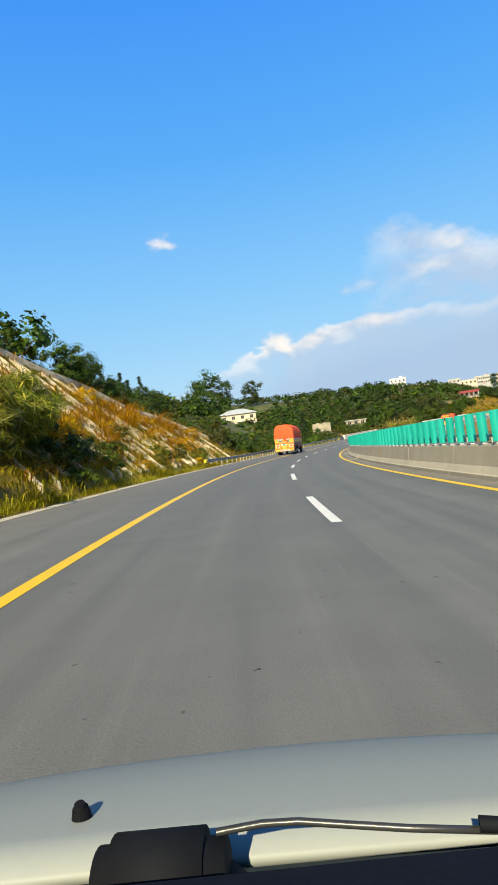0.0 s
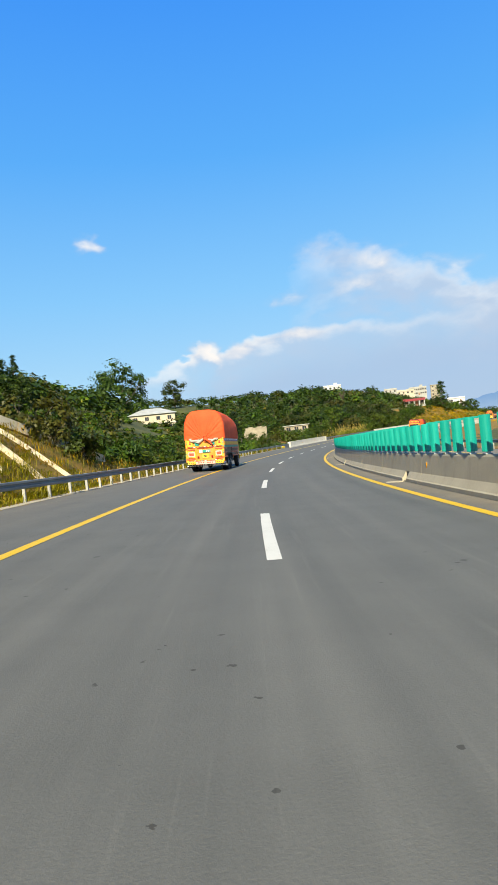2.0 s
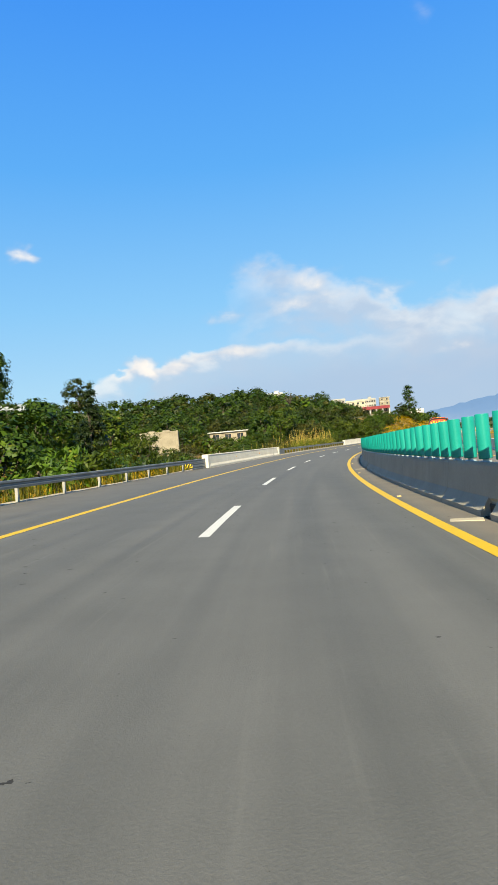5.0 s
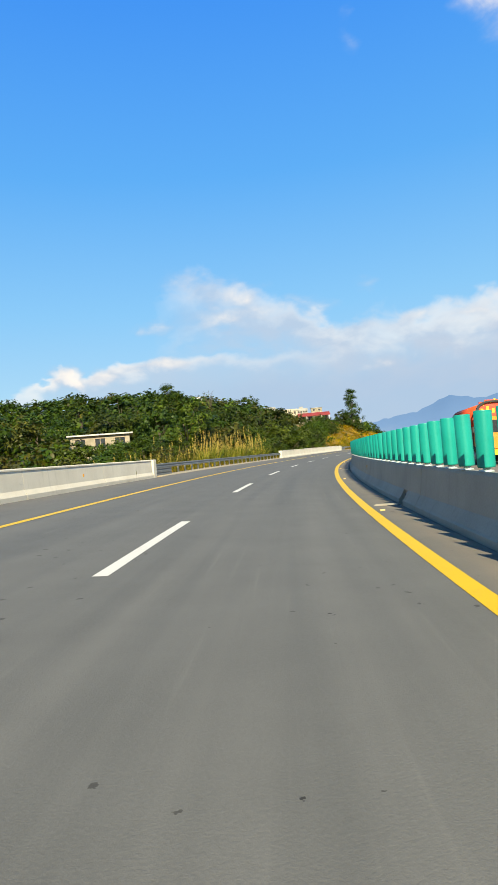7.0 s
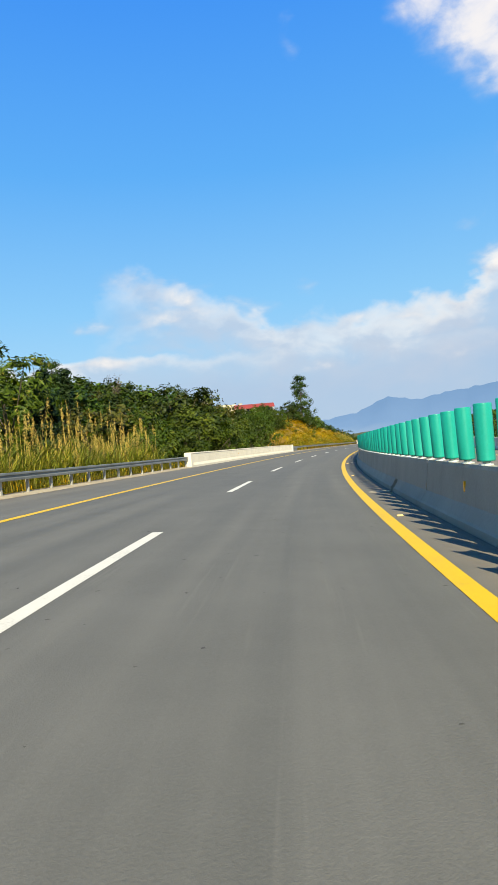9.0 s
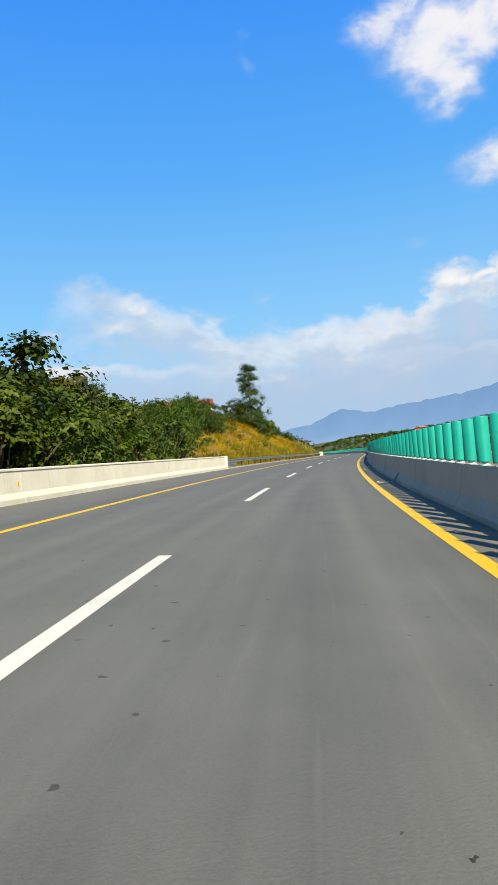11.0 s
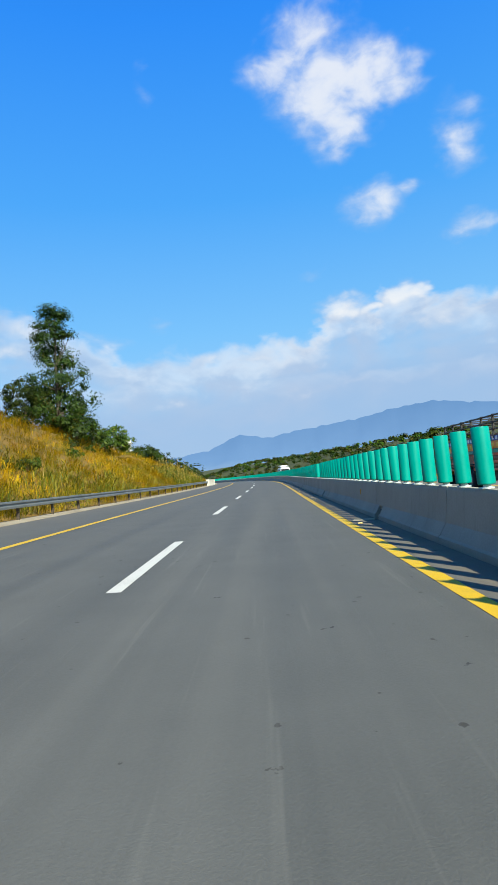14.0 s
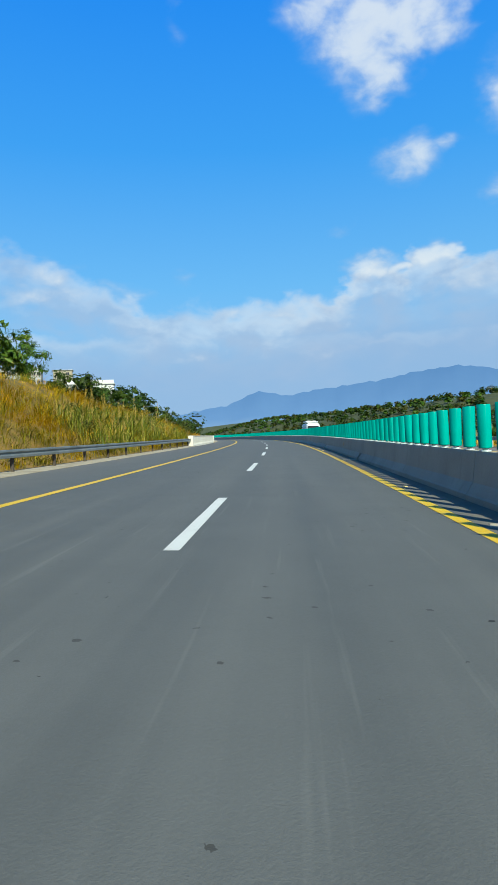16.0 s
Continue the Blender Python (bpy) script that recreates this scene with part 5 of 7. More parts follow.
def scatter(n, sa, sb, da, db, r, power=1.0):
    s = r.uniform(sa, sb, n)
    d = da + (db - da) * r.random(n) ** power
    p = road_at(s, d)
    p[:, 2] = land_z(s, d)
    return p, s, d


def meadow(name, n, area, mat, hgt, width, lean, per, seed, label, power=1.0, patch=None):
    r = np.random.default_rng(seed)
    p, s, d = scatter(n, *area, r, power)
    if patch is not None:
        keep = wave(p[:, 0], p[:, 1], 5.0, patch) > 0.0
        p = p[keep]
    v, f, tip, h = blades(p, r.uniform(*hgt, len(p)), width, lean, per, r)
    return tagged(new(name, quick_mesh(name, v, f, mat)), label, "grass", kind="stuff")


M["grass_olive"] = leafy("grass_olive", (0.060, 0.064, 0.010), (0.21, 0.19, 0.030), (0.30, 0.22, 0.04), 0.2, 0.3)
M["grass_straw"] = leafy("grass_straw", (0.34, 0.23, 0.022), (0.60, 0.41, 0.055), (0.50, 0.33, 0.035), 0.2, 0.3)
M["grass_rust"] = leafy("grass_rust", (0.36, 0.17, 0.014), (0.62, 0.33, 0.036), (0.64, 0.42, 0.06), 0.26, 0.3)


def turf(n, area, power, hgt, seed, where, green_to=11.5, shift=0.0):
    """Soft combed tufts in patches of rust, straw and yellow green."""
    r = np.random.default_rng(seed)
    p, s, d = scatter(n, *area, r, power)
    q = wave(p[:, 0], p[:, 1], 6.0, seed * 0.37) + 0.22 * r.normal(size=n) - 0.8 * (1 - smooth(area[2] + 0.5, green_to, d)) - shift
    comb = wave(p[:, 0], p[:, 1], 11.0, 2.0) * 2.5 + r.normal(size=n) * 0.5 - 1.2
    tall = 0.8 + 0.5 * np.clip(wave(p[:, 0], p[:, 1], 3.0, 5.0 + seed), -0.6, 1)
    for lo, hi, mat, lab in ((-9, -0.32, "grass_green", "yellow green grass tufts"), (-0.32, 0.02, "grass_straw", "pale straw-coloured grass"), (0.02, 9, "grass_rust", "soft rust-gold dry grass")):
        m = (q > lo) & (q <= hi)
        v, f, tip, h = blades(p[m], r.uniform(*hgt, m.sum()) * tall[m], 0.028, 1.05, 22, r, 0.24, comb[m])
        tagged(new("grass", quick_mesh("grass", v, f, M[mat])), lab + " " + where, "grass", kind="stuff")


turf(4200, (2, 74, 8.2, 22), 1.15, (0.22, 0.58), 41, "on the cut slope", 12.5, 0.35)
turf(4600, (286, 422, 8.3, 25), 1.15, (0.5, 1.1), 44, "covering the knoll", 12.0, 0.08)
meadow("grass", 2600, (72, 240, 8.0, 12), M["grass_olive"], (0.35, 0.9), 0.024, 0.6, 8, 46, "green roadside grass behind the guard rail", 1.2)
meadow("grass", 900, (72, 240, 8.6, 13), M["grass_gold"], (0.35, 0.8), 0.024, 0.6, 8, 47, "dry roadside grass behind the guard rail", 1.2)
meadow("grass", 1500, (420, 640, 8.2, 16), M["grass_gold"], (0.5, 1.1), 0.05, 0.5, 8, 48, "dry grass along the far bend")
meadow("grass", 1700, (280, 560, -26, -16.8), M["grass_gold"], (0.5, 1.1), 0.05, 0.5, 8, 49, "dry grass beyond the opposite carriageway")


def clumps(n, area, mat, hgt, seed, label, per=30):
    """Big arching tufts."""
    r = np.random.default_rng(seed)
    p, s, d = scatter(n, *area, r, 1.2)
    v, f, tip, h = blades(p, r.uniform(*hgt, n), 0.03, 1.0, per, r, 0.28)
    tagged(new("grass_tufts", quick_mesh("grass_tufts", v, f, mat)), label, "grass", kind="stuff")


clumps(330, (2, 70, 8.5, 15), M["grass_green"], (0.4, 0.85), 61, "large arching green grass tufts on the cut")
clumps(70, (34, 68, 11.5, 17), M["grass_rust"], (1.1, 1.9), 65, "large rust-gold grass mops on the cut", 70)
clumps(150, (3, 70, 9.5, 21), M["grass_gold"], (0.8, 1.4), 62, "large arching golden grass tufts on the cut")
clumps(240, (286, 412, 8.7, 13), M["grass_green"], (0.9, 1.5), 63, "large arching green grass tufts at the knoll")
clumps(150, (286, 412, 9.5, 22), M["grass_gold"], (0.8, 1.3), 64, "large arching golden grass tufts on the knoll")


def reeds(n, area, seed, hgt, label, share=0.45):
    r = np.random.default_rng(seed)
    p, s, d = scatter(n, *area, r)
    h = r.uniform(*hgt, n)
    v, f, tip, hh = blades(p, h * 0.78, 0.05, 0.7, 14, r, 0.3)
    tagged(new("reeds", quick_mesh("reeds", v, f, M["leaf_cane"])), label, "reeds", kind="stuff")
    pick = r.random(n) < share
    v, f, tip, hh = blades(p[pick], h[pick] * 1.05, 0.02, 0.16, 1, r, 0.3)
    c = np.repeat(tip, 36, 0) + r.normal(size=(len(tip) * 36, 3)) * np.array([0.026, 0.026, 0.2]) - np.array([0, 0, 0.15])
    v2, f2 = cards(c, 0.022, -1.2, 6.0, r)
    f2 = f2 + len(v)
    tagged(new("reed_plumes", quick_mesh("reed_plumes", np.concatenate([v, v2]), np.concatenate([f, f2]), M["plume"])), "cream seed plumes above the reeds", "reeds", kind="stuff")


reeds(420, (192, 236, 9.6, 14.0), 51, (2.2, 3.8), "tall yellow green reeds beside the guard rail", 0.25)
reeds(520, (206, 234, 9.2, 12.4), 54, (2.7, 4.0), "dense golden reeds beside the guard rail", 0.95)
reeds(230, (370, 404, 8.8, 12.0), 52, (1.3, 2.3), "tall reeds at the end of the knoll")
reeds(60, (300, 345, 8.6, 11), 53, (1.2, 2.0), "reed clumps at the foot of the knoll")

# ---- stone ribs that hold the cut ----
M["rib"] = plain("rib_stone", (0.46, 0.38, 0.25), (0.66, 0.56, 0.40), 1.5, 18.0, 0.9, bumpy=0.6)
ribs = empty("slope_lattice", place(40, 12), "pale stone ribs laid across the cut slope", "slope lattice")
made = []


def rib(pts, width=0.32, proud=0.34):
    bm = bmesh.new()
    prev = None
    for k, (s, d) in enumerate(pts):
        p = place(s, d)
        q = place(*pts[min(k + 1, len(pts) - 1)]) - place(*pts[max(k - 1, 0)])
        q = q.normalized()
        n = Vector((0, 0, 1))
        w = q.cross(n).normalized() * width / 2
        ring = [bm.verts.new(p + o) for o in (-w - n * 0.15, -w * 0.85 + n * proud, w * 0.85 + n * proud, w - n * 0.15)]
        if prev:
            for j in range(4):
                bm.faces.new([prev[j], prev[(j + 1) % 4], ring[(j + 1) % 4], ring[j]])
        else:
            bm.faces.new(ring)
        prev = ring
    bm.faces.new(prev[::-1])
    made.append(part("rib", bm, M["rib"], None))


for k in range(22):
    s = 4 + k * 3.05 + 0.9 * math.sin(k * 2.4)
    top = 9.0 + float(np.interp(s, [-60, 20, 45, 64, 76], [12.5, 11.8, 9.7, 5.8, 3.0])) / 0.86
    dd = np.linspace(9.4, top, 9)
    rib([(s + (q - 9.4) * 0.42 + 0.5 * math.sin(q * 0.6 + k), q) for q in dd], 0.11, 0.32)
    rib([(s + 4.2 - (q - 9.4) * 0.30 + 0.3 * math.sin(q + k), q) for q in dd[k % 3:]], 0.08, 0.26)
edge = [(s, 9.0 + float(np.interp(s, [-60, 20, 45, 64, 76, 90], [12.5, 11.8, 9.7, 5.8, 3.0, 0.2])) / 0.86) for s in np.arange(-6, 84, 2.0)]
rib(edge, 0.6, 0.4)
under(ribs, *made)

# ---- houses ----
M["wall_cream"] = plain("wall_cream", (0.418, 0.352, 0.246), (0.518, 0.455, 0.336), 0.6, 12.0, 0.85)
M["wall_white"] = plain("wall_white", (0.490, 0.475, 0.446), (0.590, 0.576, 0.547), 0.6, 12.0, 0.8)
M["wall_pale"] = plain("wall_pale", (0.30, 0.285, 0.25), (0.40, 0.385, 0.34), 0.6, 12.0, 0.85)
M["wall_yellow"] = plain("wall_yellow", (0.446, 0.302, 0.130), (0.547, 0.396, 0.194), 0.6, 12.0, 0.85)
M["wall_block"] = material("wall_block", concrete_build((0.216, 0.180, 0.122), (0.360, 0.310, 0.223), (0.101, 0.079, 0.050)), 0.9)
M["wall_brick"] = plain("wall_brick", (0.30, 0.12, 0.07), (0.42, 0.20, 0.12), 0.8, 12.0, 0.9)
M["roof_grey"] = plain("roof_grey", (0.34, 0.35, 0.34), (0.50, 0.50, 0.48), 0.5, 10.0, 0.55, 0.2)
M["roof_red"] = plain("roof_red", (0.21, 0.028, 0.022), (0.30, 0.045, 0.034), 0.7, 10.0, 0.6)
M["roof_dark"] = plain("roof_dark", (0.05, 0.045, 0.04), (0.10, 0.09, 0.08), 0.7, 10.0, 0.8)
M["slab"] = plain("slab", (0.42, 0.40, 0.36), (0.58, 0.56, 0.50), 0.7, 10.0, 0.85)
M["frame"] = plain("window_frame_paint", (0.30, 0.22, 0.15), (0.42, 0.33, 0.24), 2.0, 20.0, 0.6)
M["glass"] = plain("window_glass", (0.018, 0.022, 0.028), (0.04, 0.048, 0.055), 0.6, 3.0, 0.12, bumpy=0.0, spec=0.6)
M["door"] = plain("door_paint", (0.20, 0.09, 0.05), (0.30, 0.15, 0.08), 2.0, 20.0, 0.6)
M["tank"] = plain("water_tank", (0.05, 0.06, 0.08), (0.10, 0.11, 0.13), 2.0, 20.0, 0.5)


def house(x, y, top, face, w, dep, storeys, wall, roof, wins, label, sh=3.1, roof_mat=None, door=True, veranda=False, tank=False, name="house"):
    """A house whose walls end at the height top, its front turned to the place face."""
    body = storeys * sh
    base = top - body
    ang = math.atan2(face[1] - y, face[0] - x) + math.pi / 2
    root = tagged(new(name), label, "house")
    root.matrix_basis = Matrix.Translation((x, y, base)) @ Matrix.Rotation(ang, 4, "Z")
    bm = bmesh.new()
    box(bm, 0, dep / 2, body / 2 - 3.0, w, dep, body + 6.0, 0.04)
    part("wall", bm, wall, root)
    for k in range(storeys):
        z = k * sh
        if k:
            bm = bmesh.new()
            box(bm, 0, dep / 2, z + 0.02, w + 0.5, dep + 0.5, 0.16, 0.02)
            part("floor_slab", bm, M["slab"], root)
        n = wins
        for i in range(n):
            cx = -w / 2 + (i + 0.5) * w / n
            if door and k == 0 and i == n // 2:
                bm = bmesh.new()
                box(bm, cx, -0.03, z + 1.05, 1.0, 0.08, 2.1, 0.01)
                part("door", bm, M["door"], root)
                continue
            win = new("window")
            win.parent = root
            win.location = (cx, 0, z + 1.75)
            bm = bmesh.new()
            for ax, az, sx, sz in ((-0.62, 0, 0.08, 1.3), (0.62, 0, 0.08, 1.3), (0, 0.62, 1.32, 0.08), (0, -0.64, 1.5, 0.1), (0, 0, 0.06, 1.2)):
                box(bm, ax, -0.04, az, sx, 0.12, sz, 0.008)
            part("window_frame", bm, M["frame"], win)
            bm = bmesh.new()
            box(bm, 0, -0.006, 0, 1.2, 0.03, 1.2, 0.004)
            part("pane", bm, M["glass"], win)
    bm = bmesh.new()
    heads = []
    if roof == "flat":
        box(bm, 0, dep / 2, body + 0.09, w + 0.7, dep + 0.7, 0.18, 0.02)
        heads = [(0, 0.0, body + 0.56, w + 0.16, 0.16, 0.76), (0, dep, body + 0.56, w + 0.16, 0.16, 0.76), (-w / 2, dep / 2, body + 0.56, 0.16, dep - 0.17, 0.75), (w / 2, dep / 2, body + 0.56, 0.16, dep - 0.17, 0.75)]
    elif roof == "open":
        # wall heads left uneven round an open top
        box(bm, 0, dep / 2, body + 0.02, w - 0.6, dep - 0.6, 0.06, 0.01)
        heads = [(-w / 2 + (k + 0.5) * w / 5, 0.12, body + 0.10 + 0.10 * (k % 2), w / 5 - 0.01, 0.24, 0.20 + 0.2 * (k % 2)) for k in range(5)]
        heads += [(w / 2 - 0.12, 0.3 + (k + 0.5) * (dep - 0.3) / 4, body + 0.09 + 0.08 * (k % 2), 0.24, (dep - 0.3) / 4 - 0.01, 0.18 + 0.16 * (k % 2)) for k in range(4)]
    elif roof == "slab":
        box(bm, 0, dep / 2, body + 0.09, w + 0.8, dep + 0.8, 0.18, 0.02)
    else:
        rise = min(w, dep) * 0.24
        e, rl = 0.6, max(0.2, (w - dep) / 2)
        low = [bm.verts.new(v) for v in ((-w / 2 - e, -e, body), (w / 2 + e, -e, body), (w / 2 + e, dep + e, body), (-w / 2 - e, dep + e, body))]
        lo2 = [bm.verts.new(v.co + Vector((0, 0, 0.14))) for v in low]
        a, b = bm.verts.new((-rl, dep / 2, body + rise)), bm.verts.new((rl, dep / 2, body + rise))
        bm.faces.new(low[::-1])
        for i in range(4):
            bm.faces.new([low[i], low[(i + 1) % 4], lo2[(i + 1) % 4], lo2[i]])
        for f in ((lo2[0], lo2[1], b, a), (lo2[1], lo2[2], b), (lo2[2], lo2[3], a, b), (lo2[3], lo2[0], a)):
            bm.faces.new(f)
    part("roof", bm, roof_mat or M["slab"], root)
    for piece in heads:
        bm = bmesh.new()
        box(bm, *piece, 0.02)
        part("wall_head", bm, wall, root)
    if veranda:
        bm = bmesh.new()
        vs = [bm.verts.new(v) for v in ((-w / 2 - 0.4, -2.6, body - 0.9), (w / 2 + 0.4, -2.6, body - 0.9), (w / 2 + 0.4, 0.1, body + 0.2), (-w / 2 - 0.4, 0.1, body + 0.2))]
        v2 = [bm.verts.new(v.co + Vector((0, 0, 0.15))) for v in vs]
        bm.faces.new(vs[::-1])
        bm.faces.new(v2)
        for i in range(4):
            bm.faces.new([vs[i], vs[(i + 1) % 4], v2[(i + 1) % 4], v2[i]])
        part("veranda_roof", bm, M["roof_red"], root, "red sheet veranda roof")
        for i in range(5):
            bm = bmesh.new()
            box(bm, -w / 2 + i * w / 4, -2.4, (body - 0.9) / 2 - 1.5, 0.28, 0.28, body - 0.9 + 3.0, 0.02)
            part("column", bm, M["wall_white"], root)
        bm = bmesh.new()
        box(bm, 0, -1.3, -1.55, w + 0.6, 2.8, 3.1, 0.03)
        part("terrace", bm, M["wall_white"], root)
    if tank:
        bm = bmesh.new()
        box(bm, w * 0.2, dep * 0.5, body + 1.2, 2.4, 2.2, 2.2, 0.04)
        box(bm, w * 0.2, dep * 0.5, body + 2.4, 2.9, 2.7, 0.16, 0.02)
        part("stair_tower", bm, wall, root)
        bm = bmesh.new()
        cyl(bm, (-w * 0.2, dep * 0.5, body + 0.1), (-w * 0.2, dep * 0.5, body + 1.5), 0.55, 0.5, 14)
        part("water_tank", bm, M["tank"], root)
    return root


VALLEY = (5, 60)
house(0.5, 246, 11.6, VALLEY, 14.5, 9, 2, M["wall_cream"], "hip", 4, "two-storey cream house with a grey sheet roof", roof_mat=M["roof_grey"])
house(27.0, 203.0, 3.0, VALLEY, 6.0, 5, 1, M["wall_block"], "open", 0, "low roofless building of bare pale stone blocks", 2.9, M["wall_block"], door=False)
house(42, 221, 2.9, (30, 150), 7.0, 5, 1, M["wall_block"], "slab", 3, "small unfinished house with a flat concrete roof slab", 2.7, door=False)
house(14, 188, 1.6, (28, 130), 4.0, 4, 1, M["wall_brick"], "slab", 1, "small brick hut half hidden by trees", 2.6)
house(2, 212, 5.0, VALLEY, 8, 6, 1, M["wall_cream"], "slab", 3, "low cream house in the trees with a flat roof", 2.9, M["roof_red"])
house(123.5, 324.4, 11.2, (85, 235), 9.5, 7, 1, M["wall_block"], "slab", 4, "block house with a dark flat roof and a red columned veranda", 3.2, M["roof_dark"], veranda=True)
house(216, 530, 28.2, (70, 200), 14, 10, 2, M["wall_pale"], "flat", 8, "white two-storey building with rows of windows and a roof tower", 3.1, tank=True)
house(236, 540, 30.0, (125, 281), 7.5, 6, 3, M["wall_block"], "slab", 2, "unfinished three-storey concrete house above the bank", 3.2, door=False)
house(196.7, 427, 13.0, (132, 289), 11, 6, 1, M["wall_white"], "flat", 2, "long white building behind the knoll", 3.0)
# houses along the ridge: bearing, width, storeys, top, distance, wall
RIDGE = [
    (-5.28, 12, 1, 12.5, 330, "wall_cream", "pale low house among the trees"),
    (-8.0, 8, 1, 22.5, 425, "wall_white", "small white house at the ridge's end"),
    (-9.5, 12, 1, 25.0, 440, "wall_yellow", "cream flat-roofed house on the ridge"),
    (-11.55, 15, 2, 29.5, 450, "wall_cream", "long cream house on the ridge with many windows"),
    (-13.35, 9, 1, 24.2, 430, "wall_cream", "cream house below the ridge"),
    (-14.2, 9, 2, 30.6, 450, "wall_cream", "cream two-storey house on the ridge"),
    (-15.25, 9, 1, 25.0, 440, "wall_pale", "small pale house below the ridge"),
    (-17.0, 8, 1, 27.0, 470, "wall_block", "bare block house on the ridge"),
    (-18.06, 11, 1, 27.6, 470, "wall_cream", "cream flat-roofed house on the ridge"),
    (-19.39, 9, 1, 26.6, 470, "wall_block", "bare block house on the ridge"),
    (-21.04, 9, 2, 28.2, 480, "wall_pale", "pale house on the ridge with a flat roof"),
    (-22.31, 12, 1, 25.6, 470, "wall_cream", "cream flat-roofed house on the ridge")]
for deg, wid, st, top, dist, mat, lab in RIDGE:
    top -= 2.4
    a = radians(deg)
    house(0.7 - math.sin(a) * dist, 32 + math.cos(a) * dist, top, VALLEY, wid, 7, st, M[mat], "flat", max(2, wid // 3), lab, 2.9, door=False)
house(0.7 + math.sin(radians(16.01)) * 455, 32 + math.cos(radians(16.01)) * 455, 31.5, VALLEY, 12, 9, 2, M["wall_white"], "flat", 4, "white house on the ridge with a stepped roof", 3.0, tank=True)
# trees before the white building behind the knoll
for x, y, top in ((188.0, 420.5, 12.4), (191.5, 419.5, 11.6), (195.0, 418.5, 12.2), (198.5, 417.5, 11.5), (202.0, 417.0, 12.6)):
    q = [float(v[0]) for v in sd_of(x, y)]
    plant("far_broad", q[0], q[1], max(2.0, top - place(*q).z), "trees behind the knoll", 0.9, True)
# trees between and before the ridge houses
for k in range(32):
    a = radians(-7.0 - 19.5 * (k + 0.5 * rng.random()) / 32)
    q = rng.uniform(405, 440)
    ss, dd = sd_of(0.7 - math.sin(a) * q, 32 + math.cos(a) * q)
    plant(rng.choice(["far_broad", "far_fresh", "far_olive"], p=[0.6, 0.15, 0.25]), float(ss[0]), float(dd[0]), rng.uniform(3.4, 8.4), "trees on the ridge", rng.uniform(0.8, 1.1), True)
# far settlement under the mountains
for k in range(26):
    a = radians(rng.uniform(-41, -30))
    q = rng.uniform(800, 1300)
    x, y = 120 - math.sin(a) * q, 270 + math.cos(a) * q
    house(x, y, rng.uniform(0.0, 14.0) + (q - 800) * 0.01, (120, 270), rng.uniform(9, 16), 8, int(rng.integers(1, 3)), M[str(rng.choice(["wall_white", "wall_cream"]))], "slab", 3, "small pale house in the far settlement", 3.0, door=False)


# ---- far mountains ----
def mountain_mat():
    m = bpy.data.materials.new("far_mountain")
    m.use_nodes = True
    t = m.node_tree
    b = t.nodes["Principled BSDF"]
    b.inputs["Roughness"].default_value = 1.0
    p = world_pos(t)
    sp = t.nodes.new("ShaderNodeSeparateXYZ")
    t.links.new(p, sp.inputs[0])
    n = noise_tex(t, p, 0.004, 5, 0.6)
    # distance haze put into the colour: a blue glow, paler lower down
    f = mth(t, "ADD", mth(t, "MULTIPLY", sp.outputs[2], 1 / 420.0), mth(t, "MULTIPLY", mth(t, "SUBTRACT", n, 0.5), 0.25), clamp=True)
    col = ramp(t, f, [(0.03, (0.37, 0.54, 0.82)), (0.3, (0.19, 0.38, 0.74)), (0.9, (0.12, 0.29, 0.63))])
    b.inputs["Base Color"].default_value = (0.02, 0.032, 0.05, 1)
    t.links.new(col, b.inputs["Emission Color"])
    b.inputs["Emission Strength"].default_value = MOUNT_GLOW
    return m


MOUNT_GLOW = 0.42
PEAKS = [(-180, 2.2), (-140, 3.2), (-110, 4.0), (-90, 3.4), (-75, 4.4), (-66, 4.2), (-60.3, 5.05), (-56.1, 5.66), (-52.7, 5.25), (-49.1, 4.65), (-45.4, 4.35),
         (-43.4, 4.1), (-41.6, 3.75), (-40.4, 4.0), (-39.1, 4.45), (-37.6, 3.9), (-36.2, 3.05), (-34.1, 2.9), (-31.3, 2.4), (-27, 1.6), (-22, 1.3), (-10, 2.0), (10, 2.4), (40, 3.0), (90, 2.0), (130, 2.6), (180, 2.2)]


def mountains():
    azs = np.radians(np.arange(-180, 180.1, 0.5))
    pk = np.interp(np.degrees(azs), [p[0] for p in PEAKS], [p[1] for p in PEAKS])
    ker = np.hanning(9)
    pk = np.convolve(np.pad(pk, 4, mode="edge"), ker / ker.sum(), mode="valid")
    pk = pk + 0.07 * np.sin(azs * 57.3 * 2.3) * np.cos(azs * 57.3 * 0.9) + 0.06 * np.sin(azs * 57.3 * 5.1)
    verts, k = [], 9
    for a, e in zip(azs, pk):
        for j in range(k):
            u = j / (k - 1)
            q = 3100 + 1000 * u
            crest = 4100 * math.tan(radians(e)) - 16
            z = -40 + (crest + 40) * (u ** 1.15) + (14 * math.sin(a * 90 + u * 9) * u * (1 - u) * 4)
            verts.append((110 - math.sin(a) * q, 230 + math.cos(a) * q, z))
    n = len(azs)
    faces = [(i * k + j, i * k + j + 1, (i + 1) * k + j + 1, (i + 1) * k + j) for i in range(n - 1) for j in range(k - 1)]
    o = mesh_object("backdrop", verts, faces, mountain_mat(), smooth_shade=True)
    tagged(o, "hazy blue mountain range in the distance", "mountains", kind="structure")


mountains()

# ---- trucks ----
M["tarp"] = plain("orange_tarpaulin", (0.60, 0.062, 0.018), (0.74, 0.105, 0.032), 0.9, 14.0, 0.75, bumpy=0.3, spec=0.2)
M["cloth"] = plain("grey_cloth", (0.30, 0.27, 0.23), (0.48, 0.44, 0.38), 3.0, 30.0, 0.85)
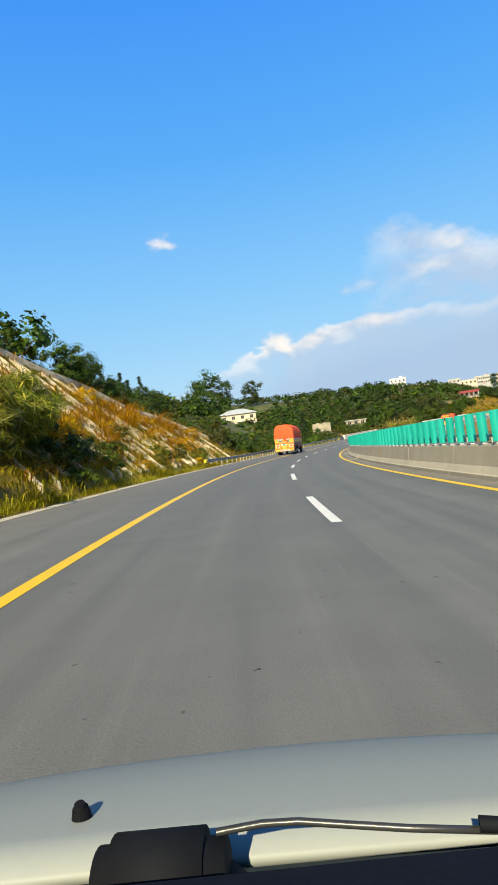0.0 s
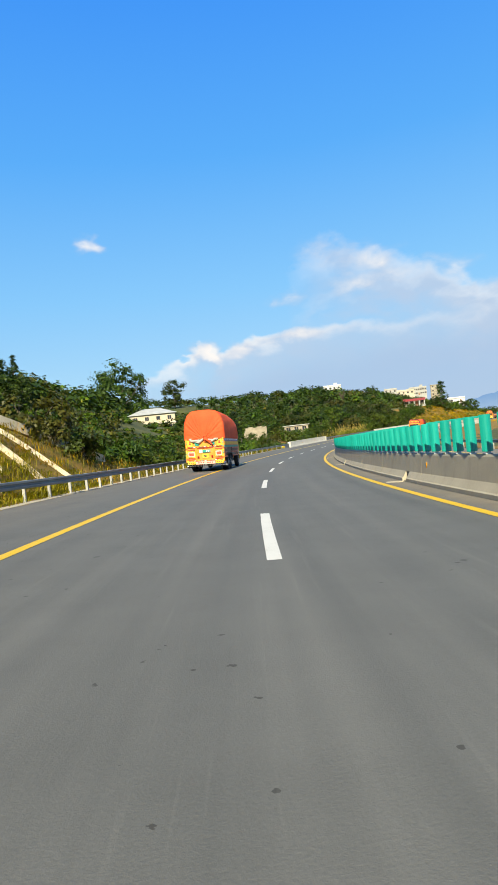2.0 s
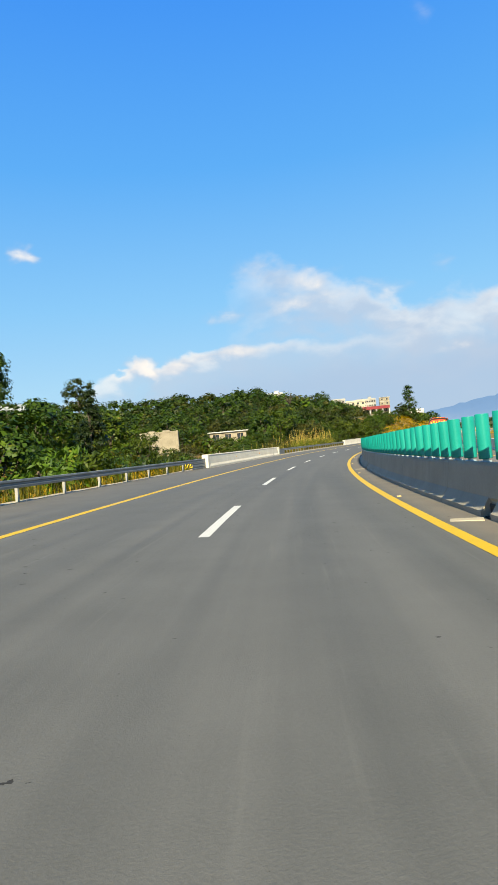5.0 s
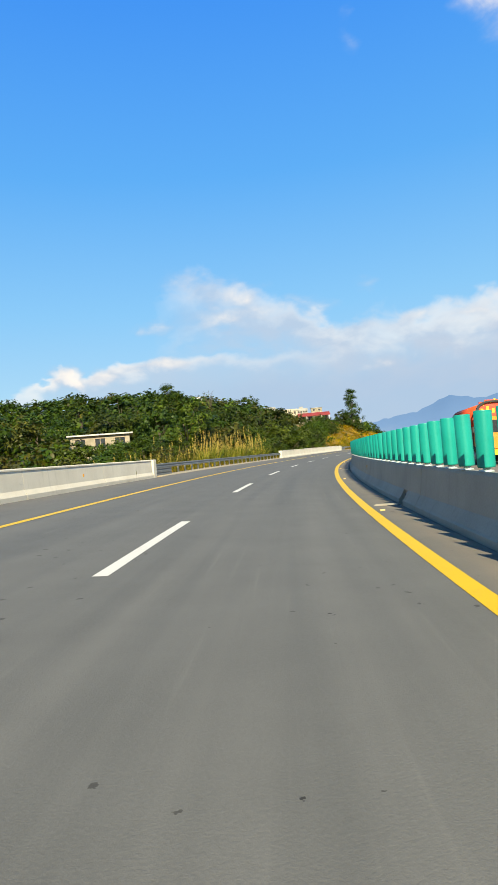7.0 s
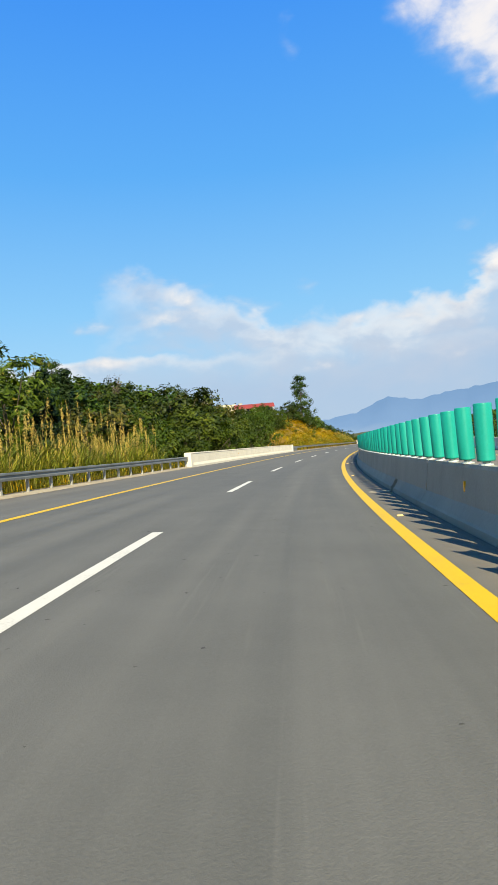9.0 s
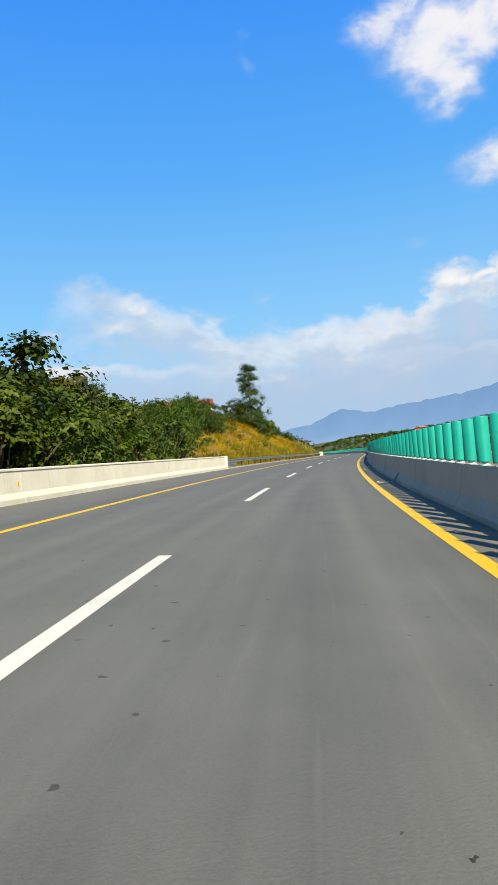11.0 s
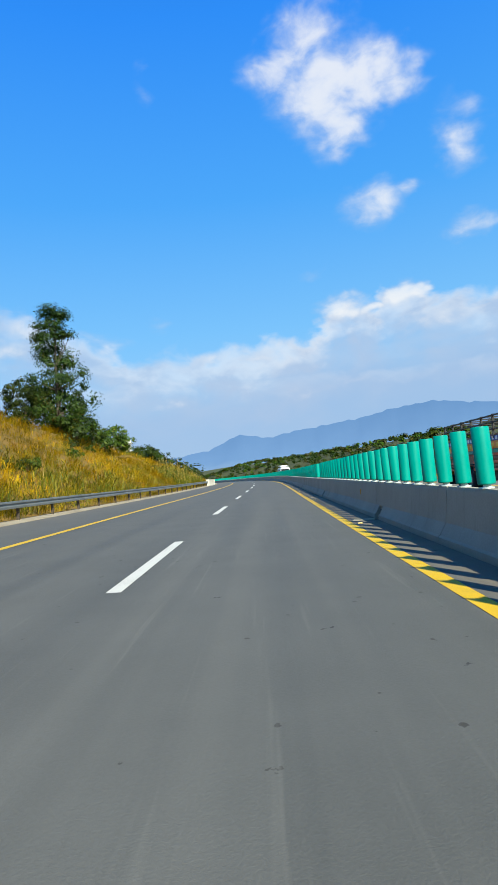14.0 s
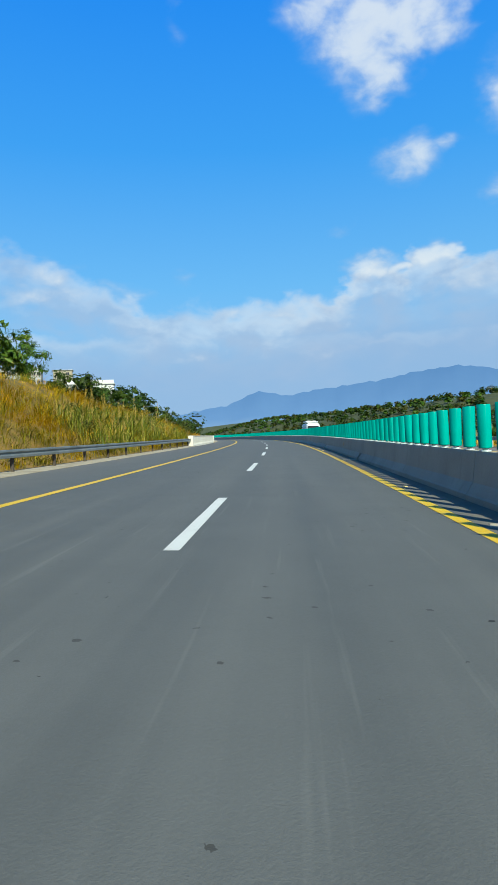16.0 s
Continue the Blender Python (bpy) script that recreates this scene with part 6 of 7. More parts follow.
M["t_orange"] = plain("truck_orange", (0.70, 0.20, 0.02), (0.82, 0.30, 0.05), 3.0, 30.0, 0.4)
M["t_yellow"] = plain("truck_yellow", (0.78, 0.43, 0.02), (0.88, 0.54, 0.06), 3.0, 30.0, 0.4)
M["t_red"] = plain("truck_red", (0.45, 0.05, 0.03), (0.60, 0.10, 0.05), 3.0, 30.0, 0.4)
M["t_pink"] = plain("truck_pink", (0.72, 0.33, 0.26), (0.82, 0.45, 0.36), 3.0, 30.0, 0.45)
M["t_green"] = plain("truck_green", (0.01, 0.20, 0.15), (0.03, 0.32, 0.24), 3.0, 30.0, 0.4)
M["t_blue"] = plain("truck_blue", (0.04, 0.06, 0.30), (0.08, 0.10, 0.42), 3.0, 30.0, 0.4)
M["t_white"] = plain("truck_white", (0.70, 0.70, 0.70), (0.82, 0.82, 0.82), 3.0, 30.0, 0.4)
M["t_brown"] = plain("truck_slats", (0.16, 0.07, 0.045), (0.30, 0.14, 0.09), 2.0, 20.0, 0.6)
M["rubber"] = plain("tyre_rubber", (0.012, 0.012, 0.012), (0.028, 0.027, 0.026), 3.0, 30.0, 0.85)
M["rim"] = plain("wheel_rim", (0.30, 0.28, 0.26), (0.45, 0.43, 0.40), 3.0, 30.0, 0.5, 0.4)
M["chassis"] = plain("chassis", (0.02, 0.018, 0.016), (0.05, 0.045, 0.04), 2.0, 20.0, 0.7)
M["lamp_red"] = plain("lamp_red", (0.20, 0.01, 0.01), (0.30, 0.02, 0.015), 3.0, 30.0, 0.25)


def wheel(parent, x, y, r=0.52, w=0.30):
    h = new("wheel")
    h.parent = parent
    h.location = (x, y, r)
    bm = bmesh.new()
    prof = [(0.60, -0.5), (0.86, -0.5), (0.97, -0.42), (1.0, -0.25), (1.0, 0.25), (0.97, 0.42), (0.86, 0.5), (0.60, 0.5)]
    n = 28
    rings = [[bm.verts.new((q[1] * w, math.cos(2 * math.pi * i / n) * r * q[0], math.sin(2 * math.pi * i / n) * r * q[0])) for q in prof] for i in range(n)]
    for i in range(n):
        for j in range(len(prof)):
            bm.faces.new([rings[i][j], rings[i][(j + 1) % len(prof)], rings[(i + 1) % n][(j + 1) % len(prof)], rings[(i + 1) % n][j]])
    part("tyre", bm, M["rubber"], h, smooth_shade=True)
    bm = bmesh.new()
    cyl(bm, (-0.40 * w, 0, 0), (0.40 * w, 0, 0), r * 0.62, r * 0.62, 24)
    for sgn in (-1, 1):
        cyl(bm, (sgn * 0.38 * w, 0, 0), (sgn * 0.55 * w, 0, 0), r * 0.26, r * 0.2, 16)
        for i in range(8):
            a = 2 * math.pi * i / 8
            cyl(bm, (sgn * 0.4 * w, math.cos(a) * r * 0.42, math.sin(a) * r * 0.42), (sgn * 0.47 * w, math.cos(a) * r * 0.42, math.sin(a) * r * 0.42), 0.03, 0.03, 6)
    part("rim", bm, M["rim"], h)


def boxes(root, name, mat, items, label="", bevel=0.012):
    if name not in ("chassis", "mudguard", "mirror"):
        for it in items[1:]:
            bm = bmesh.new()
            box(bm, *it, bevel)
            part(name, bm, mat, root, label)
        items = items[:1]
    bm = bmesh.new()
    for it in items:
        box(bm, *it, bevel)
    return part(name, bm, mat, root, label)


def on_road(s, d, turn=0.0, span=8.0):
    """A pose that follows the road's slope and bank; y runs along the road."""
    p, q, r = Vector(road_at(s, d)), Vector(road_at(s + span, d)), Vector(road_at(s, d - 1.0))
    y = (q - p).normalized()
    x = (r - p).normalized()
    z = x.cross(y).normalized()
    x = y.cross(z)
    m = Matrix((x, y, z)).transposed().to_4x4()
    m.translation = p
    return m @ Matrix.Rotation(radians(turn), 4, "Z")


def cargo_truck(m, label, tarp=True, rack=False):
    """A decorated cargo truck; its tail stands at the origin, y runs forward."""
    root = tagged(new("truck"), label, "truck")
    root.matrix_basis = m
    L, hw = 7.6, 1.28
    boxes(root, "chassis", M["chassis"], [(-0.45, 4.6, 0.80, 0.16, 9.2, 0.26), (0.45, 4.6, 0.80, 0.16, 9.2, 0.26), (0, 0.25, 0.62, 2.3, 0.14, 0.16), (0, 2.0, 0.55, 1.9, 0.2, 0.2),
                                          (0, 3.3, 0.55, 1.9, 0.2, 0.2), (0.85, 5.4, 0.75, 0.5, 1.2, 0.5), (0, 8.3, 0.55, 1.9, 0.2, 0.2), (0, 4.0, 1.02, 2.3, 7.2, 0.16)])
    for x in (-1.06, 1.06):
        for y in (1.9, 3.15):
            wheel(root, x, y, 0.52, 0.42)
        wheel(root, x, 8.3, 0.52, 0.30)
    # cargo box: sides of slats, a patterned band, arches along the top
    boxes(root, "cargo_body", M["t_brown"], [(0, L / 2 + 0.05, 1.66, 2 * hw - 0.06, L - 0.1, 1.15)])
    for sx in (-1, 1):
        for k in range(5):
            boxes(root, "slat", M["t_brown"] if k % 2 else M["t_red"], [(sx * (hw + 0.005), (L + 3.6) / 2 + 0.1, 0.92 + k * 0.14, 0.05, L - 3.8, 0.10), (sx * (hw + 0.005), 0.62, 0.92 + k * 0.14, 0.05, 1.1, 0.10)])
        boxes(root, "green_band", M["t_green"], [(sx * (hw + 0.004), L / 2, 1.60, 0.05, L, 0.13)])
        boxes(root, "orange_band", M["t_orange"], [(sx * (hw + 0.002), L / 2, 1.82, 0.05, L, 0.29)])
        boxes(root, "band_pattern", M["t_yellow"], [(sx * (hw + 0.012), 0.3 + k * 0.42, 1.82, 0.05, 0.26, 0.17) for k in range(18)], bevel=0.03)
        boxes(root, "blue_band", M["t_blue"], [(sx * (hw + 0.002), L / 2, 2.06, 0.05, L, 0.18)])
        boxes(root, "arch_trim", M["t_white"], [(sx * (hw + 0.012), 0.25 + k * 0.35, 2.07, 0.05, 0.22, 0.15) for k in range(21)], bevel=0.05)
        boxes(root, "mudguard", M["chassis"], [(sx * 1.14, 2.5, 1.13, 0.36, 2.6, 0.05), (sx * 1.14, 1.25, 0.95, 0.36, 0.05, 0.36), (sx * 1.14, 3.8, 0.95, 0.36, 0.05, 0.36)])
    # tail
    boxes(root, "tailgate", M["t_orange"], [(0, -0.03, 1.40, 2 * hw, 0.10, 1.55)])
    boxes(root, "tail_post", M["t_orange"], [(sx * (hw - 0.06), -0.11, 1.42, 0.12, 0.08, 1.55) for sx in (-1, 1)] + [(sx * 0.58, -0.11, 1.18, 0.07, 0.06, 0.86) for sx in (-1, 1)])
    boxes(root, "tail_rail", M["t_red"], [(0, -0.115, 1.64, 2 * hw - 0.24, 0.07, 0.06), (0, -0.115, 0.74, 2 * hw - 0.2, 0.07, 0.05), (0, -0.115, 1.56, 1.1, 0.05, 0.03)])
    for sx in (-1, 1):
        boxes(root, "tail_panel", M["t_pink"], [(sx * 0.91, -0.10, 1.18, 0.44, 0.05, 0.34)], "pink painted tail panel")
        boxes(root, "panel_border", M["t_yellow"], [(sx * 0.91, -0.115, 1.39, 0.54, 0.05, 0.05), (sx * 0.91, -0.115, 0.97, 0.54, 0.05, 0.05), (sx * 0.66, -0.115, 1.18, 0.05, 0.05, 0.46), (sx * 1.16, -0.115, 1.18, 0.05, 0.05, 0.46)])
        boxes(root, "panel_bar", M["t_red"], [(sx * 0.91, -0.12, 1.48, 0.46, 0.05, 0.07), (sx * 0.91, -0.12, 0.86, 0.46, 0.05, 0.07), (sx * 0.91, -0.13, 1.18, 0.30, 0.04, 0.18)])
        boxes(root, "corner_panel", M["t_yellow"], [(sx * 0.98, -0.10, 1.92, 0.34, 0.06, 0.46)], "yellow painted corner panel with a dark motif")
        boxes(root, "corner_motif", M["t_red"], [(sx * 0.98, -0.135, 1.94, 0.10, 0.03, 0.22), (sx * 0.98, -0.135, 1.85, 0.18, 0.03, 0.05)], bevel=0.02)
        boxes(root, "green_inset", M["t_green"], [(sx * 0.52, -0.10, 1.88, 0.30, 0.05, 0.28)])
        boxes(root, "tail_lamp", M["lamp_red"], [(sx * 0.46, -0.13, 0.98, 0.12, 0.06, 0.16)], bevel=0.03)
        boxes(root, "mudflap", M["t_white"], [(sx * 1.12, 0.42, 0.56, 0.34, 0.03, 0.12), (sx * 1.14, 0.42, 0.40, 0.40, 0.03, 0.07)], "striped white and dark mudflap")
        boxes(root, "mudflap_rubber", M["rubber"], [(sx * 1.12, 0.44, 0.50, 0.44, 0.03, 0.44)])
    for k in range(11):
        x = -1.15 + 0.23 * k
        boxes(root, "ornament", (M["t_yellow"], M["t_green"], M["t_white"])[k % 3], [(x, -0.155, 1.64, 0.11, 0.015, 0.045), (x, -0.155, 0.745, 0.13, 0.015, 0.04)], bevel=0.006)
    for sx in (-1, 1):
        for k in range(9):
            boxes(root, "ornament", (M["t_yellow"], M["t_red"], M["t_yellow"], M["t_green"])[k % 4], [(sx * (hw - 0.06), -0.155, 0.72 + 0.165 * k, 0.07, 0.015, 0.09)], bevel=0.006)
        for k in range(4):
            boxes(root, "ornament", (M["t_green"], M["t_red"])[k % 2], [(sx * (0.76 + 0.10 * k), -0.160, 1.39, 0.05, 0.012, 0.03), (sx * (0.76 + 0.10 * k), -0.160, 0.97, 0.05, 0.012, 0.03)], bevel=0.004)
    boxes(root, "flag_plate", M["t_green"], [(0.10, -0.125, 1.36, 0.52, 0.04, 0.19)], "green and white flag plate with a white crescent")
    boxes(root, "flag_white", M["t_white"], [(-0.28, -0.125, 1.36, 0.22, 0.04, 0.20), (0.26, -0.150, 1.36, 0.07, 0.01, 0.09), (0.12, -0.150, 1.36, 0.09, 0.01, 0.10)], bevel=0.02)
    boxes(root, "number_plate", M["t_yellow"], [(0.02, -0.13, 1.04, 0.40, 0.03, 0.26)], "yellow plate with dark bars")
    boxes(root, "plate_bars", M["black"], [(0.02, -0.150, 1.08, 0.26, 0.01, 0.045), (0.02, -0.150, 1.00, 0.20, 0.01, 0.045)], bevel=0.004)
    boxes(root, "bumper", M["t_pink"], [(0, -0.12, 0.60, 1.3, 0.10, 0.20)], "pink bumper board with painted bars")
    boxes(root, "bumper_end", M["t_yellow"], [(sx * 0.93, -0.12, 0.62, 0.52, 0.10, 0.19) for sx in (-1, 1)])
    boxes(root, "bumper_bars", M["t_red"], [(x, -0.178, 0.61, 0.09, 0.012, 0.07) for x in (-1.08, -0.95, -0.82, -0.45, -0.3, -0.15, 0.15, 0.3, 0.45, 0.8, 0.93, 1.06)], bevel=0.01)
    boxes(root, "fringe", M["chassis"], [(-1.1 + 0.1 * k, -0.10, 0.43, 0.05, 0.02, 0.14) for k in range(23)], bevel=0.004)
    # cab
    bm = bmesh.new()
    box(bm, 0, 8.75, 1.75, 2.3, 1.7, 1.9, 0.12)
    part("cab", bm, M["t_orange"], root, "painted orange cab")
    boxes(root, "windscreen", M["glass"], [(0, 9.60, 2.15, 1.9, 0.03, 0.7)])
    for sx in (-1, 1):
        boxes(root, "side_window", M["glass"], [(sx * 1.152, 8.9, 2.15, 0.03, 0.8, 0.6)])
        boxes(root, "mirror", M["chassis"], [(sx * 1.42, 9.45, 2.0, 0.10, 0.08, 0.34), (sx * 1.28, 9.45, 2.1, 0.3, 0.03, 0.03)])
        boxes(root, "headlamp", M["t_white"], [(sx * 0.85, 9.62, 1.05, 0.26, 0.06, 0.2)], bevel=0.04)
    boxes(root, "front_bumper", M["t_yellow"], [(0, 9.72, 0.7, 2.4, 0.16, 0.3)])
    boxes(root, "crest", M["t_red"], [(0, 8.7, 2.80, 2.2, 1.4, 0.22)], "painted crest above the cab")
    n, rows = 61, 26

    def arch(y, sc=1.0, low=2.12, top=4.08):
        out = []
        for i in range(n):
            a = math.pi * i / (n - 1)
            c, s = math.cos(a), math.sin(a)
            out.append((-math.copysign(abs(c) ** 0.52, c) * (hw + 0.07) * sc, y, low + (top - low) * s ** 0.68))
        return out
    if tarp:
        bm = bmesh.new()
        grid = []
        for j in range(rows):
            u = j / (rows - 1)
            y = -0.04 + u * (L + 0.1)
            sag = 0.015 * math.sin(u * 17) * (1 - u) + 0.25 * u ** 3
            ring = []
            for i, p in enumerate(arch(y, 1.0, 2.12, 4.08 - sag)):
                q = 0.008 * math.sin(u * 40 + i * 0.37) + 0.009 * math.sin(i * 0.85 + u * 9)
                ring.append(bm.verts.new((p[0] * (1 + q * 0.4), p[1], p[2] + q * (1 if 0 < i < n - 1 else 0))))
            grid.append(ring)
        for a, b in zip(grid, grid[1:]):
            for i in range(n - 1):
                bm.faces.new([a[i], a[i + 1], b[i + 1], b[i]])
        bm.faces.new(grid[-1][::-1])
        # tail end: drawn to a knot at the middle, with folds
        knot = Vector((0, -0.2, 2.18))
        prev = grid[0]
        for k in range(1, 14):
            u = k / 14
            ring = []
            for i, v in enumerate(grid[0]):
                p = v.co.lerp(knot, u)
                phi = math.atan2(p.x, p.z - 2.05)
                edge = min(1.0, 3.5 * abs(abs(phi) - 0.35))
                fold = (0.075 * math.sin(phi * 19 + 0.6 * math.sin(5 * u)) * math.exp(-((abs(phi) - 0.95) / 0.5) ** 2) + 0.03 * math.sin(phi * 37 + 3 * u) * min(1, abs(phi) * 1.5)) * (0.35 + u)
                bulge = -0.10 * math.sin(math.pi * min(1, u * 1.1)) * (0.6 + 0.4 * edge)
                ring.append(bm.verts.new((p.x, -0.06 + bulge - abs(fold) * 1.3 - 0.10 * u, p.z)))
            for i in range(n - 1):
                bm.faces.new([ring[i], ring[i + 1], prev[i + 1], prev[i]])
            prev = ring
        bm.faces.new(prev)
        bmesh.ops.recalc_face_normals(bm, faces=bm.faces[:])
        part("tarpaulin", bm, M["tarp"], root, "orange tarpaulin tied down over the load", True)
        for x0, x1, sag, ph in ((-1.0, 0.02, 0.20, 0.0), (0.16, 0.92, 0.12, 2.0)):
            bm = bmesh.new()
            cols, old = 15, None
            for i in range(cols):
                u = i / (cols - 1)
                up = 2.20 - 0.05 * math.sin(math.pi * u) ** 2 + 0.02 * math.sin(u * 9 + ph)
                dn = up - 0.10 - sag * math.sin(math.pi * u) ** 0.8 * (0.75 + 0.25 * math.sin(u * 11 + ph))
                col = [bm.verts.new((x0 + (x1 - x0) * u, -0.17 - 0.05 * math.sin(u * 13 + q * 1.4 + ph) - 0.07 * math.sin(math.pi * q / 5), up + (dn - up) * q / 5)) for q in range(6)]
                if old:
                    for q in range(5):
                        bm.faces.new([old[q], col[q], col[q + 1], old[q + 1]])
                old = col
            me = part("loose_cloth", bm, M["cloth"], root, "crumpled grey cloth hanging below the tarpaulin", True)
            md = me.modifiers.new("thick", "SOLIDIFY")
            md.thickness = 0.025
        bm = bmesh.new()
        rings = []
        for k in range(9):
            u = k / 8
            c = Vector((0.02 + 0.50 * u, -0.27 - 0.03 * math.sin(u * 6), 2.24 - 0.46 * u ** 1.2))
            rr = 0.10 * (1 - 0.55 * u) + 0.015 * math.sin(u * 20)
            rings.append([bm.verts.new(c + Vector((math.cos(i * 0.7854 + u * 2.5) * rr, math.sin(i * 0.7854 + u * 2.5) * rr * 0.6, math.sin(i * 0.7854 + u * 2.5) * rr))) for i in range(8)])
        for p, q in zip(rings, rings[1:]):
            for i in range(8):
                bm.faces.new([p[i], p[(i + 1) % 8], q[(i + 1) % 8], q[i]])
        bm.faces.new(rings[0][::-1])
        bm.faces.new(rings[-1])
        part("tarpaulin_tail", bm, M["tarp"], root, "twisted end of the orange tarpaulin", True)
        boxes(root, "rope", M["t_red"], [(0.22, -0.22, 2.02, 0.5, 0.05, 0.07)], bevel=0.02)
    else:
        if rack:
            for sx in (-1, 1):
                boxes(root, "rack_rail", M["black"], [(sx * hw, L / 2, z, 0.06, L, 0.06) for z in (2.4, 2.65, 2.9)])
                boxes(root, "rack_post", M["black"], [(sx * hw, 0.1 + k * (L - 0.2) / 6, 2.5, 0.08, 0.08, 0.9) for k in range(7)])
            boxes(root, "rack_hoop", M["black"], [(0, 0.1 + k * (L - 0.2) / 6, 2.93, 2 * hw, 0.05, 0.05) for k in range(7)])
        else:
            bm = bmesh.new()
            a = [bm.verts.new(p) for p in arch(0.0, 1.0, 2.1, 3.55)]
            b = [bm.verts.new(p) for p in arch(L, 1.0, 2.1, 3.55)]
            for i in range(n - 1):
                bm.faces.new([a[i], a[i + 1], b[i + 1], b[i]])
            bm.faces.new(a)
            bm.faces.new(b[::-1])
            bmesh.ops.recalc_face_normals(bm, faces=bm.faces[:])
            part("arched_load", bm, M["tarp"], root, "red painted arched load cover", True)
        bm = bmesh.new()
        prev = None
        for p in arch(9.35, 0.92, 2.7, 3.6):
            ring = [bm.verts.new((p[0] * k, p[1] + dy, 2.7 + (p[2] - 2.7) * k)) for k, dy in ((1.0, -0.12), (1.0, 0.12), (0.9, 0.12), (0.9, -0.12))]
            if prev:
                for j in range(4):
                    bm.faces.new([prev[j], prev[(j + 1) % 4], ring[(j + 1) % 4], ring[j]])
            else:
                bm.faces.new(ring)
            prev = ring
        bm.faces.new(prev[::-1])
        part("arch_crown", bm, M["black"], root, "black rim round the painted crown")
        boxes(root, "crown_board", M["t_red"], [(0, 9.3, 3.12, 2.1, 0.06, 0.85), (0, 9.3, 3.55, 1.5, 0.06, 0.2)])
        boxes(root, "crown_ornament", M["t_yellow"], [(-0.9 + 0.3 * k, 9.36, 3.0 + 0.12 * (k % 2), 0.16, 0.05, 0.3) for k in range(7)] + [(-0.8 + 0.2 * k, 9.3, 3.58 - 0.32 * (0.2 * k - 0.8) ** 2 + 0.06 * (k % 2), 0.13, 0.08, 0.16) for k in range(9)], bevel=0.04)
        boxes(root, "roof_rack", M["t_yellow"], [(-1.0, 8.6, 3.1, 0.05, 1.4, 0.12), (1.0, 8.6, 3.1, 0.05, 1.4, 0.12)])
    return root


cargo_truck(on_road(83.2, 4.5), "decorated orange cargo truck under a tied orange tarpaulin")
cargo_truck(on_road(196.0, -12.8, 180), "decorated truck with an arched red load on the opposite carriageway", False)
cargo_truck(on_road(325.6, -11.4, 180), "ornate truck with an open black rack and a yellow crest", False, True)


def minibus(m, label):
    root = tagged(new("minibus"), label, "minibus")
    root.matrix_basis = m
    bm = bmesh.new()
    box(bm, 0, 3.1, 1.62, 2.1, 6.2, 2.3, 0.26)
    part("body", bm, M["t_white"], root)
    boxes(root, "windscreen", M["glass"], [(0, 6.20, 1.95, 1.75, 0.03, 0.8)])
    for sx in (-1, 1):
        boxes(root, "side_window", M["glass"], [(sx * 1.052, 0.9 + 1.25 * k, 2.0, 0.03, 1.1, 0.65) for k in range(4)])
        boxes(root, "headlamp", M["t_white"], [(sx * 0.75, 6.21, 0.95, 0.3, 0.05, 0.18)], bevel=0.03)
        for y in (1.2, 5.0):
            wheel(root, sx * 0.92, y, 0.38, 0.24)
    boxes(root, "bumper", M["chassis"], [(0, 6.22, 0.6, 1.95, 0.1, 0.24)])
    boxes(root, "roof_rack", M["t_white"], [(0, 2.9, 2.95, 1.8, 4.0, 0.05), (-0.9, 2.9, 3.05, 0.05, 4.0, 0.14), (0.9, 2.9, 3.05, 0.05, 4.0, 0.14)])
    boxes(root, "roof_load", M["t_white"], [(0, 2.6, 3.10, 1.5, 2.8, 0.24)], "flat white load on the roof rack", bevel=0.06)
    return root


minibus(on_road(442.0, -8.6, 180), "white minibus with a roof rack on the opposite carriageway")

# ---- warning board at the parapet's end ----
hazard = empty("warning_board", road_at(151.4, 8.05), "low warning board with yellow and black stripes", "sign")
made = []
bm = bmesh.new()
box(bm, 0, 0, 0.34, 0.62, 0.03, 0.40, 0.008)
made.append(part("board", bm, M["yellow"], None, "yellow board"))
for k in range(3):
    bm = bmesh.new()
    box(bm, 0, 0, 0, 0.09, 0.012, 0.38, 0.004, Matrix.Translation((-0.18 + 0.19 * k, -0.022, 0.34)) @ Matrix.Rotation(radians(28), 4, "Y"))
    made.append(part("stripe", bm, M["black"], None, "black slanting stripe"))
bm = bmesh.new()
box(bm, 0, 0.03, 0.2, 0.06, 0.03, 0.62, 0.006)
made.append(part("post", bm, M["post_dark"], None))
for o in made:
    o.matrix_world = road_pose(151.4, 8.05)
under(hazard, *made)

# ---- the front of the white car at the start of the drive ----
M["car_white"] = plain("car_paint", (0.235, 0.245, 0.215), (0.255, 0.265, 0.235), 1.2, 60.0, 0.55, bumpy=0.02, spec=0.25)
M["trim_black"] = plain("black_plastic", (0.004, 0.0045, 0.006), (0.008, 0.0085, 0.010), 6.0, 80.0, 0.75, bumpy=0.03, spec=0.1)
# dark dashboard made darker still, for the shade of a roof not built
M["dash_dark"] = plain("dark_dashboard", (0.002, 0.003, 0.007), (0.004, 0.006, 0.012), 5.0, 90.0, 0.9, bumpy=0.1, spec=0.1)
M["wiper_metal"] = plain("wiper_metal", (0.035, 0.034, 0.032), (0.07, 0.068, 0.062), 5.0, 60.0, 0.35, 0.5, 0.05)


def strip(name, pts, mat, parent, r, label="", seg=8):
    """A rod along the points."""
    bm = bmesh.new()
    limb(bm, pts, r, r * 0.9, seg)
    bmesh.ops.recalc_face_normals(bm, faces=bm.faces[:])
    return part(name, bm, mat, parent, label, True)


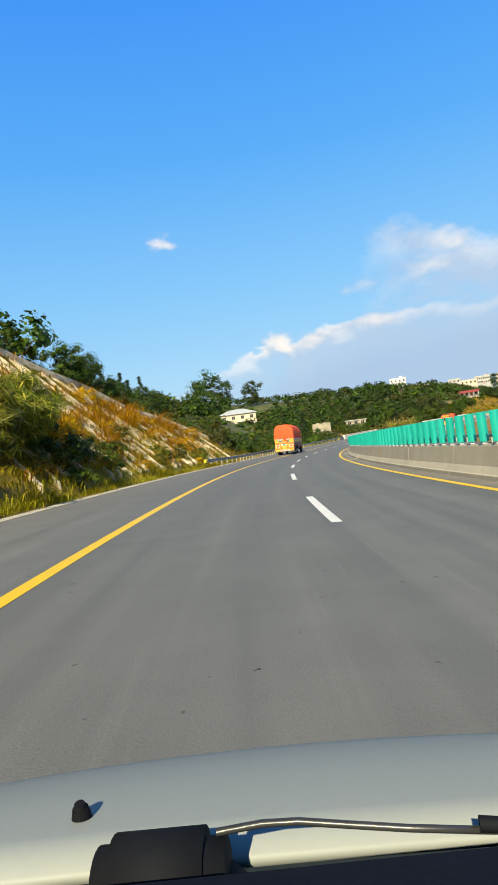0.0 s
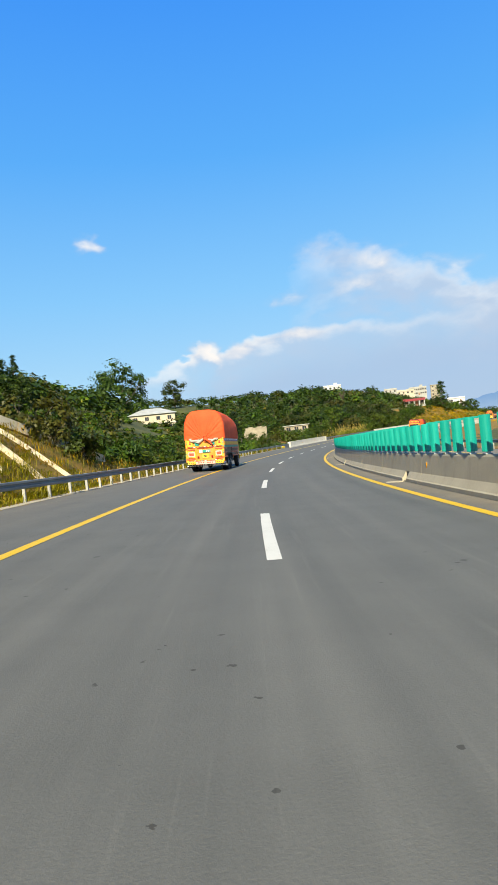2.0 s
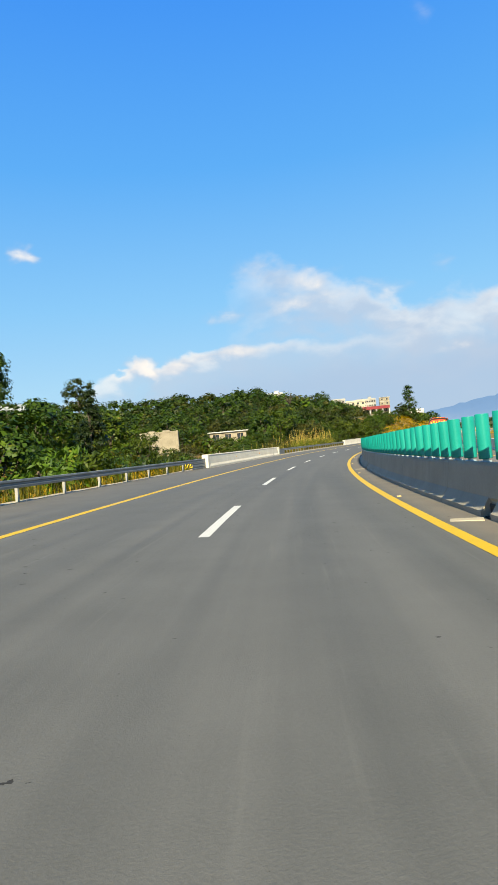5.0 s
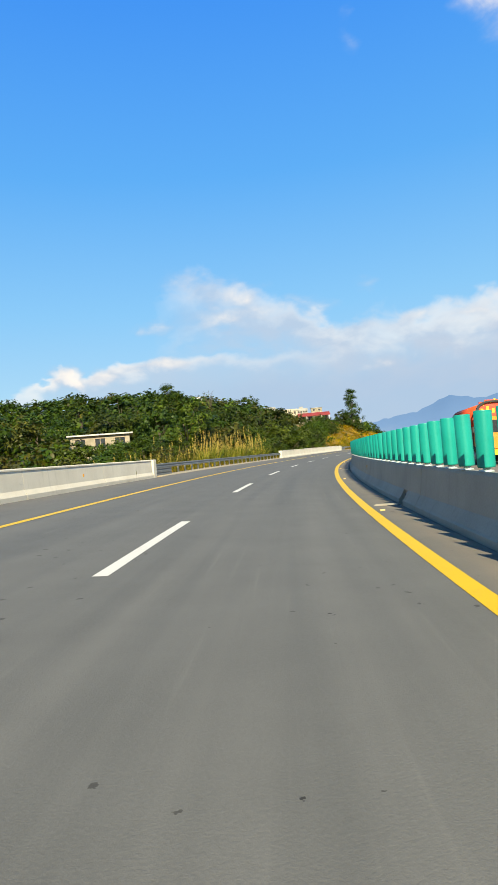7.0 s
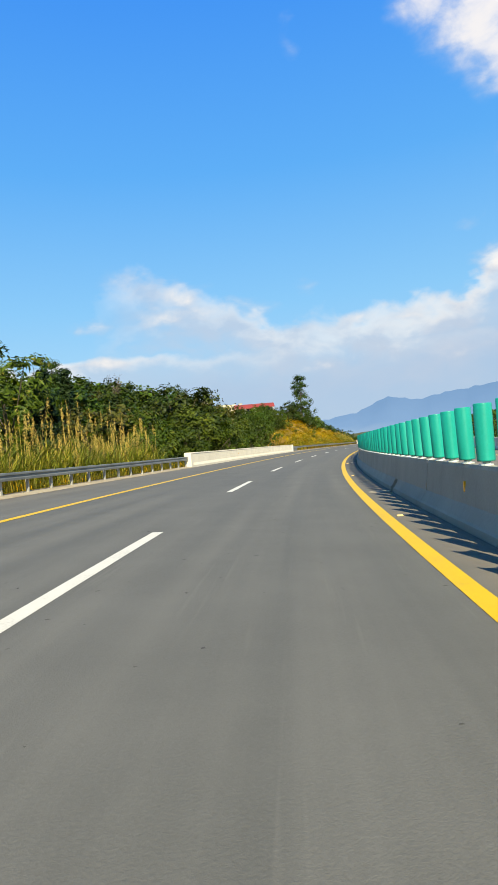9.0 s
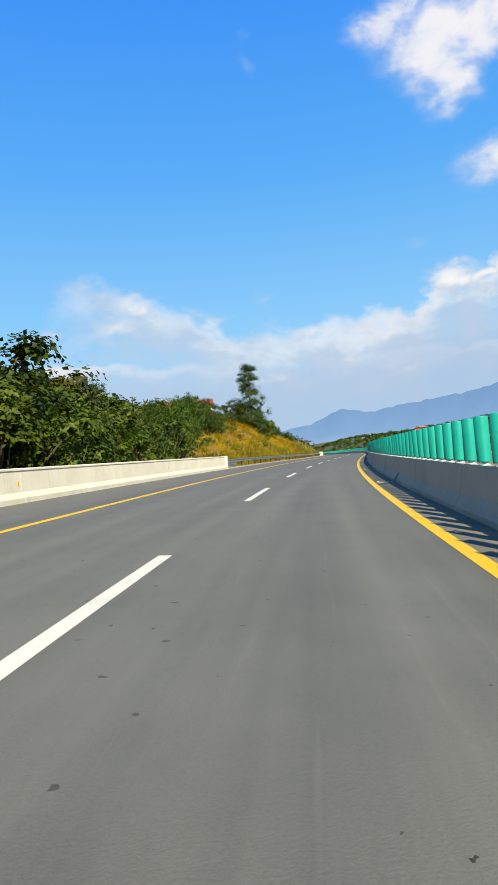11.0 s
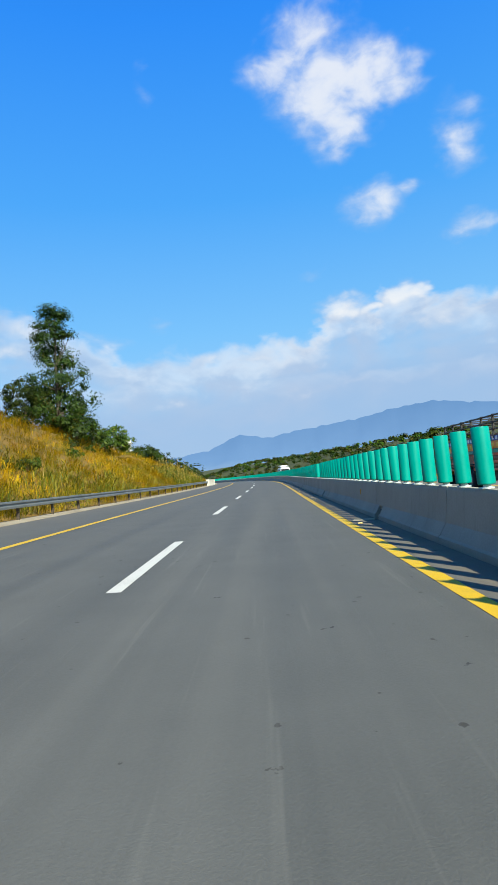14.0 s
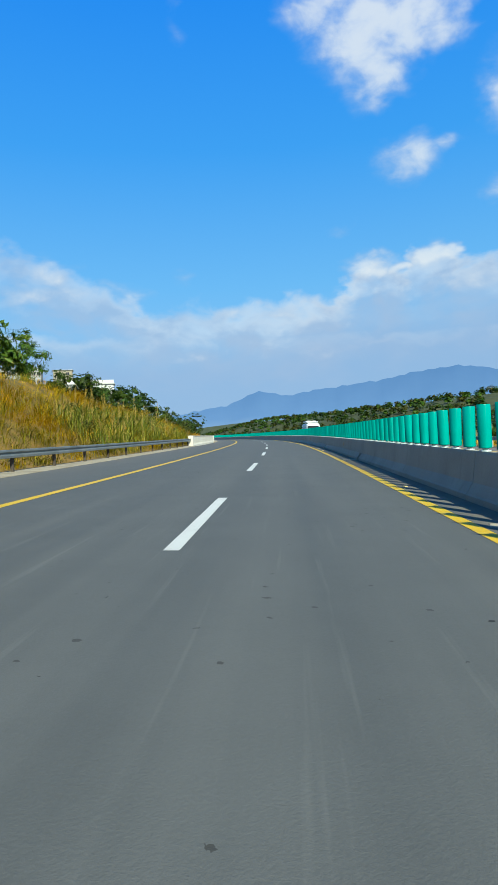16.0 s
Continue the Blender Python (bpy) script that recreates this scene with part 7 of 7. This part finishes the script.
def car_front(m):
    root = tagged(new("car"), "off-white car with a black wiper lying above its bonnet", "car")
    root.matrix_basis = m
    # bonnet: a crowned sheet with a rolled front edge
    prof = [(0.585, 0.800), (0.66, 0.792), (0.75, 0.778), (0.85, 0.752), (0.94, 0.720), (1.00, 0.694), (1.05, 0.664), (1.10, 0.622), (1.15, 0.560), (1.18, 0.50), (1.19, 0.44)]
    bm = bmesh.new()
    cols, grid = 25, []
    for y, z in prof:
        row = []
        for i in range(cols):
            u = -1 + 2 * i / (cols - 1)
            drop = 0.010 * (u + 0.5) + 0.018 * u * u + 0.10 * max(0, abs(u) - 0.82) ** 1.5 / 0.18 ** 1.5 * 0.6
            row.append(bm.verts.new((u * 0.70 + 0.02, y - 0.085 * u * u * (y - 0.585) / 0.6, z - drop)))
        grid.append(row)
    for a, b in zip(grid, grid[1:]):
        for i in range(cols - 1):
            bm.faces.new([a[i], a[i + 1], b[i + 1], b[i]])
    ob = part("bonnet", bm, M["car_white"], root, "off-white painted bonnet", True)
    md = ob.modifiers.new("thick", "SOLIDIFY")
    md.thickness, md.offset = 0.012, -1.0
    for sx in (-1, 1):
        bm = bmesh.new()
        box(bm, sx * 0.745 + 0.02, 0.62, 0.42, 0.08, 0.98, 0.30, 0.04)
        part("front_wing", bm, M["car_white"], root)
        wheel(root, sx * 0.70 + 0.02, 0.62, 0.29, 0.17)
        bm = bmesh.new()
        box(bm, sx * 0.52 + 0.02, 1.08, 0.49, 0.26, 0.07, 0.11, 0.03)
        part("headlamp", bm, M["t_white"], root)
    bm = bmesh.new()
    box(bm, 0.02, 1.13, 0.36, 1.5, 0.14, 0.26, 0.05)
    part("bumper", bm, M["car_white"], root)
    bm = bmesh.new()
    box(bm, 0.02, 0.75, 0.28, 1.1, 0.85, 0.14, 0.03)
    part("underbody", bm, M["chassis"], root)
    bm = bmesh.new()
    box(bm, 0.02, 0.535, 0.760, 1.42, 0.10, 0.05, 0.015)
    part("cowl", bm, M["trim_black"], root, "black plastic cowl panel")
    # washer nozzle
    bm = bmesh.new()
    cyl(bm, (-0.262, 0.696, 0.775), (-0.262, 0.692, 0.795), 0.013, 0.009, 14)
    cyl(bm, (-0.262, 0.692, 0.794), (-0.262, 0.690, 0.801), 0.008, 0.006, 12)
    part("washer_nozzle", bm, M["trim_black"], root, "black washer nozzle")
    # wiper: hub under its cap, arm, joint, blade
    bm = bmesh.new()
    cyl(bm, (-0.205, 0.540, 0.812), (-0.092, 0.530, 0.817), 0.030, 0.030, 24)
    cyl(bm, (-0.190, 0.538, 0.816), (-0.110, 0.532, 0.819), 0.036, 0.036, 24)
    box(bm, -0.135, 0.533, 0.790, 0.13, 0.08, 0.05, 0.02)
    part("wiper_hub", bm, M["trim_black"], root, "rounded black wiper hub cap", True)
    strip("wiper_arm", [(-0.100, 0.537, 0.850), (-0.060, 0.538, 0.853), (-0.028, 0.536, 0.853), (0.015, 0.526, 0.852), (0.061, 0.514, 0.852), (0.136, 0.497, 0.853)], M["wiper_metal"], root, 0.0035, "thin dark wiper arm")
    strip("wiper_joint", [(0.118, 0.501, 0.858), (0.142, 0.495, 0.858), (0.175, 0.480, 0.855), (0.200, 0.468, 0.853)], M["trim_black"], root, 0.0065)
    strip("wiper_blade", [(0.17, 0.482, 0.848), (0.30, 0.47, 0.835), (0.46, 0.47, 0.82), (0.60, 0.49, 0.81)], M["trim_black"], root, 0.007)
    bm = bmesh.new()
    box(bm, -0.02, 0.405, 0.848, 1.30, 0.13, 0.05, 0.02)
    part("dashboard", bm, M["dash_dark"], root, "dark dashboard edge")
    for k in range(24):
        bm = bmesh.new()
        box(bm, -0.19 + 0.016 * k, 0.372, 0.8745, 0.009, 0.016, 0.004, 0.001)
        part("vent_slot", bm, M["panel_foot"], root)
    return root


car_front(road_pose(0.0, 1.2325) @ Matrix.Rotation(0.0436, 4, "Y"))
